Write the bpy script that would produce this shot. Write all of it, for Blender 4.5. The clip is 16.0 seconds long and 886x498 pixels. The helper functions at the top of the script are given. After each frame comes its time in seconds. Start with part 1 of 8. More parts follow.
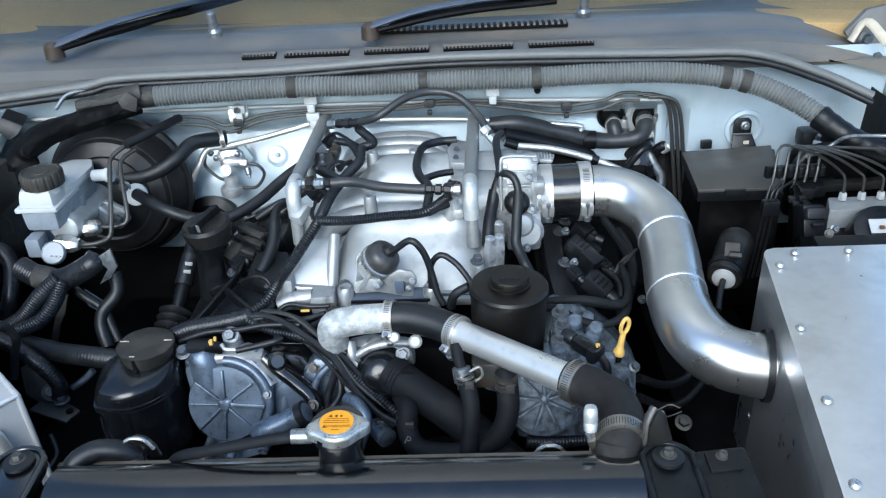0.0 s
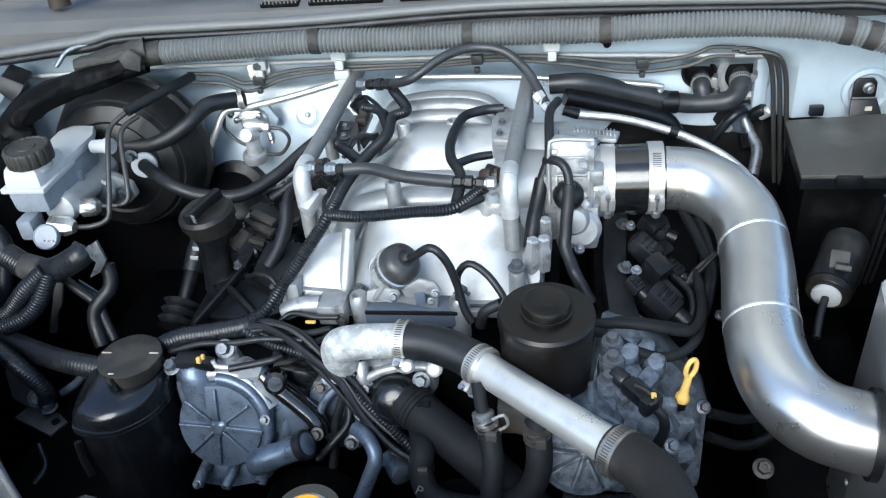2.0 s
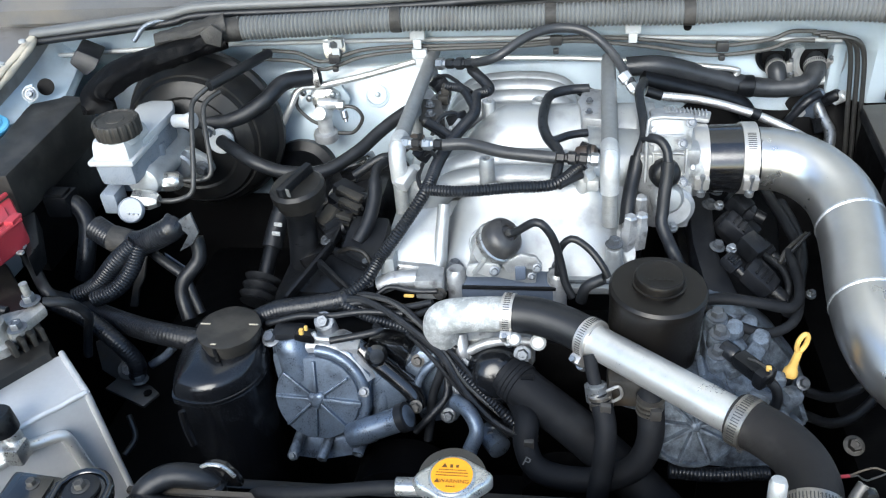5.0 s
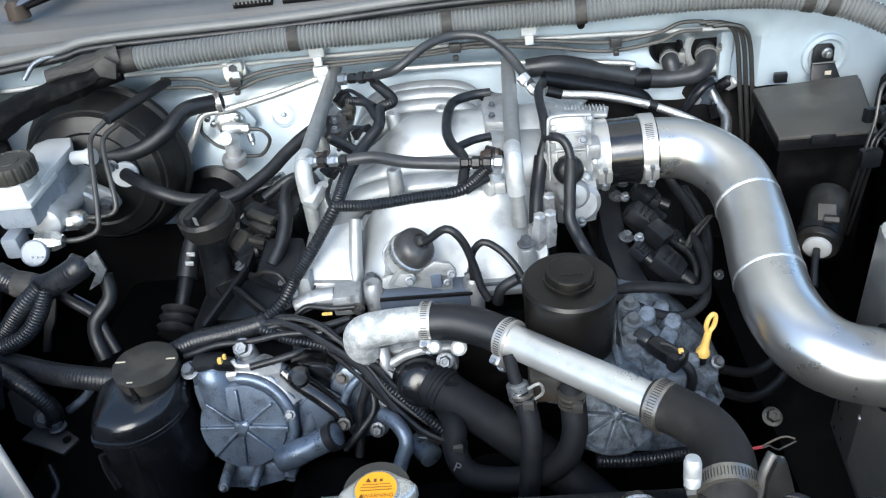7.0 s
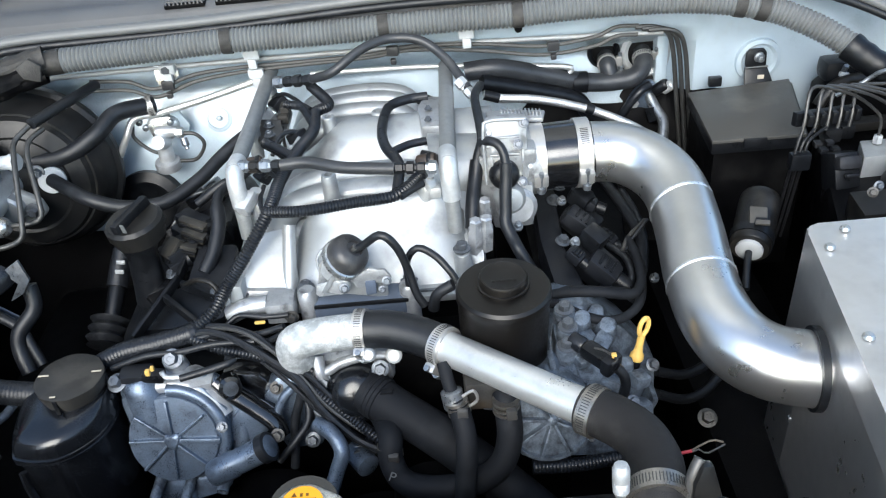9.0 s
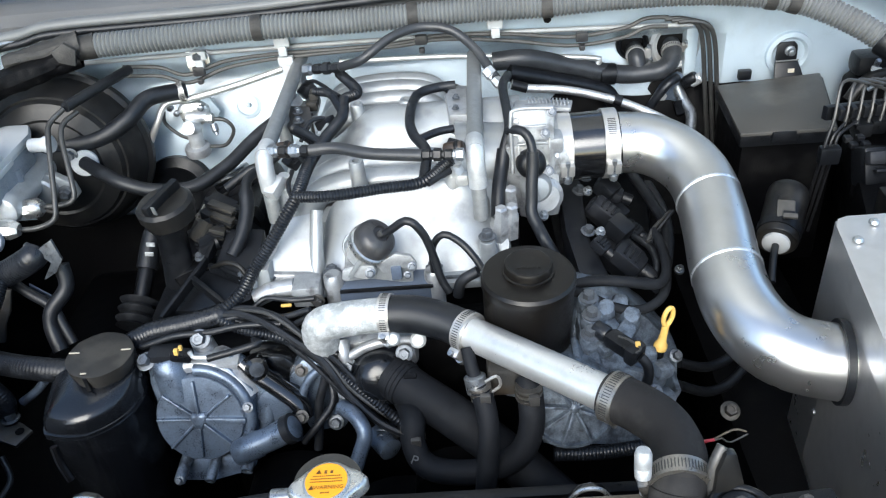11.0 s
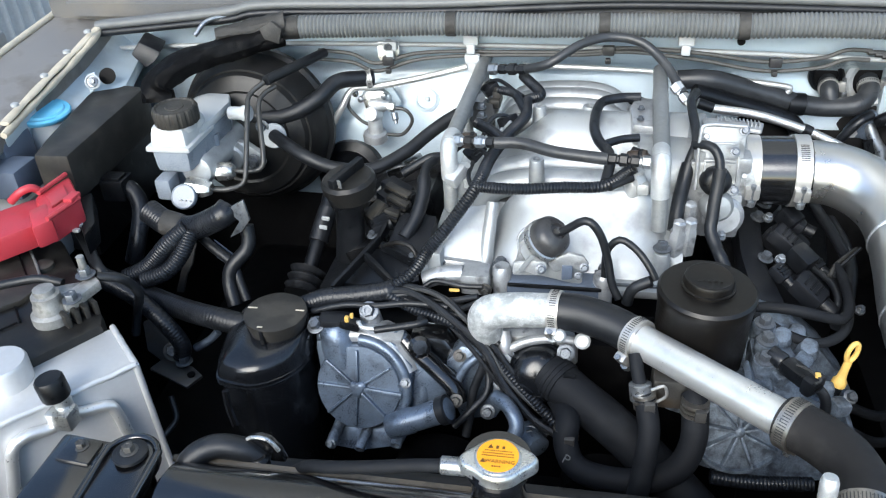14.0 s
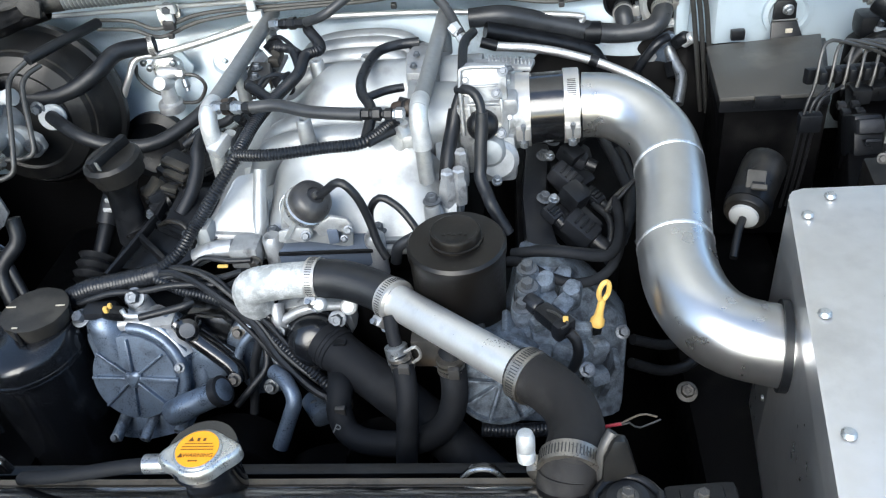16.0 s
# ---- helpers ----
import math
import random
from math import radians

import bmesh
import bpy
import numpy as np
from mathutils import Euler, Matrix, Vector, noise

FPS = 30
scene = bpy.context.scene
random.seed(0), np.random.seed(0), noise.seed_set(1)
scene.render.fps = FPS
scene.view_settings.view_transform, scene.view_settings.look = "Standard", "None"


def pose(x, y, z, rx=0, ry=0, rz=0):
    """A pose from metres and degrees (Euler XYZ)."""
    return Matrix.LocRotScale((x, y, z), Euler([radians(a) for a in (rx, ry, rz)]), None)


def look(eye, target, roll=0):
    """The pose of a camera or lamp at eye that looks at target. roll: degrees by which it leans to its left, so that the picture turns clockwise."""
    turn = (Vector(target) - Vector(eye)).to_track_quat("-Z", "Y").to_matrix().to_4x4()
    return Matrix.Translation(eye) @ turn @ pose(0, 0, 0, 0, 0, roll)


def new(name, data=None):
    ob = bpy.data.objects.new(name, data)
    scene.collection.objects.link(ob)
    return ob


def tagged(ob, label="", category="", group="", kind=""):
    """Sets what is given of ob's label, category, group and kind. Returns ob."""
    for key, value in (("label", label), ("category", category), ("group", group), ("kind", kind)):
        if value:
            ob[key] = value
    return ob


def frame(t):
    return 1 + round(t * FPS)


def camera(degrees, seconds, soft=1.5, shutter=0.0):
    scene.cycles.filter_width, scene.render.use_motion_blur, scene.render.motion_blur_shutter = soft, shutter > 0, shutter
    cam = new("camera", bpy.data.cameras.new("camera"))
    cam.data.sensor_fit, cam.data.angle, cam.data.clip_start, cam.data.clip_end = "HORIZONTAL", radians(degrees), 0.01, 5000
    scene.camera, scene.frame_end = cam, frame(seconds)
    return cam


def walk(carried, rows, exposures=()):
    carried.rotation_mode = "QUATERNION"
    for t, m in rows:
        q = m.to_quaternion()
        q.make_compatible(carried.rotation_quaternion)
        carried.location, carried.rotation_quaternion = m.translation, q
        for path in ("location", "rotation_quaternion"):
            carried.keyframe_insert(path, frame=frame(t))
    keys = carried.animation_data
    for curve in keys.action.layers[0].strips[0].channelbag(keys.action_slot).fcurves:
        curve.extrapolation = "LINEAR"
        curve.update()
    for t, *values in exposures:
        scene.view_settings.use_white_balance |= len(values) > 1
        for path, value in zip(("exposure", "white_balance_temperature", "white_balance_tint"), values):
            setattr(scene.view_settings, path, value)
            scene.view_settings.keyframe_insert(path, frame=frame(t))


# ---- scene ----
cam = camera(56.4, 16.0, soft=1.2, shutter=0.0)
PATH = [
    (0, (0.031, 0.009, 1.545), (-0.05, 1.762, 0.585), -3.1),
    (0.5, (0.085, 0.133, 1.536), (-0.114, 1.819, 0.479), -4.4),
    (1, (0.16, 0.209, 1.532), (-0.197, 1.82, 0.402), -3.5),
    (1.5, (0.136, 0.233, 1.539), (-0.161, 1.858, 0.411), -6.2),
    (2, (0.094, 0.228, 1.539), (-0.219, 1.849, 0.41), -6.2),
    (2.5, (0.065, 0.231, 1.538), (-0.256, 1.831, 0.382), -5.6),
    (3, (0.045, 0.223, 1.531), (-0.308, 1.789, 0.338), -5.7),
    (3.5, (0.025, 0.218, 1.534), (-0.356, 1.772, 0.334), -5.2),
    (4, (0.008, 0.214, 1.534), (-0.351, 1.776, 0.338), -5.9),
    (4.2, (-0.008, 0.208, 1.536), (-0.339, 1.79, 0.357), -5.1),
    (6.3, (-0.026, 0.192, 1.532), (-0.263, 1.825, 0.403), -6.6),
    (6.5, (-0.015, 0.194, 1.532), (-0.239, 1.823, 0.393), -6.9),
    (7, (0.003, 0.196, 1.534), (-0.135, 1.838, 0.399), -7.2),
    (7.5, (-0.006, 0.19, 1.534), (-0.192, 1.824, 0.395), -7.2),
    (8, (0.008, 0.202, 1.533), (-0.076, 1.851, 0.404), -5.8),
    (8.5, (0.024, 0.208, 1.532), (-0.001, 1.852, 0.394), -5.6),
    (11, (0.02, 0.197, 1.527), (-0.063, 1.833, 0.379), -5.6),
    (11.5, (0.012, 0.199, 1.527), (-0.097, 1.829, 0.373), -5.5),
    (12, (0.007, 0.208, 1.516), (-0.155, 1.842, 0.374), -5.1),
    (12.5, (0.018, 0.201, 1.521), (-0.196, 1.82, 0.366), -8.3),
    (13, (0.007, 0.187, 1.519), (-0.234, 1.814, 0.381), -6.8),
    (13.5, (-0.021, 0.173, 1.514), (-0.346, 1.809, 0.41), -4.2),
    (14, (-0.04, 0.167, 1.51), (-0.403, 1.81, 0.427), -3.5),
    (14.5, (-0.027, 0.17, 1.502), (-0.359, 1.808, 0.403), -3.9),
    (15, (0.014, 0.195, 1.499), (-0.141, 1.832, 0.361), -4.6),
    (15.5, (0.043, 0.205, 1.496), (-0.055, 1.826, 0.329), -5.6),
    (16, (0.147, 0.231, 1.496), (-0.09, 1.809, 0.291), -7.3),
]
walk(cam, [(t, look(eye, target, roll)) for t, eye, target, roll in PATH], exposures=[(0.0, 1.08, 5850, 3), (1.0, 1.16, 5950, 4), (2.5, 1.3, 6200, 5), (6.5, 1.4, 6380, 6), (16.0, 1.4, 6420, 6)])

# ---- daylight under an open bonnet ----
world = bpy.data.worlds.new("daylight")
world.use_nodes = True
scene.world = world
wt = world.node_tree
sky = wt.nodes.new("ShaderNodeTexSky")
sky.sky_type, sky.sun_disc = "NISHITA", False
sky.sun_elevation, sky.sun_rotation = radians(35), radians(193)
wt.links.new(sky.outputs["Color"], wt.nodes["Background"].inputs["Color"])
wt.nodes["Background"].inputs["Strength"].default_value = 0.15
sun = new("sun", bpy.data.lights.new("sun", "SUN"))
sun.data.energy, sun.data.angle, sun.data.color = 1.5, radians(40), (1.0, 0.97, 0.93)
sun.matrix_world = look((-0.7, -2.4, 3.36), (0, 0.9, 1.0))


# ---- materials ----
def mat(name, base, rough=0.5, metal=0.0, vary=0.25, scale=60.0, fine=700.0, bump=0.15, dirt=None, dirt_at=0.62,
        dirt_scale=22.0, coat=0.0, rough_vary=0.12, trans=0.0, streak=None, spec=0.5):
    m = bpy.data.materials.new(name)
    m.use_nodes = True
    nt = m.node_tree
    b = nt.nodes["Principled BSDF"]
    n, l = nt.nodes.new, nt.links.new
    co = n("ShaderNodeTexCoord")
    big, small = n("ShaderNodeTexNoise"), n("ShaderNodeTexNoise")
    src = co.outputs["Object"]
    if streak:
        mp = n("ShaderNodeMapping")
        mp.inputs["Scale"].default_value = streak
        l(src, mp.inputs["Vector"])
        src = mp.outputs["Vector"]
    l(co.outputs["Object"], big.inputs["Vector"])
    l(src, small.inputs["Vector"])
    big.inputs["Scale"].default_value, big.inputs["Detail"].default_value = scale, 5
    small.inputs["Scale"].default_value, small.inputs["Detail"].default_value = fine, 3
    add = n("ShaderNodeMath")
    add.operation = "ADD"
    l(big.outputs["Fac"], add.inputs[0])
    l(small.outputs["Fac"], add.inputs[1])
    ramp = n("ShaderNodeMapRange")
    ramp.inputs["From Min"].default_value, ramp.inputs["From Max"].default_value = 0.65, 1.35
    l(add.outputs[0], ramp.inputs["Value"])
    mix = n("ShaderNodeMix")
    mix.data_type = "RGBA"
    mix.inputs["A"].default_value = (*[c * (1 - vary) for c in base], 1)
    mix.inputs["B"].default_value = (*[min(1, c * (1 + vary * 0.6)) for c in base], 1)
    l(ramp.outputs["Result"], mix.inputs["Factor"])
    col = mix.outputs["Result"]
    if dirt:
        dn = n("ShaderNodeTexNoise")
        dn.inputs["Scale"].default_value, dn.inputs["Detail"].default_value, dn.inputs["Roughness"].default_value = dirt_scale, 6, 0.58
        l(co.outputs["Object"], dn.inputs["Vector"])
        dr = n("ShaderNodeMapRange")
        dr.inputs["From Min"].default_value, dr.inputs["From Max"].default_value = dirt_at - 0.06, dirt_at + 0.1
        l(dn.outputs["Fac"], dr.inputs["Value"])
        m2 = n("ShaderNodeMix")
        m2.data_type = "RGBA"
        m2.inputs["B"].default_value = (*dirt, 1)
        l(dr.outputs["Result"], m2.inputs["Factor"])
        l(col, m2.inputs["A"])
        col = m2.outputs["Result"]
    l(col, b.inputs["Base Color"])
    rr = n("ShaderNodeMapRange")
    rr.inputs["From Min"].default_value, rr.inputs["From Max"].default_value = 0.65, 1.35
    rr.inputs["To Min"].default_value, rr.inputs["To Max"].default_value = max(0.03, rough - rough_vary), min(1, rough + rough_vary)
    l(add.outputs[0], rr.inputs["Value"])
    l(rr.outputs["Result"], b.inputs["Roughness"])
    b.inputs["Metallic"].default_value = metal
    b.inputs["Specular IOR Level"].default_value = spec
    b.inputs["Coat Weight"].default_value = coat
    b.inputs["Coat Roughness"].default_value = 0.15
    b.inputs["Transmission Weight"].default_value = trans
    if bump:
        bp = n("ShaderNodeBump")
        bp.inputs["Strength"].default_value, bp.inputs["Distance"].default_value = bump, 0.0006
        l(add.outputs[0], bp.inputs["Height"])
        l(bp.outputs["Normal"], b.inputs["Normal"])
    return m


M_CAST = mat("bright_cast_aluminium", (0.38, 0.40, 0.41), 0.38, 0.5, 0.14, 30, 1600, 0.4, dirt=(0.28, 0.295, 0.305), dirt_at=0.58, dirt_scale=30)
M_DULL = mat("dull_cast_aluminium", (0.145, 0.185, 0.245), 0.34, 0.55, 0.35, 60, 700, 0.5, dirt=(0.06, 0.075, 0.1), dirt_at=0.6, dirt_scale=26)
M_BODYCAST = mat("machined_cast_aluminium", (0.42, 0.435, 0.45), 0.4, 0.6, 0.25, 90, 900, 0.4, dirt=(0.16, 0.165, 0.17), dirt_at=0.62, dirt_scale=60)
M_PIPE = mat("brushed_aluminium_pipe", (0.59, 0.592, 0.585), 0.29, 0.93, 0.07, 14, 60, 0.0, dirt=(0.55, 0.55, 0.54), dirt_at=0.6, dirt_scale=14, rough_vary=0.03)
M_WELD = mat("weld_bead", (0.85, 0.86, 0.87), 0.35, 0.9, 0.25, 300, 900, 0.5)
M_SATIN = mat("satin_aluminium_tube", (0.72, 0.725, 0.715), 0.37, 0.75, 0.06, 40, 500, 0.05, dirt=(0.64, 0.64, 0.63), dirt_at=0.61, dirt_scale=60)
M_CORR = mat("corroded_aluminium", (0.62, 0.64, 0.64), 0.6, 0.4, 0.4, 120, 700, 0.9, dirt=(0.36, 0.38, 0.38), dirt_at=0.5, dirt_scale=90)
M_SHEET = mat("aluminium_sheet", (0.78, 0.77, 0.76), 0.33, 0.88, 0.08, 8, 60, 0.0, dirt=(0.64, 0.63, 0.62), dirt_at=0.6, dirt_scale=13, rough_vary=0.07)
M_TANK = mat("welded_aluminium_tank", (0.58, 0.585, 0.59), 0.44, 0.45, 0.05, 20, 200, 0.0, dirt=(0.53, 0.535, 0.54), dirt_at=0.62, dirt_scale=30, rough_vary=0.03)
M_ZINC = mat("zinc_plated_steel", (0.3, 0.32, 0.34), 0.34, 0.8, 0.3, 150, 900, 0.15)
M_BAND = mat("stainless_band", (0.56, 0.55, 0.53), 0.36, 0.75, 0.07, 60, 300, 0.0, rough_vary=0.04)
M_DARKBAND = mat("tarnished_band", (0.33, 0.31, 0.28), 0.35, 0.9, 0.3, 120, 900, 0.2)
M_RAIL = mat("fuel_rail_steel", (0.31, 0.32, 0.32), 0.5, 0.6, 0.25, 120, 900, 0.3)
M_ELBOW = mat("pale_plated_end", (0.62, 0.64, 0.65), 0.4, 0.6, 0.2, 120, 900, 0.2)
M_BRASS = mat("dull_brass", (0.014, 0.012, 0.01), 0.35, 0.3, 0.3, 150, 900, 0.2)
M_BLACK = mat("black_plastic", (0.0058, 0.0066, 0.0082), 0.36, 0.0, 0.4, 80, 1100, 0.3, dirt=(0.014, 0.015, 0.017), dirt_at=0.6, spec=0.32)
M_GLOSS = mat("glossy_black_plastic", (0.006, 0.0064, 0.0075), 0.16, 0.0, 0.4, 50, 900, 0.04, coat=0.8, dirt=(0.014, 0.014, 0.015), dirt_at=0.62, spec=0.6)
M_DUSTY = mat("dusty_black_plastic", (0.0105, 0.0102, 0.0098), 0.38, 0.0, 0.35, 25, 900, 0.25, dirt=(0.024, 0.022, 0.019), dirt_at=0.57, dirt_scale=30, spec=0.35)
M_RUBBER = mat("black_rubber", (0.0100, 0.0113, 0.0138), 0.4, 0.0, 0.4, 90, 1200, 0.35, dirt=(0.022, 0.024, 0.028), dirt_at=0.6, spec=0.42)
M_SHADEHOSE = mat("dull_shaded_rubber", (0.0085, 0.0098, 0.0125), 0.68, 0.0, 0.35, 70, 1200, 0.4, dirt=(0.016, 0.018, 0.021), dirt_at=0.6, spec=0.22)
M_WORN = mat("worn_grey_rubber", (0.016, 0.015, 0.015), 0.65, 0.0, 0.4, 120, 1500, 0.8, dirt=(0.04, 0.038, 0.036), dirt_at=0.58, spec=0.3)
M_LOOM = mat("black_loom_tubing", (0.0085, 0.0100, 0.0132), 0.34, 0.0, 0.3, 120, 1200, 0.2, dirt=(0.02, 0.022, 0.025), dirt_at=0.6, spec=0.42)
M_GREYTUBE = mat("grey_convoluted_tubing", (0.145, 0.152, 0.152), 0.36, 0.0, 0.2, 30, 900, 0.12, dirt=(0.13, 0.13, 0.125), dirt_at=0.6)
M_LINE = mat("dark_steel_line", (0.07, 0.07, 0.068), 0.42, 0.5, 0.3, 120, 900, 0.2)
M_PAINT = mat("silver_blue_body_paint", (0.465, 0.555, 0.62), 0.33, 0.22, 0.08, 12, 3000, 0.03, coat=0.4, dirt=(0.40, 0.45, 0.48), dirt_at=0.6, dirt_scale=9)
M_DULLPAINT = mat("dusty_body_paint", (0.4, 0.415, 0.42), 0.5, 0.2, 0.18, 12, 1500, 0.05, dirt=(0.3, 0.3, 0.29), dirt_at=0.55, dirt_scale=12)
M_WING = mat("weathered_wing_paint", (0.21, 0.2, 0.19), 0.5, 0.1, 0.25, 14, 1500, 0.08, dirt=(0.13, 0.115, 0.1), dirt_at=0.56, dirt_scale=14)
M_WHITE = mat("milky_white_plastic", (0.47, 0.49, 0.50), 0.36, 0.0, 0.08, 20, 900, 0.05, dirt=(0.5, 0.51, 0.5), dirt_at=0.65)
M_YELLOW = mat("yellow_plastic", (0.72, 0.46, 0.12), 0.42, 0.0, 0.2, 60, 900, 0.1, dirt=(0.5, 0.32, 0.1), dirt_at=0.64, dirt_scale=90)
M_ORANGE = mat("orange_sticker", (0.9, 0.36, 0.015), 0.45, 0.0, 0.06, 60, 900, 0.03)
M_INK = mat("dark_print", (0.12, 0.05, 0.008), 0.5, 0.0, 0.1, 60, 900, 0.0)
M_CAP = mat("nickel_plated_cap", (0.6, 0.61, 0.6), 0.32, 0.9, 0.2, 120, 900, 0.15, dirt=(0.35, 0.34, 0.32), dirt_at=0.62)
M_RED = mat("red_plastic", (0.43, 0.04, 0.055), 0.38, 0.0, 0.15, 30, 900, 0.1, dirt=(0.3, 0.05, 0.05), dirt_at=0.62)
M_BLUE = mat("pale_blue_plastic", (0.13, 0.48, 0.74), 0.4, 0.0, 0.1, 30, 900, 0.1, dirt=(0.2, 0.55, 0.76), dirt_at=0.58, dirt_scale=25)
M_TAN = mat("tan_foam_edge", (0.13, 0.11, 0.085), 0.85, 0.0, 0.35, 40, 900, 0.4, dirt=(0.05, 0.043, 0.036), dirt_at=0.56, dirt_scale=30)
M_BLACKPAINT = mat("satin_black_paint", (0.0042, 0.0044, 0.0052), 0.15, 0.0, 0.3, 40, 900, 0.03, coat=1.0, dirt=(0.012, 0.012, 0.012), dirt_at=0.64, spec=0.5)
M_STEEL = mat("grey_steel_bracket", (0.1, 0.098, 0.095), 0.45, 0.6, 0.3, 60, 900, 0.3, dirt=(0.1, 0.08, 0.06), dirt_at=0.6)
M_COWL = mat("weathered_cowl_plastic", (0.11, 0.11, 0.11), 0.5, 0.0, 0.3, 9, 900, 0.4, dirt=(0.14, 0.128, 0.112), dirt_at=0.55, dirt_scale=7)
M_SEAL = mat("grey_rubber_seal", (0.13, 0.135, 0.135), 0.45, 0.0, 0.2, 40, 900, 0.2)
M_SEALANT = mat("beige_seam_sealant", (0.5, 0.45, 0.36), 0.7, 0.0, 0.2, 80, 900, 0.6)
M_CONCRETE = mat("concrete", (0.3, 0.29, 0.27), 0.8, 0.0, 0.2, 2, 60, 0.2)
M_SHUTTER = mat("steel_shutter", (0.42, 0.42, 0.42), 0.5, 0.3, 0.15, 3, 60, 0.1)
M_WALL = mat("rendered_wall", (0.55, 0.53, 0.5), 0.9, 0.0, 0.1, 2, 60, 0.2)
M_BRAID = mat("braided_steel_hose", (0.66, 0.67, 0.68), 0.33, 0.85, 0.3, 900, 1800, 0.6)
M_BOLT = mat("dull_plated_bolt", (0.15, 0.165, 0.185), 0.36, 0.65, 0.35, 150, 900, 0.2, dirt=(0.06, 0.062, 0.066), dirt_at=0.6, dirt_scale=120)
M_GREYCAP = mat("grey_moulded_plastic", (0.034, 0.034, 0.036), 0.36, 0.0, 0.3, 40, 900, 0.25, dirt=(0.075, 0.075, 0.072), dirt_at=0.6, dirt_scale=40)
M_SERVO = mat("matt_black_enamel", (0.0135, 0.0136, 0.0139), 0.4, 0.0, 0.3, 30, 900, 0.15, dirt=(0.036, 0.034, 0.031), dirt_at=0.6, spec=0.3)
M_COIL = mat("blue_black_plastic", (0.0105, 0.0118, 0.0148), 0.42, 0.0, 0.3, 60, 900, 0.25, dirt=(0.03, 0.031, 0.034), dirt_at=0.58, spec=0.3)
M_LID = mat("dusty_grey_black_lid", (0.023, 0.022, 0.02), 0.46, 0.0, 0.3, 25, 900, 0.3, dirt=(0.042, 0.039, 0.034), dirt_at=0.53, dirt_scale=30, spec=0.35)
M_DEEPBLACK = mat("black_and_deep_shade", (0.0025, 0.0025, 0.003), 0.5, 0.0, 0.4, 50, 600, 0.6, dirt=(0.007, 0.007, 0.007), dirt_at=0.6, spec=0.1)
M_DASH = mat("bronze_reflection", (0.42, 0.28, 0.12), 0.5, 0.0, 0.25, 6, 300, 0.2)
M_LEAD = mat("dull_lead", (0.3, 0.3, 0.29), 0.5, 0.45, 0.3, 120, 900, 0.4, dirt=(0.16, 0.16, 0.15), dirt_at=0.6, dirt_scale=80)
M_FROSTSHADE = mat("frosted_and_shade_grey", (0.24, 0.27, 0.31), 0.3, 0.0, 0.1, 40, 900, 0.1)
M_BOTTLE = mat("black_bottle_plastic", (0.0065, 0.0075, 0.0095), 0.2, 0.0, 0.35, 20, 900, 0.03, coat=0.2, dirt=(0.012, 0.0135, 0.016), dirt_at=0.62, dirt_scale=30, spec=0.45)
M_WIPER = mat("blue_grey_wiper_paint", (0.07, 0.085, 0.12), 0.45, 0.0, 0.25, 20, 900, 0.1)
M_BROWN = mat("brown_plastic", (0.045, 0.032, 0.024), 0.4, 0.0, 0.3, 60, 900, 0.2)
M_CANISTER = mat("oily_brown_black_plastic", (0.0065, 0.0054, 0.0044), 0.4, 0.0, 0.4, 30, 400, 0.08, coat=0.06, dirt=(0.019, 0.017, 0.0145), dirt_at=0.66, dirt_scale=70, spec=0.34)
M_DARKLINE = mat("black_lower_line", (0.014, 0.0145, 0.016), 0.4, 0.1, 0.3, 120, 900, 0.2, spec=0.4)
M_GREYLINE = mat("grey_coated_line", (0.075, 0.075, 0.072), 0.5, 0.1, 0.3, 60, 900, 0.15, spec=0.3)
M_GREYHOSE = mat("grey_blue_rubber", (0.028, 0.0305, 0.0345), 0.36, 0.0, 0.35, 60, 900, 0.2, dirt=(0.045, 0.047, 0.05), dirt_at=0.58, spec=0.45)
M_RELAY = mat("blue_grey_plastic", (0.10, 0.125, 0.17), 0.4, 0.0, 0.2, 40, 900, 0.1)
M_TAPE = mat("crumpled_grey_tape", (0.035, 0.034, 0.032), 0.6, 0.0, 0.4, 60, 500, 0.9, dirt=(0.06, 0.057, 0.053), dirt_at=0.55, dirt_scale=40, spec=0.3)
M_DUSTCAST = mat("dusty_cast_aluminium", (0.17, 0.205, 0.25), 0.45, 0.4, 0.5, 110, 700, 0.9, dirt=(0.055, 0.066, 0.082), dirt_at=0.54, dirt_scale=75)
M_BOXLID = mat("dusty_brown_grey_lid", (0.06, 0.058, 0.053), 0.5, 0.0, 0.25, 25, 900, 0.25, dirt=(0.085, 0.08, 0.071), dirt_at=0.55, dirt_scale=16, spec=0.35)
M_GLASS = bpy.data.materials.new("windscreen_glass")
M_GLASS.use_nodes = True
gb = M_GLASS.node_tree.nodes["Principled BSDF"]
gb.inputs["Transmission Weight"].default_value, gb.inputs["Roughness"].default_value = 1.0, 0.02
gb.inputs["IOR"].default_value, gb.inputs["Base Color"].default_value = 1.5, (0.85, 0.9, 0.88, 1)

# ---- mesh helpers ----
UP, FRONT, RIGHT = Vector((0, 0, 1)), Vector((0, -1, 0)), Vector((1, 0, 0))
WORLD = {}


def smooth_points(pts, step=0.006):
    """Points at even steps along a smooth curve through pts."""
    p = [Vector(q) for q in pts]
    if len(p) == 2:
        n = max(1, int((p[1] - p[0]).length / step))
        return [p[0].lerp(p[1], i / n) for i in range(n + 1)]
    p = [2 * p[0] - p[1]] + p + [2 * p[-1] - p[-2]]
    fine = []
    for i in range(1, len(p) - 2):
        a, b, c, d = p[i - 1 : i + 3]
        for k in range(24):
            t = k / 24
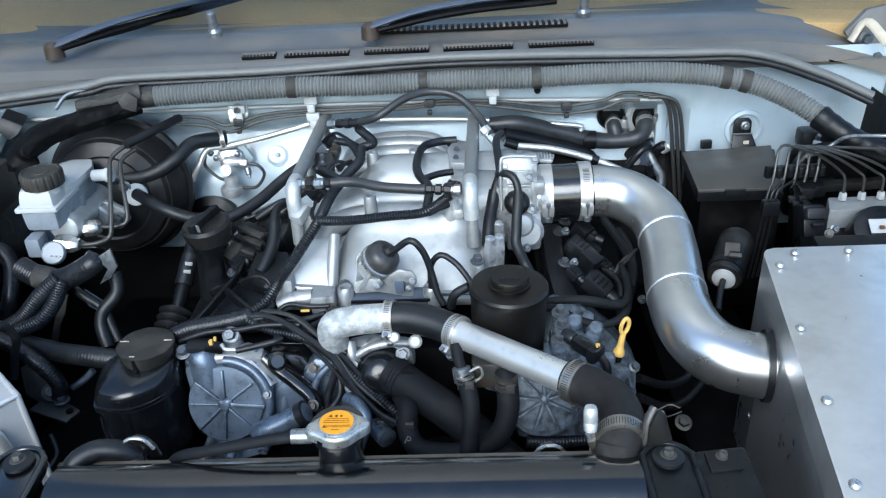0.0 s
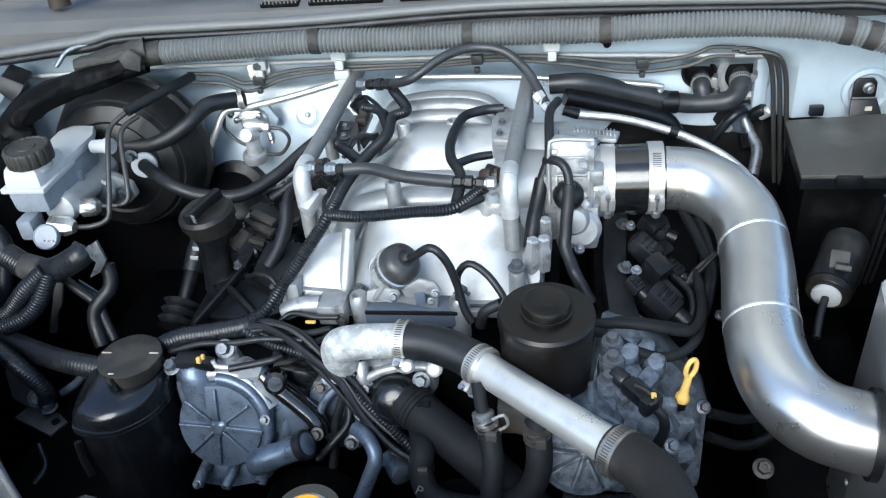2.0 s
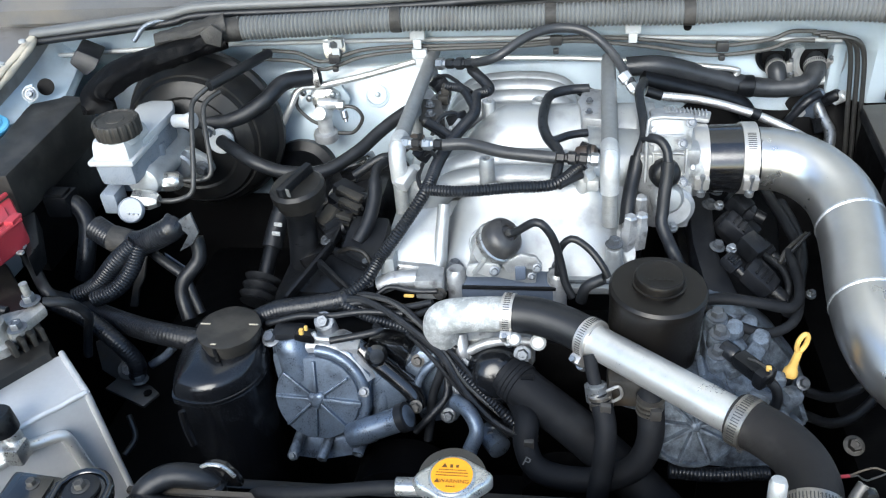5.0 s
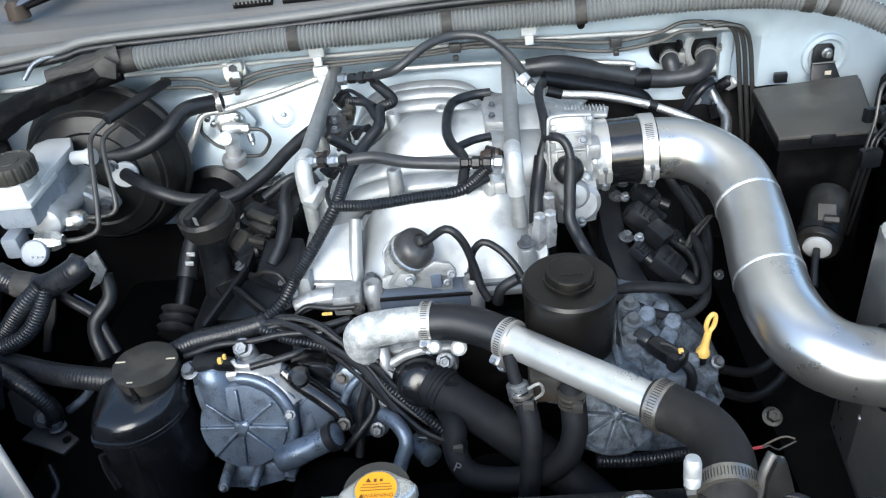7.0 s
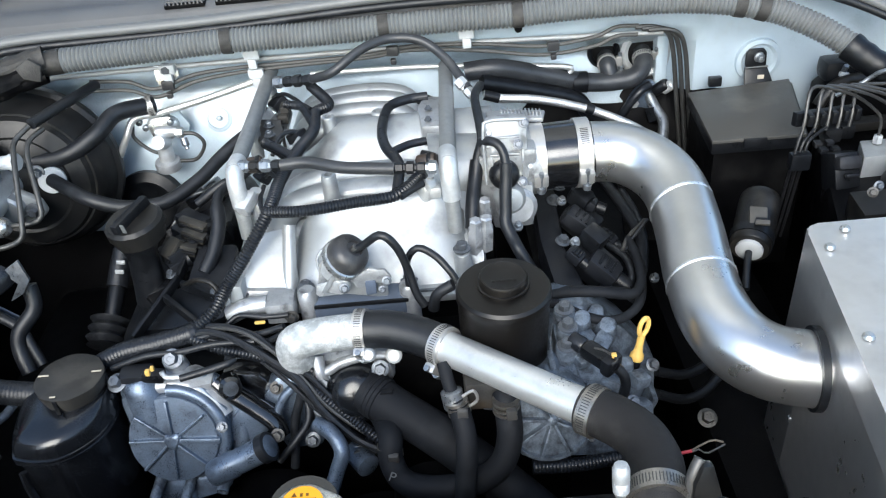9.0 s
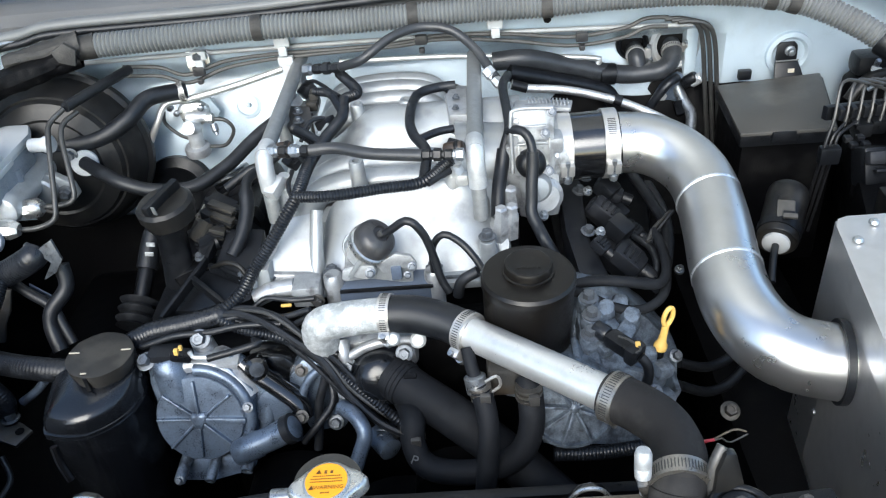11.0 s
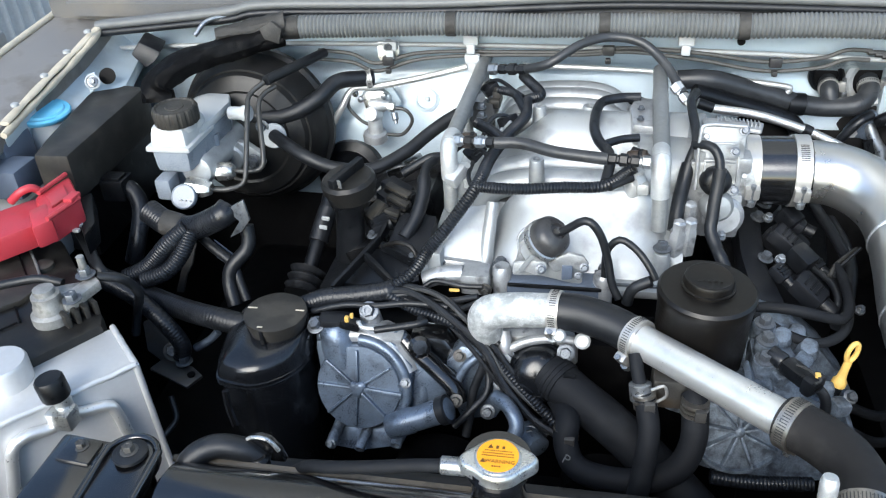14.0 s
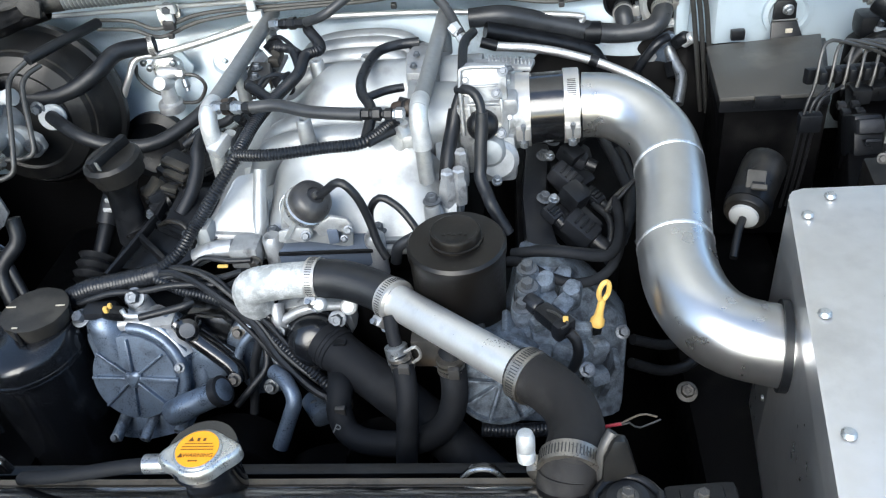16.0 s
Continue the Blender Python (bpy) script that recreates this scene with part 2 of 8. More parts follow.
            fine.append(0.5 * ((2 * b) + (c - a) * t + (2 * a - 5 * b + 4 * c - d) * t * t + (3 * b - a - 3 * c + d) * t ** 3))
    fine.append(p[-2])
    run = [0.0]
    for a, b in zip(fine, fine[1:]):
        run.append(run[-1] + (b - a).length)
    n, out, j = max(2, round(run[-1] / step)), [], 0
    for i in range(n + 1):
        s = run[-1] * i / n
        while j < len(run) - 2 and run[j + 1] < s:
            j += 1
        gap = run[j + 1] - run[j]
        out.append(fine[j].lerp(fine[j + 1], (s - run[j]) / gap if gap > 1e-9 else 0))
    return out


def sweep(pts, r, seg=14, step=0.006, rib=0.0, amp=0.0, radius=None, flat=1.0, hollow=0.0):
    """A tube along a smooth curve. rib: pitch of its corrugations, amp: their depth."""
    if rib:
        step = rib / 4
    c = smooth_points(pts, step)
    n = len(c)
    tan = [(c[min(i + 1, n - 1)] - c[max(i - 1, 0)]).normalized() for i in range(n)]
    u = tan[0].orthogonal().normalized()
    if abs(tan[0].z) < 0.95:
        u = tan[0].cross(UP).normalized()
    verts, faces = [], []
    for i in range(n):
        u = (u - tan[i] * u.dot(tan[i])).normalized()
        v = tan[i].cross(u)
        rr = radius(i / (n - 1)) * r if radius else r
        if rib:
            rr -= amp * (0, 0.35, 1, 0.35)[i % 4]
        for k in range(seg):
            a = 2 * math.pi * k / seg
            verts.append(c[i] + u * (math.cos(a) * rr) + v * (math.sin(a) * rr * flat))
    for i in range(n - 1):
        for k in range(seg):
            q = (k + 1) % seg
            faces.append((i * seg + k, i * seg + q, (i + 1) * seg + q, (i + 1) * seg + k))
    ends = [(0, tan[0], 1), ((n - 1) * seg, tan[-1], -1)]
    if hollow:
        for base, t, s in ends:
            m = len(verts)
            mid = sum((verts[base + k] for k in range(seg)), Vector()) / seg
            ring = [mid + (verts[base + k] - mid) * hollow for k in range(seg)]
            verts += ring + [q + t * s * 0.03 for q in ring]
            for k in range(seg):
                q = (k + 1) % seg
                f1, f2 = (base + k, m + k, m + q, base + q), (m + k, m + seg + k, m + seg + q, m + q)
                faces += [f1, f2] if s > 0 else [f1[::-1], f2[::-1]]
            faces.append(tuple(m + seg + k for k in range(seg))[:: -1 if s > 0 else 1])
    else:
        faces.append(tuple(range(seg))[::-1])
        faces.append(tuple(range((n - 1) * seg, n * seg)))
    return from_lists(verts, faces)


def from_lists(verts, faces):
    me = bpy.data.meshes.new("m")
    me.from_pydata([tuple(v) for v in verts], [], faces)
    bm = bmesh.new()
    bm.from_mesh(me)
    bpy.data.meshes.remove(me)
    return bm


def axis(p, d, spin=0.0):
    """The pose at p whose z points along d."""
    q = Vector(d).to_track_quat("Z", "Y").to_matrix().to_4x4()
    return Matrix.Translation(p) @ q @ Matrix.Rotation(radians(spin), 4, "Z")


def lathe(profile, p=(0, 0, 0), d=UP, seg=36, wob=None):
    """A turned body: (radius, height) along d from p. wob(angle): a factor on the radius."""
    verts, faces = [], []
    m = axis(p, d)
    for r, h in profile:
        for k in range(seg):
            a = 2 * math.pi * k / seg
            f = wob(a) if wob else 1
            verts.append(m @ Vector((math.cos(a) * r * f, math.sin(a) * r * f, h)))
    n = len(profile)
    for i in range(n - 1):
        for k in range(seg):
            q = (k + 1) % seg
            faces.append((i * seg + k, i * seg + q, (i + 1) * seg + q, (i + 1) * seg + k))
    faces.append(tuple(range(seg))[::-1])
    faces.append(tuple(range((n - 1) * seg, n * seg)))
    return from_lists(verts, faces)


def soften(bm, width, segments=2, angle=40):
    bm.normal_update()
    edges = [e for e in bm.edges if len(e.link_faces) == 2 and e.calc_face_angle(0) > radians(angle)]
    if width and edges:
        bmesh.ops.bevel(bm, geom=edges, offset=width, segments=segments, profile=0.6, affect="EDGES", clamp_overlap=True)
    return bm


def box(c, size, bevel=0.003, m=None, taper=1.0):
    bm = bmesh.new()
    bmesh.ops.create_cube(bm, size=1)
    for v in bm.verts:
        f = taper if v.co.z > 0 else 1
        v.co = Vector((v.co.x * size[0] * f, v.co.y * size[1] * f, v.co.z * size[2]))
    soften(bm, bevel)
    bm.transform(Matrix.Translation(c) @ (m or Matrix()))
    return bm


def slab(corners, thick, bevel=0.003, along=(0, 0, -1)):
    """A plate from its outline, given by corners, thickened along a direction."""
    top = [Vector(c) for c in corners]
    low = [c + Vector(along) * thick for c in top]
    n = len(top)
    faces = [tuple(range(n)), tuple(range(n, 2 * n))[::-1]]
    faces += [(i, i + n, (i + 1) % n + n, (i + 1) % n) for i in range(n)]
    bm = from_lists(top + low, faces)
    bmesh.ops.recalc_face_normals(bm, faces=bm.faces[:])
    return soften(bm, bevel)


def merge(*bms):
    out = bms[0]
    for b in bms[1:]:
        me = bpy.data.meshes.new("m")
        b.to_mesh(me)
        out.from_mesh(me)
        bpy.data.meshes.remove(me)
        b.free()
    return out


def surface(fn, nu, nv, back=None):
    """A sheet from fn(u, v), u and v from 0 to 1; with back, closed down to that height."""
    verts = [Vector(fn(i / nu, j / nv)) for j in range(nv + 1) for i in range(nu + 1)]
    w = nu + 1
    faces = [(j * w + i, j * w + i + 1, (j + 1) * w + i + 1, (j + 1) * w + i) for j in range(nv) for i in range(nu)]
    if back is not None:
        rim = [i for i in range(w)] + [j * w + nu for j in range(1, nv + 1)] + [nv * w + i for i in range(nu - 1, -1, -1)] + [j * w for j in range(nv - 1, 0, -1)]
        base = len(verts)
        verts += [Vector((verts[i].x, verts[i].y, back)) for i in rim]
        k = len(rim)
        faces += [(rim[a], base + a, base + (a + 1) % k, rim[(a + 1) % k]) for a in range(k)]
        faces.append(tuple(base + a for a in range(k))[::-1])
    bm = from_lists(verts, faces)
    bmesh.ops.recalc_face_normals(bm, faces=bm.faces[:])
    return bm


def mesh_of(name, bm, material):
    bm.normal_update()
    for f in bm.faces:
        f.smooth = True
    for e in bm.edges:
        if len(e.link_faces) == 2 and e.calc_face_angle(0) > radians(38):
            e.smooth = False
    me = bpy.data.meshes.new(name)
    bm.to_mesh(me)
    bm.free()
    me.materials.append(material)
    return me


def thing(name, p, label, category, group="", kind=""):
    ob = tagged(new(name), label, category, group, kind)
    ob.empty_display_size = 0.01
    ob.location = p
    WORLD[ob] = Matrix.Translation(p)
    return ob


def part(name, bm, material, parent, label="", m=None):
    """One mesh under a thing or a part. bm: a bmesh in the world's metres, or a shared mesh placed by m."""
    me = bm if isinstance(bm, bpy.types.Mesh) else mesh_of(name, bm, material)
    ob = new(name, me)
    here = m or Matrix()
    WORLD[ob] = here
    ob.parent = parent
    ob.matrix_parent_inverse = WORLD[parent].inverted()
    ob.matrix_basis = here
    if label:
        ob["label"] = label
    return ob


def solo(name, bm, material, label, category, group="", kind=""):
    """A thing of one mesh."""
    ob = new(name, mesh_of(name, bm, material))
    WORLD[ob] = Matrix()
    return tagged(ob, label, category, group, kind)


def hexbolt(material, washer=True):
    bm = lathe([(0.9, 0), (1.0, 0.06), (1.0, 0.16), (0.85, 0.22)], seg=20) if washer else lathe([(0.8, 0), (0.8, 0.2)], seg=20)
    hexa = lathe([(0.66, 0.15), (0.66, 0.82), (0.58, 0.92), (0.3, 0.92), (0.26, 0.86)], seg=6)
    return mesh_of("bolt", merge(bm, hexa), material)


BOLT = hexbolt(M_BOLT)
BOLT_DARK = hexbolt(M_STEEL)


SLOT = mesh_of("slot", box((0, 0, 0), (1, 1, 1), 0), M_LINE)


def bolt(parent, p, d=UP, r=0.008, dark=False, name="bolt"):
    return part(name, BOLT_DARK if dark else BOLT, None, parent, m=axis(p, d, 17) @ Matrix.Scale(r, 4))


def clamp(parent, p, d, r, width=0.012, screw=(0, 0, -1), material=None, housing=True, slots=25):
    """A worm-drive hose clamp round a hose at p, along d, its screw on the side named."""
    material = material or M_BAND
    d, s = Vector(d).normalized(), Vector(screw)
    s = (s - d * s.dot(d)).normalized()
    p = Vector(p)
    ring = part("clamp", lathe([(r, -width / 2), (r + 0.0016, -width / 2), (r + 0.0016, width / 2), (r, width / 2)], p, d, 40), material, parent, "stainless worm-drive band")
    if housing:
        t = d.cross(s)
        c = p + s * (r + 0.005)
        part("screw_housing", box((0, 0, 0), (0.016, width * 1.05, 0.009), 0.0025, Matrix.Translation(c) @ Matrix((t, d, s)).transposed().to_4x4()), material, ring)
        part("screw", lathe([(0.003, -0.012), (0.003, 0.009), (0.0052, 0.009), (0.0052, 0.016), (0.003, 0.0165)], c + s * 0.002, t, 8), M_ZINC, ring)
    # the punched slots of the band
    face = Vector((0, -0.55, 0.83))
    face = (face - d * face.dot(d)).normalized()
    for k in range(slots):
        a = (k - slots // 2) * 0.0024 / r
        q = face * math.cos(a) + d.cross(face) * math.sin(a)
        m = Matrix.Translation(p + q * (r + 0.0016)) @ Matrix((d.cross(q), d, q)).transposed().to_4x4()
        part("slot", SLOT, None, ring, m=m @ Matrix.Diagonal((0.0008, width * 0.55, 0.0009, 1)))
    return ring


def hose(name, pts, r, material, label, category="hose", rib=0.0, amp=0.0, seg=14, step=0.006, group="", **more):
    """A hose or cable: a thing of one swept mesh."""
    return solo(name, sweep(pts, r, seg, step, rib, amp, **more), material, label, category, group)

# ---- ground and surroundings ----
solo("ground", surface(lambda u, v: (-300 + 600 * u, -300 + 600 * v, 0), 8, 8), M_CONCRETE, "grey concrete ground under the vehicle", "ground", kind="structure")
wall = thing("wall_shed", (-3.4, 4, 0), "workshop wall with a ribbed steel shutter", "wall", kind="structure")
part("wall_panel", box((-3.5, 4, 1.6), (0.2, 9, 3.2), 0.01), M_WALL, wall)
shut = surface(lambda u, v: (-3.34 + 0.018 * math.cos(u * 34 * 2 * math.pi), 1.2 + 3.4 * u, 0.02 + 2.7 * v), 34 * 8, 1)
part("shutter", shut, M_SHUTTER, wall, "ribbed grey steel shutter")

# ---- engine bay shell ----
BAY_L, BAY_R = -0.80, 0.66
bay = thing("engine_bay", (0, 0.95, 0.6), "silver-blue painted body shell of the engine bay", "car body", kind="structure")


def bulk_y(x, z):
    """How far back the bulkhead stands: upright under the cowl, a recess, then a slope towards the engine."""
    if z > 1.10:
        y = 1.325
    elif z > 1.05:
        s = (1.10 - z) / 0.05
        y = 1.325 + 0.05 * s * s * (3 - 2 * s)
    else:
        y = 1.375 - 0.32 * (1.05 - z)
    if x > 0.36:
        f = min(1, (x - 0.36) / 0.03)
        y = y * (1 - f) + 1.325 * f
    y -= 0.03 * math.exp(-((x + 0.45) / 0.12) ** 2 - ((z - 0.97) / 0.09) ** 2)
    return y


def bulkhead(u, v):
    x, z = -0.84 + 1.54 * u, 0.84 + 0.33 * v
    return (x, bulk_y(x, z), z)


def on_bulkhead(p, out=0.0):
    x, _, z = p
    return Vector((x, bulk_y(x, z) - out, z))


part("lower_shade_sheet", surface(lambda u, v: (-0.84 + 1.54 * u, bulk_y(-0.84 + 1.54 * u, 0.5 + 0.36 * v) - 0.008, 0.5 + 0.36 * v), 60, 10), M_DEEPBLACK, bay)
part("firewall", surface(bulkhead, 110, 60), M_PAINT, bay)
part("inner_wing", surface(lambda u, v: (-0.78 - 0.05 * v, 0.35 + 1.05 * u, 0.5 + 0.6 * v), 20, 12), M_DEEPBLACK, bay)
part("inner_wing", surface(lambda u, v: (0.64 + 0.04 * v, 0.35 + 1.05 * u, 0.5 + 0.6 * v), 20, 12), M_DEEPBLACK, bay)
part("hose_shade_sheet", surface(lambda u, v: (0.08 + 0.38 * u, bulk_y(0.08 + 0.38 * u, 0.83 + (0.16 * min(1, 0.5 + 2.2 * u)) * v + 0.012 * math.sin(9 * u)) - 0.007 - 0.003 * math.sin(23 * u) * math.sin(9 * v), 0.83 + (0.16 * min(1, 0.5 + 2.2 * u)) * v + 0.012 * math.sin(9 * u)), 50, 16), M_DEEPBLACK, bay, "black sheet for the shade behind the hoses")
part("unseen_dark_floor", box((-0.07, 0.9, 0.5), (1.6, 1.3, 0.03), 0.005), M_DEEPBLACK, bay)
part("front_panel", box((-0.07, 0.40, 0.75), (1.5, 0.03, 0.5), 0.005), M_BLACKPAINT, bay)
part("chassis_rail", box((0.38, 0.82, 0.72), (0.16, 0.9, 0.12), 0.02), M_DEEPBLACK, bay)
part("chassis_rail", box((-0.52, 0.82, 0.72), (0.16, 0.9, 0.12), 0.02), M_DEEPBLACK, bay)
bolt(bay, (0.300, 0.873, 0.795), (0, -0.5, 0.8), 0.0115, True)
part("seam_flange", sweep([(-0.84, 1.30, 1.10), (-0.5, 1.315, 1.108), (0.0, 1.318, 1.105), (0.34, 1.314, 1.095)], 0.0035), M_DULLPAINT, bay)
for q in ((-0.196, 1.315, 1.134), (-0.109, 1.315, 1.131), (0.138, 1.315, 1.119)):
    part("panel_hole", lathe([(0.0055, 0), (0.0055, 0.003)], q, FRONT, 16), M_DEEPBLACK, bay)
# dimples and pressings of the bulkhead
part("pressing", lathe([(0.021, -0.006), (0.0195, -0.0005), (0.016, 0.0002), (0.013, -0.0015), (0.004, -0.0015)], on_bulkhead((-0.313, 1.340, 1.007), 0.001), (0.1, -1, 0.45), 32), M_PAINT, bay)
part("pressing_pin", lathe([(0.004, 0), (0.0038, 0.008), (0.002, 0.009)], on_bulkhead((-0.312, 1.335, 1.007), 0.0), (0.1, -1, 0.45), 12), M_PAINT, bay)
part("pressing", lathe([(0.033, -0.004), (0.032, 0.003), (0.026, 0.0045), (0.022, 0.001), (0.01, 0.001)], (0.483, 1.322, 1.037), FRONT, 40), M_PAINT, bay)
part("reinforcement", box((0.352, 1.375, 0.93), (0.02, 0.05, 0.42), 0.008), M_PAINT, bay)

# wings: the flanges outside the bay
wing = thing("left_wing", (-0.9, 0.8, 1.0), "pale silver painted wing edge with beige seam sealant", "car wing", kind="structure")
part("wing_flange", slab([(-0.786, 0.93, 1.090), (-0.793, 1.019, 1.100), (-0.799, 1.336, 1.140), (-0.900, 1.385, 1.151), (-0.912, 1.15, 1.122), (-0.905, 0.93, 1.095)], 0.03, 0.006), M_WING, wing)
part("wing_edge", sweep([(-0.905, 0.93, 1.097), (-0.912, 1.15, 1.124), (-0.900, 1.385, 1.153)], 0.005, 10, 0.02), M_SEALANT, wing, "worn beige outer edge")
part("wing_side", box((-1.12, 0.85, 0.75), (0.04, 1.2, 0.66), 0.01), M_DULLPAINT, wing)
part("seam_bead", sweep([(-0.780, 0.997, 1.095), (-0.793, 1.139, 1.110), (-0.790, 1.233, 1.130), (-0.794, 1.280, 1.140)], 0.0045, radius=lambda t: 1 + 0.12 * math.sin(t * 30)), M_SEALANT, wing)
part("seam_bead", sweep([(-0.787, 1.013, 1.104), (-0.799, 1.139, 1.118), (-0.798, 1.234, 1.134), (-0.795, 1.271, 1.143)], 0.0062, flat=0.5, radius=lambda t: 1 + 0.1 * math.sin(t * 23)), M_SEALANT, wing)
part("upper_rail", slab([(-0.789, 1.007, 1.090), (-0.811, 1.337, 1.135), (-0.766, 1.364, 1.100), (-0.727, 1.199, 1.080), (-0.799, 1.086, 1.070), (-0.811, 1.024, 1.060)], 0.02, 0.006), M_PAINT, wing)
for q in ((-0.785, 1.040, 1.117), (-0.787, 1.114, 1.128), (-0.790, 1.179, 1.138), (-0.793, 1.243, 1.146)):
    part("rivet", lathe([(0.0055, 0), (0.005, 0.003), (0.002, 0.0045)], q, UP, 12), M_DULLPAINT, wing)
rwing = thing("right_wing", (0.7, 0.8, 1.0), "pale painted wing edge and bonnet hinge plates", "car wing", kind="structure")
part("wing_flange", box((0.78, 0.85, 1.10), (0.16, 1.1, 0.03), 0.008), M_DULLPAINT, rwing)
part("wing_side", box((0.86, 0.85, 0.75), (0.04, 1.2, 0.66), 0.01), M_DULLPAINT, rwing)
part("hinge_plate", slab([(0.636, 1.360, 1.180), (0.665, 1.360, 1.215), (0.697, 1.360, 1.222), (0.709, 1.330, 1.101), (0.671, 1.340, 1.137)], 0.012, 0.004, (0, 1, 0)), M_COWL, rwing)
part("hinge_arm", sweep([(0.634, 1.330, 1.174), (0.654, 1.330, 1.204), (0.670, 1.280, 1.181)], 0.008, flat=0.5), M_SEALANT, rwing)
for q in ((0.660, 1.335, 1.176), (0.678, 1.330, 1.149)):
    bolt(rwing, q, FRONT, 0.012)

# cowl, seal and wipers at the foot of the windscreen
cowl = thing("cowl", (-0.1, 1.42, 1.15), "weathered grey cowl panel with slotted air grilles", "cowl panel", kind="structure")
part("cowl_lip", surface(lambda u, v: (-0.86 + 1.56 * u, 1.306 + 0.016 * v, 1.17 + 0.012 * v - 0.05 * max(0, (u - 0.84) / 0.16) ** 2), 60, 4, back=1.15), M_COWL, cowl)
part("cowl_panel", surface(lambda u, v: (-0.9 + 1.62 * u, 1.322 + 0.16 * v, 1.182 + 0.022 * v + 0.004 * math.sin(v * 12) - 0.05 * max(0, (u - 0.84) / 0.16) ** 2), 80, 32, back=1.14), M_COWL, cowl)
for x0, x1, y0, y1, n, a in ((-0.34, -0.285, 1.326, 1.345, 10, 0), (-0.27, -0.165, 1.326, 1.345, 18, 0), (-0.14, -0.035, 1.326, 1.345, 18, 0), (-0.012, 0.10, 1.326, 1.345, 19, 0), (0.125, 0.229, 1.326, 1.345, 18, 0), (-0.13, 0.196, 1.405, 1.436, 32, 1)):
    part("grille_recess", box(((x0 + x1) / 2, (y0 + y1) / 2, 1.188 + a * 0.012), (x1 - x0, y1 - y0, 0.006), 0.001), M_DEEPBLACK, cowl)
    for k in range(n):
        x = x0 + (x1 - x0) * (k + 0.5) / n
        part("grille_slat", box((x, (y0 + y1) / 2, 1.1915 + a * 0.012), ((x1 - x0) / n * 0.4, y1 - y0, 0.003), 0.0), M_COWL, cowl)
    for j in (0.33, 0.67) if not a else ():
        part("grille_rib", box(((x0 + x1) / 2, y0 + (y1 - y0) * j, 1.193), (x1 - x0, 0.0025, 0.0025), 0.0), M_COWL, cowl)
for q in ((-0.408, 1.432, 1.200), (0.228, 1.462, 1.200)):
    part("stud", lathe([(0.012, 0), (0.012, 0.01), (0.008, 0.015), (0.008, 0.042), (0.005, 0.045)], q, (0, -0.2, 1), 20), M_ZINC, cowl)
seal = thing("bonnet_seal", (0.0, 1.303, 1.17), "grey rubber bonnet seal along the cowl edge", "rubber seal")
SEAL = [(-0.798, 1.278, 1.145), (-0.596, 1.285, 1.164), (-0.525, 1.290, 1.174), (-0.281, 1.300, 1.174), (0.0, 1.303, 1.183), (0.341, 1.300, 1.176), (0.470, 1.290, 1.173), (0.576, 1.280, 1.140), (0.652, 1.260, 1.107)]
part("bulb", sweep(SEAL, 0.0085, 12, 0.01, flat=0.8), M_SEAL, seal)
part("carrier", sweep([Vector(q) + Vector((0, -0.004, -0.011)) for q in SEAL], 0.0055, 10, 0.01), M_RUBBER, seal, "black lower lip")
part("rear_lip", sweep([Vector(q) + Vector((0, 0.012, 0.001)) for q in SEAL], 0.004, 8, 0.01), M_SEAL, seal)
solo("windscreen", surface(lambda u, v: (-0.95 + 1.75 * u, 1.475 + 0.75 * v - 0.14 * (2 * u - 1) ** 2, 1.212 + 0.55 * v), 20, 4), M_GLASS, "clear glass windscreen above the cowl", "windscreen", kind="structure")
solo("dashboard", surface(lambda u, v: (-0.9 + 1.65 * u, 1.5 + 0.7 * v - 0.13 * (2 * u - 1) ** 2, 1.185 + 0.06 * math.sin(v * 3)), 20, 8, back=1.0), M_DASH, "dashboard coloured bronze for the windscreen's reflection", "dashboard", kind="structure")


def wiper(a, b, label):
    a, b = Vector(a), Vector(b)
    w = thing("wiper", a, label, "wiper", "wipers on the windscreen")
    part("arm", sweep([a, a.lerp(b, 0.3) + Vector((0, 0.004, 0.012)), a.lerp(b, 0.7) + Vector((0, 0.004, 0.012)), b], 0.015, 12, 0.02, flat=0.35, radius=lambda t: 1.0 - 0.45 * t), M_WIPER, w)
    part("blade", sweep([a.lerp(b, 0.1) + Vector((0, 0.02, -0.004)), b + Vector((0.02, 0.02, 0))], 0.008, 8, 0.03), M_DEEPBLACK, w)
    part("blade_frame", sweep([a.lerp(b, 0.05) + Vector((0, -0.012, -0.006)), a.lerp(b, 0.5) + Vector((0, -0.014, 0.002)), b + Vector((0.02, -0.01, -0.004))], 0.005, 8, 0.03), M_DEEPBLACK, w)
    part("pivot", lathe([(0.016, -0.02), (0.015, 0.0), (0.009, 0.006)], a, UP, 20), M_BROWN, w)


wiper((-0.656, 1.351, 1.215), (-0.382, 1.549, 1.240), "grey wiper arm with black blade at the cowl")
wiper((-0.132, 1.371, 1.220), (0.155, 1.409, 1.245), "grey wiper arm with black blade at the cowl")

# the raised bonnet overhead
solo("bonnet", slab([(-0.85, 1.36, 1.30), (0.75, 1.36, 1.30), (0.72, 0.86, 2.45), (-0.82, 0.86, 2.45)], 0.03, 0.006, (0, 0.8, 0.6)), M_DULLPAINT, "open silver bonnet raised over the engine bay", "bonnet", kind="structure")

# ---- the engine block and heads under the manifold ----
block = thing("engine_block", (-0.08, 1.05, 0.55), "engine block below the manifold, blackened for deep shade", "engine")
part("crankcase", box((-0.09, 1.13, 0.72), (0.34, 0.4, 0.36), 0.02), M_DEEPBLACK, block)
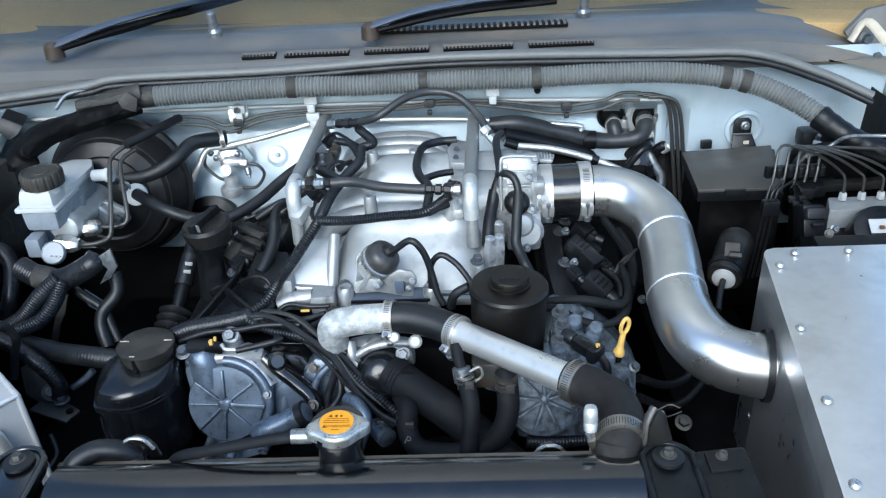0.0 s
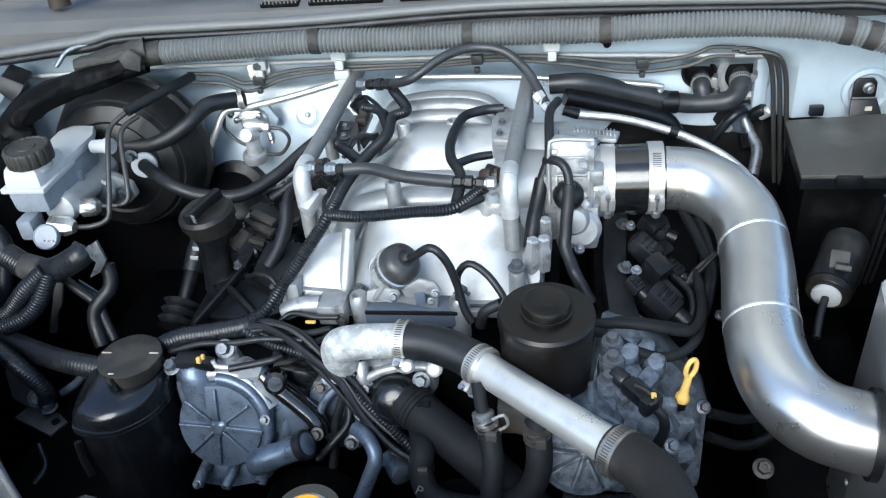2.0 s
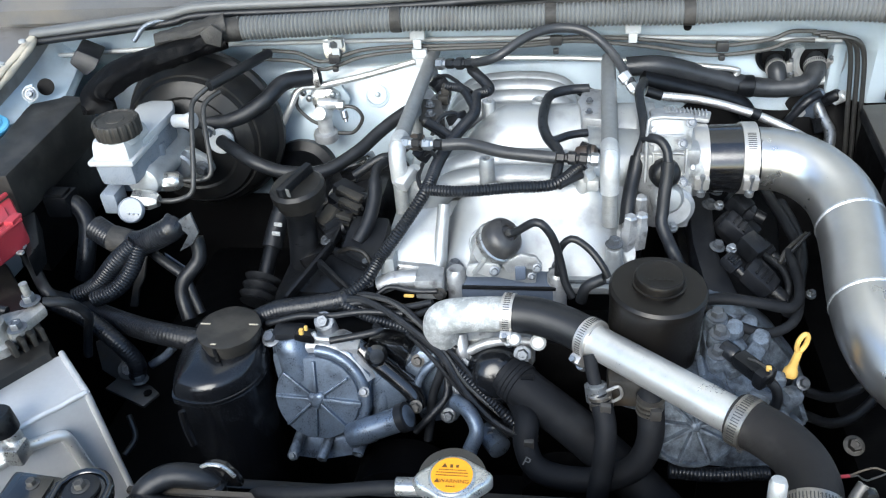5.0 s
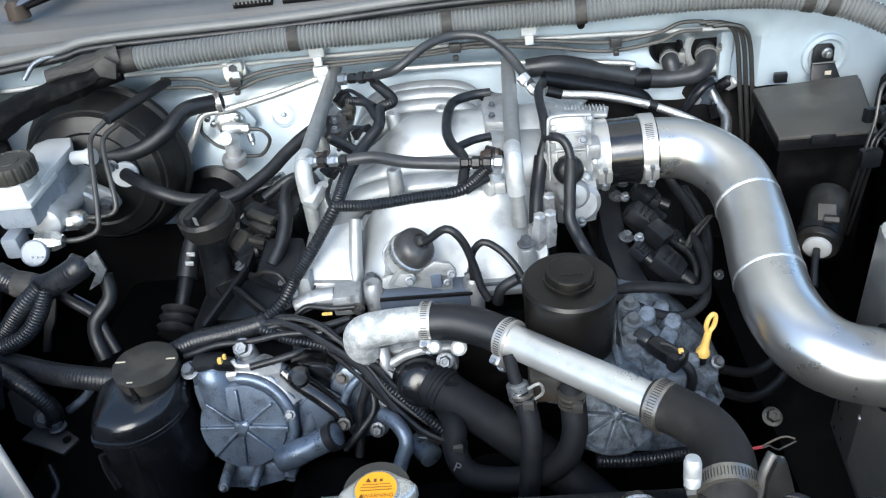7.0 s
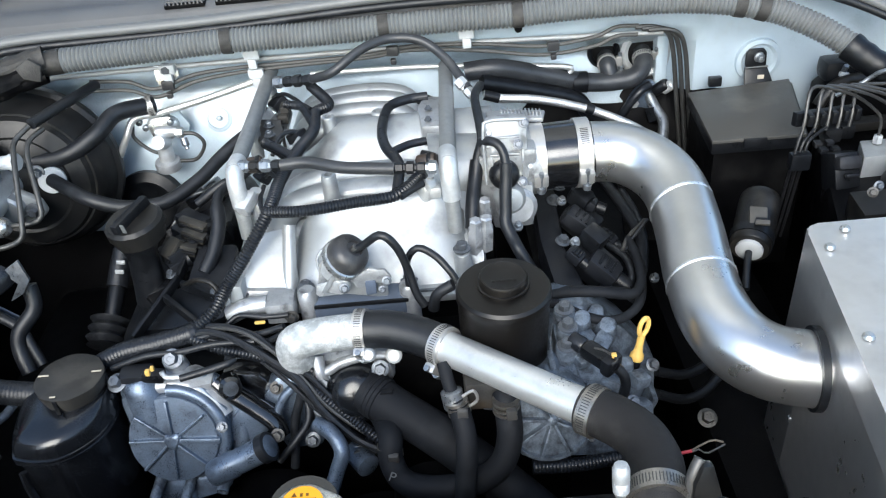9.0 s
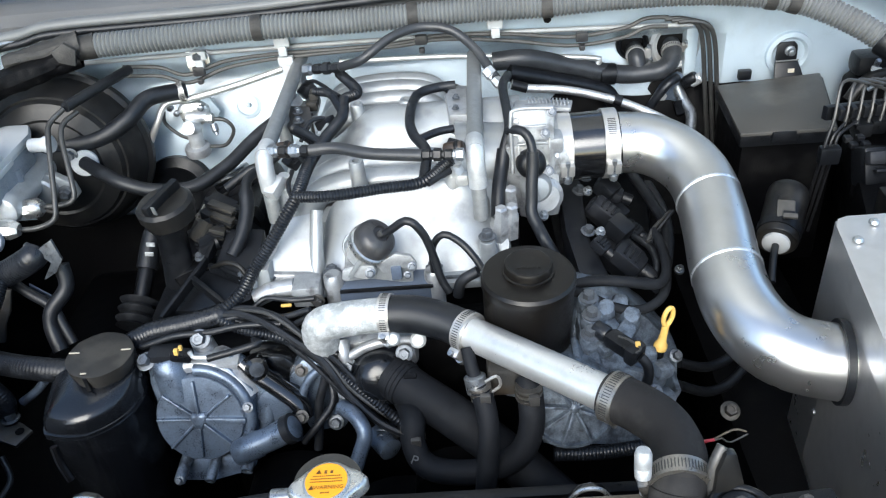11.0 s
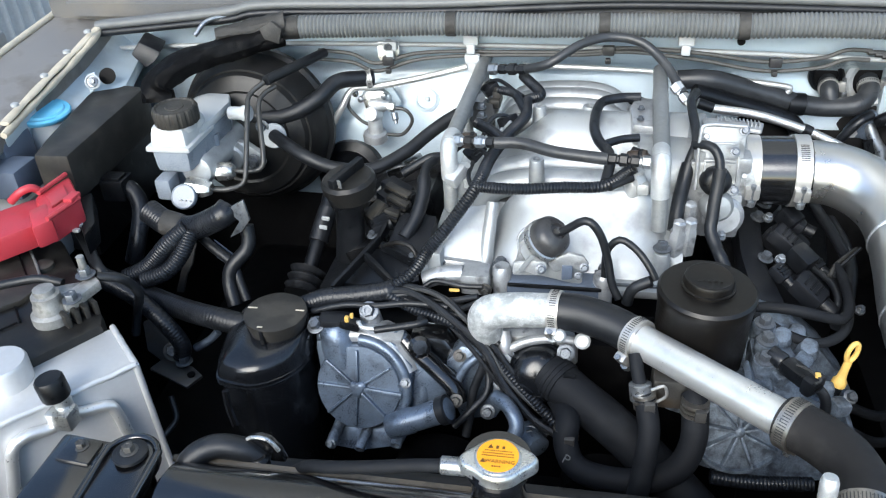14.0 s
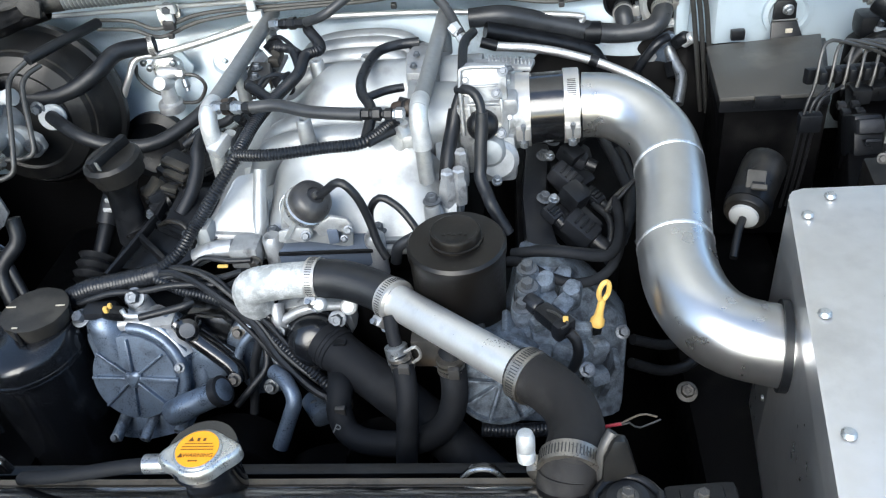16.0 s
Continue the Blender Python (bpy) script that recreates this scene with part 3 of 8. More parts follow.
part("front_case", box((-0.08, 0.935, 0.74), (0.46, 0.07, 0.34), 0.02), M_DEEPBLACK, block)


def head_cover(name, x, tilt, y0, y1, z, label):
    """A black rocker cover with its coils."""
    h = thing(name, (x, (y0 + y1) / 2, z), label, "rocker cover")
    m = Matrix.Translation((x, (y0 + y1) / 2, z)) @ Matrix.Rotation(radians(tilt), 4, "Y")
    part("cover", box((0, 0, 0), (0.13, y1 - y0, 0.09), 0.018, m), M_BLACK, h)
    part("rim", box((0, 0, -0.045), (0.145, y1 - y0 + 0.015, 0.016), 0.005, m), M_DEEPBLACK, h)
    for k in range(3):
        y = -0.5 * (y1 - y0) + (y1 - y0) * (k + 0.42) / 3.0
        c = m @ Matrix.Translation((0.01, y, 0.045))
        coil = part("coil", box((0, 0, 0.012), (0.052, 0.036, 0.032), 0.006, c), M_GLOSS, h, "black ignition coil")
        part("plug", box((0.04, 0.003, 0.012), (0.034, 0.026, 0.022), 0.004, c), M_BLACK, coil)
        part("lock_tab", box((0.045, 0.003, 0.025), (0.016, 0.014, 0.006), 0.002, c), M_DUSTY, coil)
        bolt(coil, c @ Vector((-0.016, 0.004, 0.028)), c.to_3x3() @ UP, 0.007, True)
    return h


rh = thing("rocker_cover", (0.17, 1.08, 0.88), "blue-black rocker cover with ignition coils and plugs", "rocker cover")
part("cover", slab([(0.114, 1.211, 0.935), (0.269, 1.236, 0.915), (0.232, 0.978, 0.910), (0.118, 0.946, 0.930)], 0.09, 0.012), M_DEEPBLACK, rh)
part("raised_rib", slab([(0.131, 1.142, 0.965), (0.162, 1.139, 0.965), (0.154, 1.005, 0.965), (0.167, 0.927, 0.960), (0.131, 0.926, 0.965), (0.126, 1.022, 0.965)], 0.05, 0.008), M_COIL, rh)
for a, b, w in (((0.181, 1.116, 0.965), (0.207, 1.118, 0.950), 0.03), ((0.169, 1.082, 0.965), (0.199, 1.055, 0.945), 0.036), ((0.168, 0.999, 0.960), (0.200, 0.967, 0.940), 0.038)):
    a, b = Vector(a), Vector(b)
    m = axis(a.lerp(b, 0.5), b - a)
    coil = part("coil", box((0, 0, 0), (w, w * 0.8, (b - a).length), 0.006, m), M_COIL, rh, "blue-black ignition coil")
    part("plug", box((0, 0.002, (b - a).length * 0.72), (w * 0.62, w * 0.6, (b - a).length * 0.55), 0.004, m), M_BLACK, coil)
    part("lock_tab", box((0, w * 0.4, (b - a).length * 0.6), (w * 0.3, 0.006, 0.014), 0.002, m), M_BLACK, coil)
    bolt(coil, a + Vector((-0.016, 0.01, 0.008)), (0.2, -0.2, 1), 0.009)
hose("coil_wire", [(0.207, 1.012, 0.955), (0.221, 0.986, 0.955), (0.222, 0.953, 0.955), (0.215, 0.933, 0.950)], 0.004, M_RUBBER, "thin black wire from a coil plug", "wire", group="thin wires")
hose("coil_wire", [(0.219, 0.991, 0.960), (0.231, 1.012, 0.965), (0.256, 1.037, 0.970)], 0.0025, M_LINE, "thin grey wire beside the intake pipe", "wire", group="thin wires")
hose("coil_wire", [(0.248, 1.133, 0.950), (0.253, 1.076, 0.950), (0.248, 1.013, 0.950), (0.232, 0.960, 0.940)], 0.008, M_RUBBER, "black hose behind the intake pipe", "hose", group="thin wires")
head_cover("rocker_cover", -0.315, -22, 0.97, 1.30, 0.885, "black plastic rocker cover with three ignition coils")

# ---- intake manifold ----
MX0, MX1 = -0.232, 0.055
man = thing("intake_manifold", (-0.09, 1.1, 0.95), "bright silver cast aluminium intake manifold with rounded runners", "intake manifold")
part("flange", box((-0.09, 1.135, 0.958), (0.30, 0.39, 0.022), 0.006), M_CAST, man)


def hood(u, v):
    """The arched front cover of the plenum, its face leaning back to a rounded crown."""
    x = -0.163 + 0.212 * u
    side = min(1.0, max(0.0, min(u / 0.34, (1 - u) / 0.30)))
    arch = math.sqrt(max(0.0, 1 - (1 - side) ** 2.4))
    y = 0.946 + 0.012 * (1 - arch) + 0.108 * v
    w = min(1, v / 0.66)
    face = 0.78 * w + 0.22 * math.sin(w * math.pi / 2)
    back = 1 - 0.95 * max(0, (v - 0.66) / 0.34) ** 1.1
    crown = 0.010 * math.exp(-((v - 0.62) / 0.07) ** 2) * arch
    return (x, y, 0.968 + (0.074 * face * back + crown) * arch)


part("front_cover", surface(hood, 70, 50, back=0.955), M_CAST, man)


def dome(u, v):
    x = -0.185 + 0.27 * u
    y = 1.10 + 0.115 * v
    s = math.sin(math.pi * min(1, max(0, v)))
    w = min(1, u / 0.35)
    w = w * w * (3 - 2 * w)
    return (x, y, 1.0 + (0.02 + 0.058 * w) * s ** 0.55)


part("plenum_dome", surface(dome, 50, 36, back=0.955), M_CAST, man)
for k, (y, z, r, x0, x1) in enumerate(((1.070, 1.012, 0.0165, -0.195, 0.03), (1.101, 1.020, 0.0150, -0.19, 0.03), (1.225, 1.026, 0.0135, -0.19, 0.0), (1.257, 1.03, 0.0135, -0.19, 0.0), (1.289, 1.032, 0.0135, -0.19, 0.0), (1.32, 1.03, 0.0135, -0.19, 0.0))):
    part("runner", sweep([(x0, y + 0.004, z - 0.045), (x0 + 0.03, y + 0.002, z), ((x0 + x1) / 2, y, z + 0.012), (x1 - 0.03, y - 0.003, z + 0.004), (x1, y - 0.006, z - 0.04)], r, 18, 0.008), M_CAST, man)
part("plenum_floor", box((-0.09, 1.2, 0.97), (0.25, 0.26, 0.045), 0.012), M_CAST, man)
for p, h in (((-0.114, 1.042, 1.066), 0.06), ((-0.122, 1.171, 1.078), 0.07), ((-0.058, 1.174, 1.078), 0.07), ((0.032, 0.957, 1.000), 0.05), ((-0.146, 0.952, 0.965), 0.03)):
    p = Vector(p)
    part("boss", lathe([(0.0105, -h), (0.0088, 0.0), (0.0078, 0.002), (0.0045, 0.002), (0.004, -0.006)], p, (0, -0.05, 1), 24), M_CAST, man)
part("corner_post", sweep([(-0.166, 0.954, 0.966), (-0.163, 0.974, 1.002), (-0.160, 0.994, 1.034)], 0.0075, 18, 0.006, radius=lambda t: 1.15 - 0.2 * t), M_CAST, man)
part("side_slope", slab([(-0.222, 0.944, 0.974), (-0.217, 0.950, 0.992), (-0.193, 0.998, 1.026), (-0.160, 0.998, 1.032), (-0.156, 0.966, 0.996), (-0.160, 0.946, 0.970)], 0.03, 0.006), M_CAST, man)
part("side_slope", slab([(0.046, 0.960, 0.970), (0.058, 0.966, 0.985), (0.050, 1.040, 1.030), (0.030, 1.050, 1.035), (0.036, 0.990, 1.0)], 0.03, 0.006), M_CAST, man)
part("front_lug", slab([(-0.224, 0.945, 0.985), (-0.165, 0.945, 0.978), (-0.167, 0.940, 0.960), (-0.230, 0.940, 0.965)], 0.03, 0.006, (0, 1, 0)), M_BODYCAST, man)
for q in ((-0.219, 0.947, 0.978), (-0.146, 0.949, 0.977), (-0.030, 0.951, 0.974), (0.032, 0.961, 1.003)):
    bolt(man, q, UP, 0.010)
part("neck", lathe([(0.05, 0), (0.046, 0.03), (0.043, 0.06)], (0.005, 1.087, 1.03), (1, 0, 0.04), 36), M_CAST, man)
# mounting plates of the rails
for c, s in (((0.015, 1.19, 1.055), 1), ((-0.205, 1.215, 1.052), -1)):
    part("rail_plate", box(c, (0.05, 0.07, 0.006), 0.003, Matrix.Rotation(radians(6 * s), 4, "Y")), M_BODYCAST, man)
    bolt(man, (c[0] - 0.012 * s, c[1] - 0.018, c[2] + 0.004), UP, 0.008)
    bolt(man, (c[0] - 0.012 * s, c[1] + 0.02, c[2] + 0.004), UP, 0.008)

part("bolt_plate", slab([(-0.008, 1.169, 1.083), (0.001, 1.202, 1.083), (0.029, 1.194, 1.083), (0.025, 1.114, 1.080), (-0.004, 1.119, 1.080)], 0.03, 0.004), M_BODYCAST, man)
for q in ((0.006, 1.157, 1.084), (0.005, 1.128, 1.083)):
    bolt(man, q, UP, 0.0048)
part("gasket_line", box((-0.083, 0.947, 0.9665), (0.245, 0.018, 0.0025), 0.0008), M_BOLT, man)
part("flange_step", box((-0.083, 0.944, 0.9605), (0.262, 0.026, 0.009), 0.003), M_CAST, man)

# ---- throttle body ----
tb = thing("throttle_body", (0.09, 1.085, 0.990), "grey cast throttle body bolted to the manifold", "throttle body")
part("barrel", lathe([(0.047, 0), (0.047, 0.012), (0.042, 0.016), (0.043, 0.05), (0.04, 0.07)], (0.068, 1.085, 1.038), (1, 0, 0.02), 40), M_BODYCAST, tb)
part("flange", box((0.07, 1.085, 1.038), (0.014, 0.1, 0.1), 0.01), M_BODYCAST, tb)
part("gear_cover", box((0.098, 1.05, 1.005), (0.05, 0.03, 0.06), 0.008), M_BODYCAST, tb)
part("gear_boss", lathe([(0.024, 0), (0.024, 0.02), (0.018, 0.026)], (0.1, 1.048, 1.005), (0.1, -1, 0.2), 24), M_BODYCAST, tb)
part("face_plate", slab([(0.066, 1.040, 1.110), (0.073, 1.045, 1.118), (0.117, 1.045, 1.116), (0.116, 1.030, 1.035), (0.070, 1.030, 1.037), (0.064, 1.030, 1.047)], 0.012, 0.004, (0, 1, 0)), M_BODYCAST, tb)
part("plate_rim", sweep([(0.067, 1.026, 1.045), (0.067, 1.036, 1.109), (0.075, 1.040, 1.118), (0.115, 1.042, 1.116)], 0.0022, 10, 0.004), M_BODYCAST, tb)
part("lower_boss", lathe([(0.019, -0.01), (0.0185, 0.006), (0.014, 0.012), (0.004, 0.014)], (0.093, 1.030, 1.023), (0.05, -0.9, 0.2), 28), M_CAST, tb)
for q, r in (((0.113, 1.040, 1.112), 0.0058), ((0.105, 1.032, 1.090), 0.0055), ((0.108, 1.024, 1.046), 0.0058)):
    bolt(tb, q, (0, -0.8, 0.5), r)
part("top_housing", box((0.098, 1.1, 1.080), (0.044, 0.06, 0.016), 0.005), M_BODYCAST, tb)
for y, z in ((1.045, 1.078), (1.125, 1.078), (1.045, 0.998)):
    bolt(tb, (0.078, y, z), RIGHT, 0.007)
part("side_rib", box((0.085, 1.04, 1.050), (0.05, 0.012, 0.05), 0.004), M_BODYCAST, tb)
part("fin_base", box((0.118, 1.118, 1.083), (0.056, 0.022, 0.006), 0.002, Matrix.Rotation(radians(-14), 4, "Z")), M_BODYCAST, tb)
for k in range(12):
    part("cooling_fin", box((0.0945 + 0.0042 * k, 1.125 - 0.00105 * k, 1.0875), (0.0016, 0.012, 0.005), 0.0004), M_BODYCAST, tb)
for q, w, h in (((0.092, 1.036, 1.098), 0.030, 0.0022), ((0.090, 1.030, 1.080), 0.034, 0.0022), ((0.075, 1.030, 1.062), 0.0022, 0.034), ((0.110, 1.029, 1.070), 0.0022, 0.03)):
    part("raised_rib", box(q, (w, 0.004, h), 0.0008, Matrix.Rotation(radians(-8), 4, "X")), M_BODYCAST, tb)
for q in ((0.073, 1.036, 1.106), (0.118, 1.030, 1.062)):
    part("screw", lathe([(0.0034, 0), (0.0034, 0.0025), (0.0024, 0.0035)], q, (0, -0.9, 0.4), 12), M_BODYCAST, tb)
part("lever", lathe([(0.017, 0), (0.017, 0.006), (0.008, 0.008), (0.008, 0.016)], (0.1, 1.046, 1.045), (0.1, -1, 0.25), 24), M_CAP, tb)
part("sensor", box((0.112, 1.05, 1.070), (0.03, 0.028, 0.02), 0.005), M_BODYCAST, tb)
for k in range(4):
    bolt(tb, (0.085 + 0.011 * k, 1.075 + 0.014 * (k % 2), 1.089), UP, 0.0055)

# ---- big intake pipe to the air box ----
pipe = thing("intake_pipe", (0.28, 0.95, 0.98), "polished aluminium intake pipe with weld seams", "intake pipe")
PIPE = [(0.196, 1.087, 1.042), (0.228, 1.084, 1.040), (0.256, 1.069, 1.034), (0.276, 1.042, 1.026), (0.284, 1.006, 1.017), (0.282, 0.949, 1.006), (0.276, 0.889, 0.995), (0.276, 0.838, 0.986), (0.288, 0.800, 0.978), (0.312, 0.778, 0.971), (0.352, 0.767, 0.966), (0.385, 0.760, 0.962)]
part("tube", sweep(PIPE, 0.0365, 44, 0.004), M_PIPE, pipe)
for c, d in (((0.2838, 0.991, 1.0142), (0.10, -1, -0.19)), ((0.2755, 0.879, 0.9934), (0.02, -1, -0.17))):
    bead = lathe([(0.0362, -0.0026), (0.0372, -0.0015), (0.0375, 0), (0.0372, 0.0015), (0.0362, 0.0026)], c, d, 64, wob=lambda t: 1 + 0.005 * math.sin(t * 31) + 0.003 * math.sin(t * 13))
    part("weld_seam", bead, M_WELD, pipe, "raised welded seam")
coupler = thing("silicone_coupler", (0.165, 1.087, 1.04), "glossy black coupler hose held by two steel clamps", "hose")
part("sleeve", sweep([(0.121, 1.087, 1.040), (0.160, 1.087, 1.041), (0.197, 1.087, 1.042)], 0.0405, 44, 0.006, hollow=0.9), M_GLOSS, coupler)
clamp(coupler, (0.132, 1.087, 1.040), RIGHT, 0.0408, 0.016, (0.0, -1, -0.12), slots=0)
clamp(coupler, (0.186, 1.087, 1.042), RIGHT, 0.0408, 0.017, (0.0, -1, -0.18), slots=9)

# ---- fuel rails ----
def fuel_rail(front, rear, label):
    f, b = Vector(front), Vector(rear)
    t = thing("fuel_rail", f, label, "fuel rail", "pair of fuel rails")
    part("tube", sweep([f + Vector((0, 0.004, 0.0)), f.lerp(b, 0.5), b], 0.0095, 18, 0.01), M_RAIL, t)
    part("front_elbow", sweep([f + Vector((0, 0.03, 0)), f + Vector((0, 0.008, 0.0)), f + Vector((0, -0.001, -0.012)), f + Vector((0.001, -0.004, -0.04))], 0.0102, 18, 0.004), M_ELBOW, t, "pale plated elbow end")
    part("injector_sleeve", lathe([(0.0085, 0), (0.0085, 0.038), (0.006, 0.04)], f + Vector((0.001, -0.006, -0.04)), (0.03, -0.12, -1), 18), M_RAIL, t)
    for k in (0.42, 0.9):
        p = f.lerp(b, k)
        part("injector_sleeve", lathe([(0.0085, 0), (0.0085, 0.045)], p, (0, -0.1, -1), 16), M_RAIL, t)
    return t


fuel_rail((-0.215, 1.022, 1.090), (-0.214, 1.330, 1.085), "grey steel fuel rail along the manifold side")
fuel_rail((0.025, 0.990, 1.095), (0.033, 1.281, 1.088), "grey steel fuel rail along the manifold side")


def fitting(p, q, label, mats=(M_BLACK, M_ZINC, M_BLACK), r=0.0085, name="hose_fitting"):
    """A threaded hose end: hex nuts in a row from p to q."""
    p, q = Vector(p), Vector(q)
    d = q - p
    t = thing(name, p, label, "hose fitting", "screwed hose ends")
    n = len(mats)
    for k, mt in enumerate(mats):
        a = p + d * (k / n)
        ln = d.length / n
        f = 1.0 if k % 2 == 0 else 0.85
        part("nut", lathe([(r * 0.7 * f, 0), (r * f, ln * 0.08), (r * f, ln * 0.7), (r * 0.75 * f, ln * 0.8), (r * 0.7 * f, ln)], a, d, 6), mt, t)
    return t


fitting((-0.210, 1.033, 1.093), (-0.156, 1.014, 1.100), "dark and steel fuel hose end", (M_ZINC, M_BRASS, M_ZINC, M_BLACK), 0.0075)
fitting((0.013, 0.979, 1.100), (-0.035, 0.985, 1.100), "dark fuel hose end with steel nuts", (M_ZINC, M_BLACK, M_BLACK, M_BLACK), 0.0072)
fitting((-0.201, 1.271, 1.090), (-0.144, 1.246, 1.100), "black fuel hose end with steel nuts", (M_ZINC, M_BLACK, M_BLACK, M_BLACK))
fitting((0.047, 1.205, 1.099), (0.066, 1.186, 1.080), "short plated fuel hose end", (M_ELBOW, M_CAP), 0.0082)

# ---- vacuum actuator on the manifold front ----
act = thing("vacuum_actuator", (-0.075, 0.92, 1.0), "grey dome-shaped vacuum actuator on a bracket", "actuator")
AD = Vector((0.6, -0.3, 0.72)).normalized()
AC = Vector((-0.095, 0.930, 1.026))
part("can", lathe([(0.01, -0.028), (0.016, -0.026), (0.021, -0.019), (0.0222, -0.005)], AC, AD, 40), M_ELBOW, act)
part("crimped_band", lathe([(0.022, -0.005), (0.0244, -0.0045), (0.0248, 0.0), (0.0244, 0.003), (0.0225, 0.004)], AC, AD, 40), M_CAP, act, "bright crimped band")
part("dome", lathe([(0.0225, 0.002), (0.0226, 0.010), (0.0212, 0.017), (0.0165, 0.022), (0.0095, 0.024), (0.0085, 0.021), (0.004, 0.021), (0.0035, 0.027), (0.001, 0.027)], AC, AD, 40), M_GREYCAP, act)
part("bracket", slab([(-0.130, 0.930, 0.991), (-0.108, 0.935, 1.015), (-0.072, 0.930, 1.004), (-0.052, 0.930, 0.991), (-0.053, 0.925, 0.972), (-0.099, 0.925, 0.982), (-0.130, 0.925, 0.981)], 0.006, 0.002, (0, 1, 0.2)), M_CAST, act)
part("lever", slab([(-0.127, 0.914, 1.004), (-0.101, 0.914, 1.010), (-0.093, 0.914, 1.008), (-0.090, 0.914, 1.001), (-0.095, 0.914, 0.992), (-0.103, 0.914, 0.990), (-0.119, 0.914, 0.996), (-0.122, 0.914, 0.990), (-0.129, 0.914, 0.992)], 0.004, 0.0012, (0, 1, 0)), M_ELBOW, act)
part("lever_arm", slab([(-0.122, 0.911, 0.997), (-0.117, 0.911, 0.995), (-0.098, 0.911, 1.024), (-0.102, 0.911, 1.028)], 0.004, 0.0012, (0, 1, 0)), M_CAST, act)
part("upright", slab([(-0.126, 0.921, 1.002), (-0.121, 0.921, 1.027), (-0.116, 0.921, 1.033), (-0.109, 0.921, 1.031), (-0.114, 0.921, 1.006)], 0.004, 0.0015, (0, 1, 0)), M_BODYCAST, act)
part("spring", sweep([(-0.122, 0.925, 1.012), (-0.124, 0.930, 1.027), (-0.117, 0.935, 1.037), (-0.106, 0.938, 1.037)], 0.0014, 8, 0.003), M_ZINC, act)
part("pivot_plate", slab([(-0.091, 0.915, 1.007), (-0.081, 0.915, 1.013), (-0.069, 0.915, 1.021), (-0.052, 0.915, 1.017), (-0.046, 0.915, 1.007), (-0.051, 0.915, 0.998), (-0.060, 0.915, 1.001), (-0.073, 0.915, 1.002), (-0.079, 0.915, 0.995), (-0.085, 0.915, 0.997), (-0.087, 0.915, 1.003)], 0.005, 0.0018, (0, 1, 0)), M_BODYCAST, act)
part("pivot_block", slab([(-0.075, 0.913, 1.005), (-0.063, 0.913, 1.005), (-0.063, 0.913, 0.988), (-0.075, 0.913, 0.986)], 0.010, 0.002, (0, 1, 0)), M_RELAY, act)
for q, r in (((-0.097, 0.911, 1.001), 0.0058), ((-0.051, 0.911, 1.006), 0.0052), ((-0.057, 0.911, 0.995), 0.0042)):
    bolt(act, q, (0.1, -0.85, 0.4), r)
part("valve_body", box((-0.083, 0.935, 0.962), (0.11, 0.03, 0.026), 0.006), M_RELAY, act)
part("valve_ridge", box((-0.083, 0.919, 0.972), (0.104, 0.004, 0.004), 0.0015), M_BLACK, act)
for q in ((-0.030, 0.930, 0.983), (-0.142, 0.930, 0.986)):
    part("post", lathe([(0.011, -0.05), (0.011, 0), (0.008, 0.004)], q, UP, 20), M_BODYCAST, act)

fr = thing("front_casting", (-0.190, 0.930, 0.969), "grey cast pipe stub and block under the manifold", "casting")
part("pipe_stub", sweep([(-0.230, 0.925, 0.967), (-0.211, 0.925, 0.975), (-0.185, 0.925, 0.978)], 0.0105, 18, 0.005), M_BODYCAST, fr)
part("block", box((-0.171, 0.925, 0.973), (0.032, 0.03, 0.026), 0.004), M_BODYCAST, fr)
part("side_lug", box((-0.221, 0.945, 0.984), (0.018, 0.025, 0.03), 0.006), M_CAST, fr)
bolt(fr, (-0.159, 0.910, 0.970), FRONT, 0.008, True)
# ---- coolant outlet, tube and top hose ----
cool = thing("coolant_pipe", (0.03, 0.78, 0.98), "satin aluminium coolant pipe joined by rubber hoses and clamps", "coolant pipe")
E0, E1, E2 = Vector((-0.149, 0.858, 0.975)), Vector((-0.125, 0.855, 0.985)), Vector((-0.077, 0.853, 0.990))
part("outlet_elbow", sweep([E0 + Vector((-0.004, 0.008, -0.03)), E0, E1, E2], 0.0182, 28, 0.004, radius=lambda t: 1.05 - 0.06 * t), M_CORR, cool, "whitish corroded cast outlet")
H = [(-0.083, 0.853, 0.990), (-0.051, 0.848, 0.992), (-0.019, 0.836, 0.990), (0.007, 0.821, 0.986)]
part("joint_hose", sweep(H, 0.0195, 28, 0.005), M_RUBBER, cool)
T0, T1 = Vector((0.002, 0.823, 0.987)), Vector((0.132, 0.710, 0.995))
part("tube", sweep([T0, T0.lerp(T1, 0.5), T1], 0.0168, 32, 0.01), M_SATIN, cool)
TD = T1 - T0
B = [Vector((0.125, 0.716, 0.995)), Vector((0.146, 0.697, 0.998)), Vector((0.163, 0.671, 1.002)), Vector((0.168, 0.640, 1.005)), Vector((0.162, 0.612, 1.007)), Vector((0.158, 0.601, 0.994))]
part("bend_hose", sweep(B, 0.0215, 28, 0.005, hollow=0.85), M_WORN, cool, "worn textured rubber bend")
clamp(cool, Vector(H[0]) + Vector((0.006, 0, 0)), Vector(H[1]) - Vector(H[0]), 0.0198, 0.012, (0.1, -0.8, -0.5))
clamp(cool, T0 + TD * 0.02, TD, 0.0197, 0.012, (-0.3, -0.8, -0.6))
clamp(cool, B[0] + TD * 0.05, TD, 0.0217, 0.013, (0.0, 0.3, -1), M_DARKBAND)
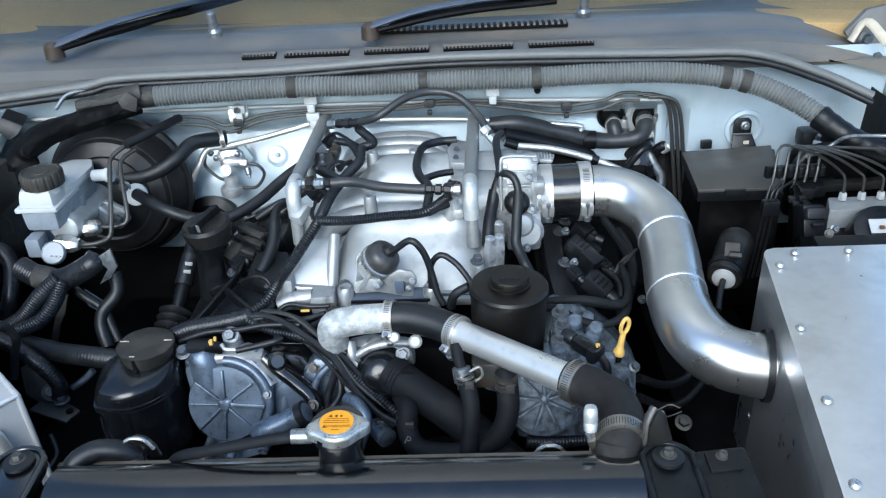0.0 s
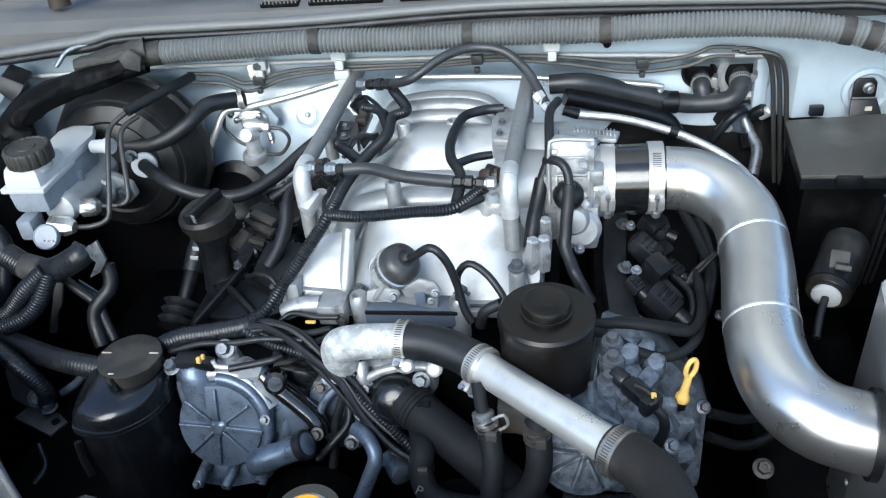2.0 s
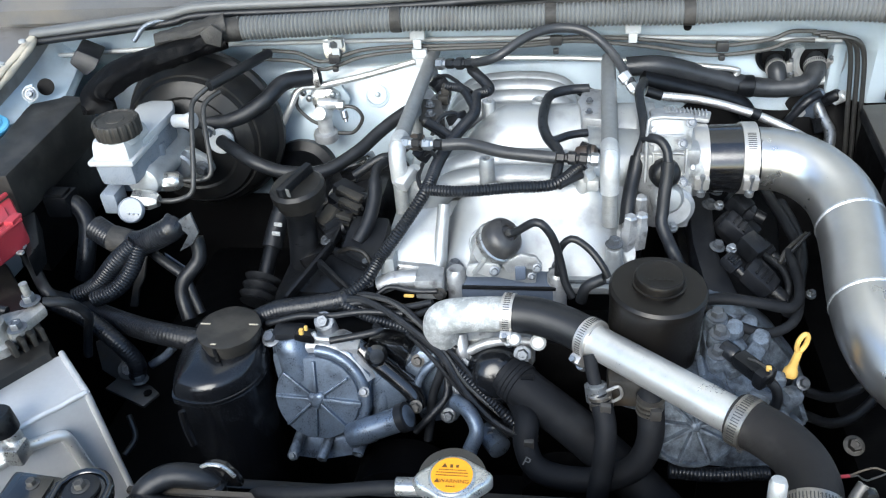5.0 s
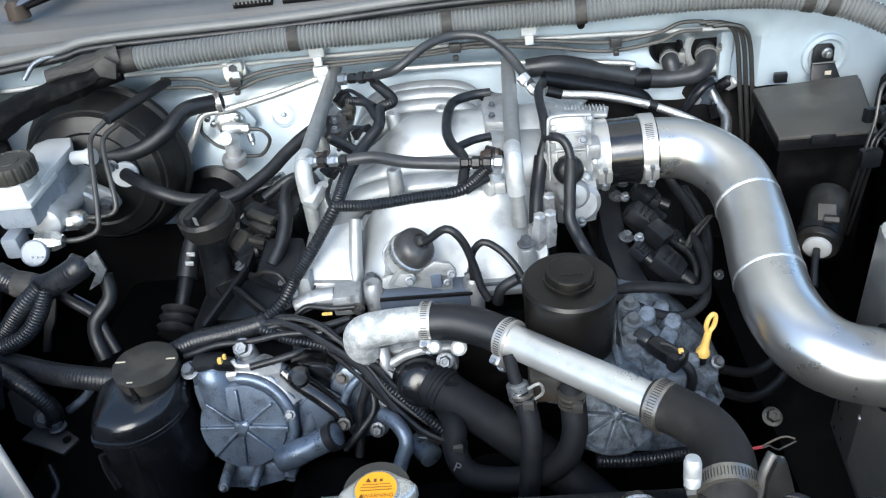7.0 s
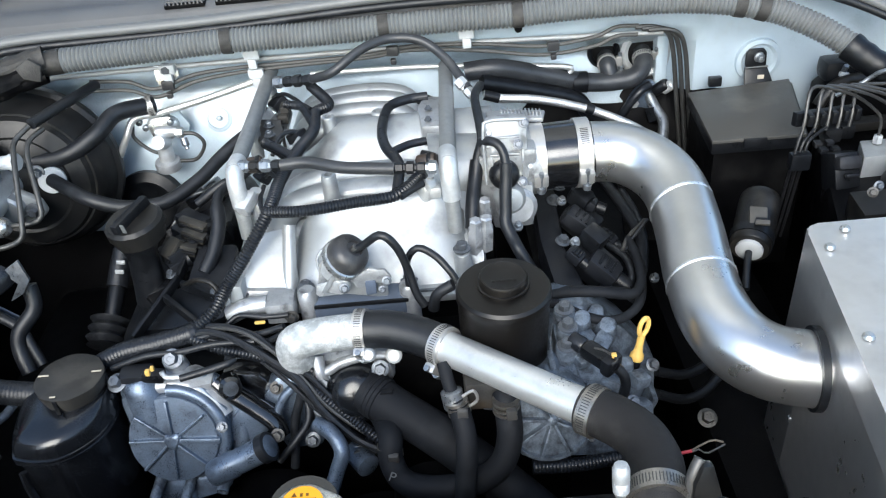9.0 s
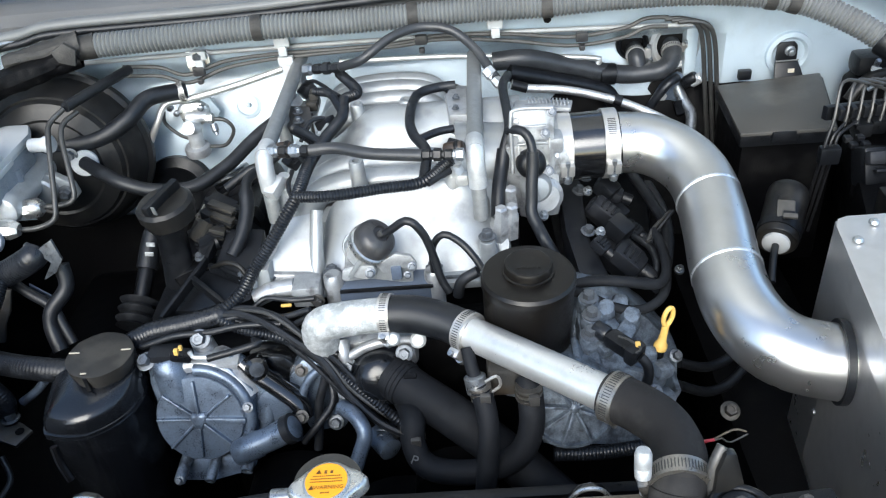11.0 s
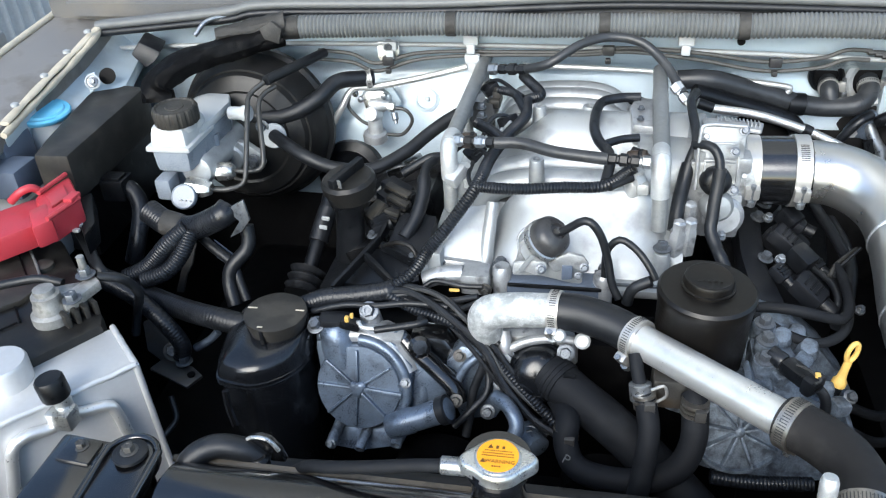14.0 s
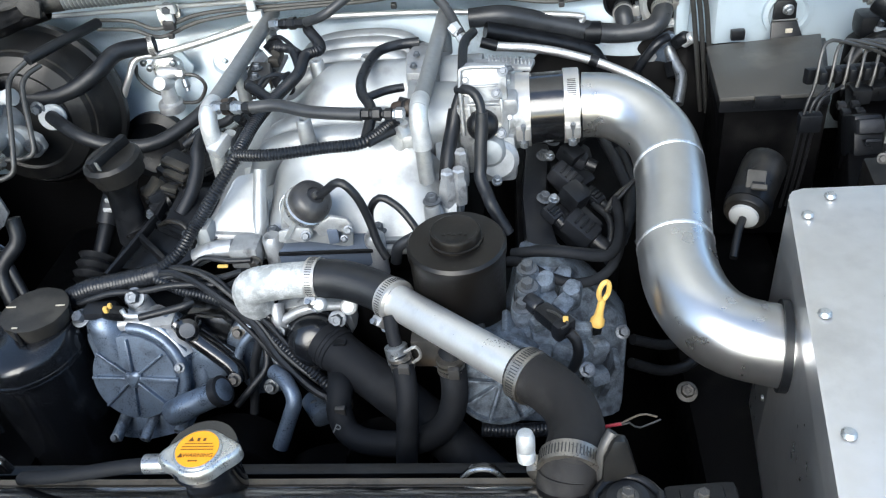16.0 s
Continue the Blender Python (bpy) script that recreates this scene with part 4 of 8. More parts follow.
clamp(cool, B[4] + Vector((0, -0.002, 0.0005)), (-0.12, -0.92, -0.1), 0.0219, 0.014, (-1, 0.0, -0.35), M_DARKBAND)
part("stub", sweep([B[4] + Vector((-0.003, -0.006, -0.002)), B[5] + Vector((0, 0.001, 0.002)), B[5] + Vector((0, -0.001, -0.02)), B[5] + Vector((0, 0.0, -0.07))], 0.0212, 24, 0.004), M_WORN, cool)
for q, r in (((-0.048, 0.850, 0.955), 0.0085), ((-0.0715, 0.833, 0.9735), 0.0072)):
    part("cap_nut", lathe([(r, 0), (r, 0.006), (r * 0.7, 0.009)], q, (0, -0.8, 0.6), 20), M_WHITE, cool, "shiny white capped nut")

thermo = thing("thermostat_housing", (-0.1, 0.86, 0.9), "grey cast thermostat housing with black dome and bolts", "thermostat housing")
part("plate", slab([(-0.140, 0.875, 0.930), (-0.108, 0.875, 0.937), (-0.056, 0.872, 0.931), (-0.052, 0.868, 0.906), (-0.084, 0.860, 0.864), (-0.123, 0.862, 0.865), (-0.141, 0.868, 0.896)], 0.025, 0.006, (0, 1, 0)), M_BODYCAST, thermo)
part("dome", lathe([(0.036, -0.012), (0.035, 0.004), (0.029, 0.018), (0.018, 0.026), (0.006, 0.028)], (-0.092, 0.855, 0.904), (0.15, -0.8, 0.45), 40), M_BOTTLE, thermo)
for q in ((-0.128, 0.856, 0.919), (-0.065, 0.853, 0.935), (-0.094, 0.845, 0.877)):
    bolt(thermo, q, (0, -0.85, 0.5), 0.0095)
part("curved_flange", sweep([(-0.140, 0.868, 0.936), (-0.128, 0.860, 0.929), (-0.107, 0.862, 0.939), (-0.082, 0.864, 0.944), (-0.058, 0.866, 0.941)], 0.0055, 12, 0.004), M_BODYCAST, thermo)
part("bracket_arm", sweep([(-0.133, 0.870, 0.943), (-0.131, 0.860, 0.932), (-0.128, 0.858, 0.917)], 0.008, 10, 0.004), M_BODYCAST, thermo)
low = thing("lower_hose", (0.0, 0.78, 0.86), "thick black rubber coolant hose", "hose")
L = [(-0.082, 0.845, 0.913), (-0.055, 0.825, 0.905), (-0.015, 0.800, 0.890), (0.024, 0.780, 0.866), (0.068, 0.755, 0.834), (0.112, 0.730, 0.799)]
part("tube", sweep(L, 0.0225, 28, 0.005, radius=lambda t: 1.0 if t < 0.12 else 0.98 + 0.04 * t), M_SHADEHOSE, low)
LA, LB = Vector(L[0]), Vector(L[1])
for k in range(3):
    part("rubber_ridge", lathe([(0.0222, -0.003), (0.0242, -0.002), (0.0242, 0.002), (0.0222, 0.003)], LA.lerp(LB, 0.25 + 0.14 * k), LB - LA, 32), M_SHADEHOSE, low)
part("ridge_tab", box(LA.lerp(LB, 0.4) + Vector((0.012, -0.012, 0.016)), (0.014, 0.008, 0.008), 0.002), M_BLACK, low)

# ---- oil reservoir with screw cap ----
res = thing("steering_fluid_canister", (0.062, 0.820, 0.971), "round brownish-black fluid canister with a ribbed screw cap", "fluid reservoir")
FC = Vector((0.068, 0.845, 1.034))
part("can", lathe([(0.043, -0.10), (0.0445, -0.06), (0.0455, -0.012), (0.047, -0.008), (0.047, 0.0), (0.0445, 0.003), (0.03, 0.0045), (0.026, 0.0045)], FC, (0.02, -0.03, 1), 56), M_CANISTER, res)
part("cap", lathe([(0.0255, 0.0), (0.0255, 0.003), (0.0238, 0.0036), (0.0238, 0.0095), (0.0228, 0.0118), (0.0212, 0.0124), (0.0200, 0.0117), (0.006, 0.0117)], FC + Vector((0.0, 0, 0.004)), (0.02, -0.03, 1), 72, wob=lambda a: 1 + 0.012 * (math.sin(a * 4) > 0.93)), M_CANISTER, res, "black ribbed screw cap")
for k in range(5):
    part("cap_mark", box(FC + Vector((-0.010 + 0.005 * k, -0.008 + 0.001 * (k % 2), 0.0161)), (0.0030, 0.003, 0.0007), 0.0), M_DUSTY, res)

pc = thing("pump_casting", (0.051, 0.795, 0.949), "grey-blue pump casting below the fluid canister", "casting")
part("body", slab([(0.030, 0.796, 0.971), (0.056, 0.796, 0.967), (0.084, 0.796, 0.931), (0.079, 0.796, 0.907), (0.035, 0.796, 0.919)], 0.04, 0.006, (0, 1, -0.3)), M_DUSTCAST, pc)
part("rib", slab([(0.034, 0.795, 0.955), (0.056, 0.795, 0.959), (0.057, 0.795, 0.954), (0.034, 0.795, 0.949)], 0.006, 0.002, (0, -1, 0.3)), M_BODYCAST, pc)

# ---- left timing cover with spokes ----
def cam_cover(name, c, r, d, label, spokes=8, turn=0.0):
    t = thing(name, c, label, "timing cover", "pair of timing covers")
    c, d = Vector(c), Vector(d).normalized()
    m = axis(c, d, turn)
    part("disc", lathe([(r * 1.06, -0.05), (r * 1.05, -0.012), (r, -0.002), (r * 0.97, 0.0), (r * 0.2, 0.001), (r * 0.13, 0.007), (r * 0.06, 0.009)], c, d, 48), M_DUSTCAST, t)
    for k in range(spokes):
        a = 2 * math.pi * k / spokes
        v = Vector((math.cos(a), math.sin(a), 0))
        part("spoke", box((0, 0, 0), (r * 0.92, 0.0032, 0.012), 0.0012, m @ Matrix.Rotation(a, 4, "Z") @ Matrix.Translation((r * 0.52, 0, 0.0015))), M_DUSTCAST, t)
    part("rim", lathe([(r * 0.98, -0.004), (r * 1.14, -0.02), (r * 1.14, -0.004), (r * 1.08, 0.004), (r * 1.0, 0.005), (r * 0.98, 0.0)], c, d, 48), M_DUSTCAST, t)
    return t


LT = thing("timing_cover", (-0.296, 0.822, 0.886), "blue-grey dirty cast timing cover with radial ribs", "timing cover", "pair of timing covers")
LC, LR, LD = Vector((-0.291, 0.822, 0.887)), 0.049, Vector((-0.03, -0.92, 0.38)).normalized()
E1 = (RIGHT - LD * LD.x).normalized()
E2 = LD.cross(E1)
LM = Matrix((E1, E2, LD)).transposed().to_4x4()
part("disc", lathe([(LR * 1.04, -0.05), (LR * 1.03, -0.012), (LR, -0.003), (LR * 0.97, 0.0), (LR * 0.22, 0.0005)], LC, LD, 48), M_DULL, LT)
for a, ln, w in ((92, 0.9, 0.0034), (-4, 1.05, 0.0062), (178, 0.95, 0.0034), (141, 0.96, 0.0036), (36, 0.92, 0.003), (222, 0.95, 0.003), (-43, 0.95, 0.0032), (268, 0.9, 0.003)):
    part("spoke", box((0, 0, 0), (LR * ln, w, 0.010), 0.0014, Matrix.Translation(LC) @ LM @ Matrix.Rotation(radians(a), 4, "Z") @ Matrix.Translation((LR * ln * 0.5, 0, 0.0))), M_DULL, LT)
part("cover_crown", surface(lambda u, v: LC + LM.to_3x3() @ Vector((math.cos(0.35 + 1.9 * u) * LR * (1.05 + 0.42 * v), math.sin(0.35 + 1.9 * u) * LR * (1.05 + 0.42 * v), -0.006 - 0.012 * v + 0.007 * math.sin(math.pi * v))), 30, 10), M_BODYCAST, LT, "bright cast crown above the ribbed disc")
part("hub", lathe([(0.010, -0.004), (0.0095, 0.004), (0.007, 0.0062), (0.003, 0.0064)], LC, LD, 14, wob=lambda a: 1 + 0.18 * math.sin(3 * a)), M_DULL, LT)
arc = [LC + LM.to_3x3() @ Vector((math.cos(radians(a)) * LR * 1.12, math.sin(radians(a)) * LR * 1.12, -0.004)) for a in range(-50, 91, 10)]
part("rim", sweep(arc, 0.0062, 12, 0.004), M_DULL, LT)
arc = [LC + LM.to_3x3() @ Vector((math.cos(radians(a)) * LR * 1.42, math.sin(radians(a)) * LR * 1.42, -0.022)) for a in range(-40, 61, 10)]
part("outer_rim", sweep(arc, 0.0095, 12, 0.004), M_DULL, LT)
part("back_case", slab([(-0.347, 0.849, 0.928), (-0.291, 0.849, 0.933), (-0.252, 0.844, 0.937), (-0.229, 0.834, 0.912), (-0.231, 0.824, 0.854), (-0.260, 0.814, 0.825), (-0.322, 0.819, 0.816), (-0.337, 0.829, 0.862)], 0.045, 0.01, (0, 1, -0.2)), M_DULL, LT)
part("boss", lathe([(0.021, 0), (0.0205, 0.03), (0.0195, 0.045), (0.016, 0.049)], (-0.313, 0.848, 0.899), Vector((-0.320, 0.858, 0.935)) - Vector((-0.313, 0.848, 0.899)), 32), M_DULL, LT)
part("web", slab([(-0.348, 0.857, 0.929), (-0.337, 0.857, 0.932), (-0.323, 0.840, 0.905), (-0.335, 0.838, 0.893)], 0.03, 0.006, (0, 1, 0)), M_DULL, LT)
part("top_plate", slab([(-0.291, 0.862, 0.945), (-0.265, 0.878, 0.945), (-0.242, 0.866, 0.942), (-0.243, 0.849, 0.938), (-0.283, 0.842, 0.938)], 0.03, 0.006), M_BODYCAST, LT)
part("top_edge", sweep([(-0.296, 0.862, 0.922), (-0.274, 0.858, 0.925), (-0.255, 0.853, 0.924), (-0.244, 0.848, 0.916)], 0.004, 10, 0.004), M_DULL, LT)
part("ear", lathe([(0.0105, -0.02), (0.0105, 0.0), (0.0085, 0.002)], (-0.259, 0.845, 0.927), (0, -0.85, 0.5), 20), M_DULL, LT)
part("side_lobe", slab([(-0.230, 0.835, 0.896), (-0.219, 0.838, 0.908), (-0.189, 0.838, 0.882), (-0.194, 0.832, 0.874), (-0.226, 0.825, 0.860), (-0.235, 0.830, 0.873)], 0.04, 0.006, (0, 1, -0.1)), M_DULL, LT)
part("lobe_lug", box((-0.240, 0.832, 0.888), (0.016, 0.02, 0.018), 0.005), M_DULL, LT)
B0, B1 = Vector((-0.248, 0.800, 0.856)), Vector((-0.185, 0.800, 0.889))
part("sensor_barrel", lathe([(0.0135, -0.004), (0.0145, 0.0), (0.0148, 0.024), (0.0136, 0.026), (0.0136, (B1 - B0).length), (0.011, (B1 - B0).length + 0.002)], B0, B1 - B0, 28), M_DULL, LT)
part("barrel_collar", lathe([(0.0145, 0.0), (0.016, 0.001), (0.016, 0.01), (0.0145, 0.011)], B0.lerp(B1, 0.86), B1 - B0, 28), M_COIL, LT)
part("lower_case", slab([(-0.329, 0.825, 0.827), (-0.259, 0.815, 0.840), (-0.237, 0.800, 0.824), (-0.291, 0.800, 0.808), (-0.332, 0.810, 0.801)], 0.06, 0.008, (0, 1, -0.1)), M_DULL, LT)
for q, r in (((-0.323, 0.795, 0.822), 0.008), ((-0.287, 0.790, 0.826), 0.007), ((-0.244, 0.790, 0.838), 0.008)):
    part("drain_spigot", lathe([(r * 0.8, -0.03), (r * 0.8, 0.002), (r * 0.5, 0.002), (r * 0.45, -0.004)], q, (-0.1, -0.75, -0.2), 18), M_DUSTCAST, LT)
bolt(LT, (-0.341, 0.852, 0.947), (-0.1, -0.5, 0.85), 0.0105)
for q, r in (((-0.283, 0.868, 0.960), 0.011), ((-0.259, 0.844, 0.928), 0.006), ((-0.235, 0.820, 0.902), 0.006), ((-0.319, 0.787, 0.831), 0.005)):
    bolt(LT, q, (0, -0.75, 0.66), r)
part("bolt_tower", lathe([(0.013, -0.03), (0.012, -0.004), (0.011, 0.0)], (-0.284, 0.872, 0.954), (0, -0.3, 1), 20), M_BODYCAST, LT)
conn = thing("cam_sensor_plug", (-0.313, 0.860, 0.947), "black sensor plug with yellow clip on the timing cover", "connector")
part("body", box((-0.300, 0.850, 0.955), (0.024, 0.014, 0.012), 0.004, Matrix.Rotation(radians(12), 4, "Y")), M_BLACK, conn)
part("lead", sweep([(-0.290, 0.848, 0.961), (-0.286, 0.846, 0.954), (-0.271, 0.846, 0.953)], 0.0028, 10, 0.003), M_ELBOW, conn)
part("clip", box((-0.298, 0.836, 0.972), (0.005, 0.005, 0.007), 0.0015), M_YELLOW, conn, "yellow locking clip")
part("clip", box((-0.292, 0.836, 0.977), (0.004, 0.004, 0.006), 0.0015), M_YELLOW, conn, "yellow locking clip")
part("cover", box((-0.322, 0.860, 0.949), (0.036, 0.024, 0.014), 0.006), M_COIL, conn)
black_valve = solo("oil_control_valve", merge(box((-0.220, 0.865, 0.895), (0.075, 0.04, 0.022), 0.008, Matrix.Rotation(radians(30), 4, "Y")), lathe([(0.012, 0), (0.012, 0.03), (0.008, 0.034)], (-0.229, 0.860, 0.926), (0.3, -0.8, 0.5), 18)), M_GLOSS, "oily black control valve on the timing cover", "valve")

part("casting_bracket", slab([(-0.199, 0.862, 0.899), (-0.182, 0.872, 0.917), (-0.155, 0.870, 0.912), (-0.142, 0.860, 0.881), (-0.152, 0.845, 0.835), (-0.181, 0.845, 0.829), (-0.194, 0.855, 0.855)], 0.03, 0.006, (0, 1, 0)), M_DULL, LT)
part("casting_rib", sweep([(-0.187, 0.842, 0.876), (-0.175, 0.850, 0.904), (-0.160, 0.856, 0.918)], 0.005, 10, 0.004), M_DULL, LT)
oc = thing("belt_cover", (-0.211, 0.855, 0.904), "oily black curved cover edge beside the timing cover", "engine cover")
part("edge", sweep([(-0.241, 0.860, 0.932), (-0.226, 0.852, 0.920), (-0.203, 0.845, 0.901), (-0.185, 0.838, 0.885), (-0.180, 0.830, 0.870)], 0.0115, 14, 0.004, flat=0.7), M_GLOSS, oc)
part("panel", slab([(-0.242, 0.875, 0.925), (-0.202, 0.880, 0.917), (-0.180, 0.875, 0.890), (-0.180, 0.860, 0.852), (-0.207, 0.862, 0.873)], 0.03, 0.006, (0, 1, 0)), M_GLOSS, oc)
for q in ((-0.220, 0.842, 0.929), (-0.180, 0.820, 0.883), (-0.183, 0.868, 0.906)):
    bolt(oc, q, (0, -0.8, 0.5), 0.0075, True)
hose("taped_cable", [(-0.148, 0.860, 0.938), (-0.152, 0.850, 0.915), (-0.164, 0.840, 0.881), (-0.167, 0.830, 0.856), (-0.171, 0.820, 0.831)], 0.005, M_RUBBER, "black taped cable dropping beside the water pipe", "wire", group="thin wires")
hose("taped_cable", [(-0.141, 0.855, 0.939), (-0.143, 0.848, 0.909), (-0.147, 0.840, 0.883)], 0.0045, M_RUBBER, "black taped cable dropping beside the water pipe", "wire", group="thin wires")

# ---- right timing cover behind the coolant pipe ----
RT = cam_cover("timing_cover", (0.104, 0.775, 0.922), 0.042, (0.1, -0.92, 0.3), "blue-grey dirty cast timing cover with radial ribs", 9, 10)
part("case", slab([(0.122, 0.885, 0.973), (0.162, 0.890, 0.966), (0.200, 0.885, 0.935), (0.235, 0.875, 0.892), (0.225, 0.820, 0.817), (0.177, 0.800, 0.826), (0.072, 0.790, 0.846), (0.073, 0.800, 0.919), (0.108, 0.840, 0.934)], 0.06, 0.012, (0, 1, -0.15)), M_DUSTCAST, RT)
part("ledge", slab([(0.117, 0.871, 0.965), (0.152, 0.882, 0.965), (0.170, 0.837, 0.955), (0.210, 0.813, 0.935), (0.177, 0.783, 0.935), (0.118, 0.799, 0.955)], 0.03, 0.01), M_DUSTCAST, RT)
for k in range(6):
    a = Vector((0.120, 0.810, 0.945)).lerp(Vector((0.208, 0.820, 0.880)), k / 5)
    part("gusset", box(a, (0.007, 0.03, 0.05), 0.003, Matrix.Rotation(radians(-25 + 9 * k), 4, "Y")), M_DUSTCAST, RT)
for q in ((0.132, 0.872, 0.978), (0.132, 0.848, 0.975), (0.127, 0.822, 0.972)):
    part("bolt_post", lathe([(0.012, -0.035), (0.0115, -0.002), (0.0105, 0.0)], q, (0, -0.12, 1), 20), M_DUSTCAST, RT)
    bolt(RT, q, (0, -0.12, 1), 0.0098)
for q in ((0.226, 0.860, 0.900), (0.185, 0.779, 0.930)):
    bolt(RT, q, (0.2, -0.6, 0.7), 0.0075)
for q in ((0.167, 0.882, 0.960), (0.175, 0.860, 0.960), (0.149, 0.865, 0.968)):
    part("lump", lathe([(0.013, -0.02), (0.0115, 0.0), (0.009, 0.004), (0.004, 0.005)], q, (0.1, -0.3, 1), 14, wob=lambda a: 1 + 0.12 * math.sin(2 * a) + 0.06 * math.sin(5 * a)), M_DUSTCAST, RT)
for k, q in enumerate(((0.137, 0.845, 0.962), (0.141, 0.817, 0.958), (0.165, 0.838, 0.958), (0.183, 0.813, 0.948), (0.196, 0.802, 0.938), (0.168, 0.795, 0.940), (0.147, 0.785, 0.945), (0.196, 0.786, 0.915))):
    part("casting_lump", box(q, (0.014 + 0.004 * (k % 3), 0.018, 0.014), 0.004, Matrix.Rotation(0.5 * k, 4, "Z") @ Matrix.Rotation(0.2 * (k % 3), 4, "X")), M_DUSTCAST, RT)
part("bracket_block", box((0.056, 0.800, 0.948), (0.07, 0.03, 0.035), 0.005), M_STEEL, RT)
conn2 = thing("cam_sensor_plug", (0.162, 0.802, 0.975), "black sensor plug with yellow clip on the timing cover", "connector")
P0, P1 = Vector((0.143, 0.814, 0.976)), Vector((0.168, 0.784, 0.974))
PM = axis(P0.lerp(P1, 0.5), P1 - P0)
PL = (P1 - P0).length
part("body", box((0, 0, 0), (0.018, 0.015, PL), 0.005, PM), M_BLACK, conn2)
part("sleeve", lathe([(0.0085, -0.016), (0.0088, -0.002), (0.0075, 0.0)], P0, P1 - P0, 18), M_LOOM, conn2)
part("socket", box((0, 0, 0), (0.022, 0.019, PL * 0.3), 0.004, axis(P0.lerp(P1, 0.84), P1 - P0)), M_COIL, conn2)
part("locking_wire", sweep([(0.150, 0.801, 0.986), (0.159, 0.794, 0.987), (0.168, 0.782, 0.986), (0.162, 0.776, 0.986)], 0.0012, 8, 0.003), M_LINE, conn2)
part("clip", box((0.166, 0.787, 0.987), (0.005, 0.005, 0.004), 0.0012), M_YELLOW, conn2, "yellow locking clip")
hose("sensor_lead", [P1, (0.175, 0.782, 0.965), (0.177, 0.779, 0.950), (0.172, 0.781, 0.930)], 0.005, M_RUBBER, "black sensor lead beside the dipstick", "wire", group="thin wires")

# ---- dipstick ----
dip = thing("dipstick", (0.189, 0.810, 0.939), "oil dipstick with a bright yellow plastic ring handle", "dipstick")
D0, D1 = Vector((0.197, 0.820, 0.952)), Vector((0.2052, 0.825, 1.000))
dd = (D1 - D0)
part("tube", sweep([(0.181, 0.820, 0.875), (0.190, 0.819, 0.910), D0], 0.0058, 14, 0.005), M_BLACK, dip)
part("tube_band", lathe([(0.0058, -0.002), (0.0066, -0.0015), (0.0066, 0.0015), (0.0058, 0.002)], (0.1925, 0.8193, 0.924), (0.15, 0, 1), 16), M_ZINC, dip)
part("grip", lathe([(0.0066, -0.003), (0.0071, -0.001), (0.0068, 0.003), (0.0048, 0.006), (0.0038, 0.014), (0.0036, dd.length * 0.55)], D0, dd, 18), M_YELLOW, dip)
rc = D0 + dd * 0.74
side = dd.normalized().cross(Vector((0.45, -0.8, 0.4)).normalized())
loop = [rc + dd.normalized() * (math.cos(k * math.pi / 8) * 0.0100) + side * (math.sin(k * math.pi / 8) * 0.0056) for k in range(17)]
part("ring_handle", sweep(loop, 0.0025, 12, 0.0015), M_YELLOW, dip, "yellow oval ring")

# ---- power steering bottle, black with square shoulders ----
bot = thing("coolant_bottle", (-0.411, 0.785, 0.830), "glossy black plastic fluid bottle with a ribbed cap", "fluid bottle")
BC = Vector((-0.385, 0.848, 0.966))
part("cap", lathe([(0.0295, -0.024), (0.0345, -0.006), (0.0345, -0.001), (0.0325, 0.0), (0.005, 0.0005)], BC, (0.02, -0.02, 1), 60, wob=lambda a: 1 + 0.015 * (math.sin(a * 8) > 0.2)), M_LID, bot, "dusty black cap with notched skirt")
for d, w in (((-0.027, 0.002), (0.011, 0.0016)), ((0.028, 0.003), (0.010, 0.0016)), ((-0.006, -0.031), (0.006, 0.0016))):
    part("cap_mark", box(BC + Vector((d[0], d[1], 0.0012)), (w[0], w[1], 0.0008), 0), M_SEALANT, bot)
for a in (10, 190, 262):
    part("cap_lug", box(BC + Vector((math.cos(radians(a)) * 0.0335, math.sin(radians(a)) * 0.0335, -0.011)), (0.0045, 0.0045, 0.018), 0.001), M_BLACK, bot)
part("neck", lathe([(0.033, -0.05), (0.031, -0.02)], BC, UP, 40), M_BLACK, bot)
plan = [Vector(q) for q in ((-0.441, 0.797, 0.912), (-0.427, 0.783, 0.912), (-0.390, 0.781, 0.912), (-0.359, 0.806, 0.912), (-0.349, 0.844, 0.912), (-0.359, 0.880, 0.912), (-0.397, 0.919, 0.912), (-0.441, 0.912, 0.912), (-0.451, 0.860, 0.912))]
NP = len(plan)
loop = []
for k in range(NP):
    a, b, c, d = (plan[(k + j - 1) % NP] for j in range(4))
    for i in range(6):
        t = i / 6
        loop.append(0.5 * ((2 * b) + (c - a) * t + (2 * a - 5 * b + 4 * c - d) * t * t + (3 * b - a - 3 * c + d) * t ** 3))
vs, fs, NP = [], [], len(loop)
LEVELS = ((0.0, 0.945), (0.2, 0.944), (0.45, 0.9415), (0.68, 0.9385), (0.84, 0.935), (0.93, 0.930), (0.975, 0.924), (0.985, 0.9175), (1.04, 0.917), (1.05, 0.9155), (1.04, 0.914), (1.0, 0.9135), (1.0, 0.9123), (1.04, 0.9118), (1.045, 0.910), (1.035, 0.9088), (0.965, 0.908), (0.93, 0.88), (0.82, 0.80), (0.68, 0.70))
for f, z in LEVELS:
    for q in loop:
        out = Vector((q.x - BC.x, q.y - BC.y, 0))
        near = out.normalized() * 0.033
        p = BC + near.lerp(out, f)
        vs.append(Vector((p.x, p.y, z)))
NL = len(LEVELS)
for i in range(NL - 1):
    for k in range(NP):
        fs.append((i * NP + k, (i + 1) * NP + k, (i + 1) * NP + (k + 1) % NP, i * NP + (k + 1) % NP))
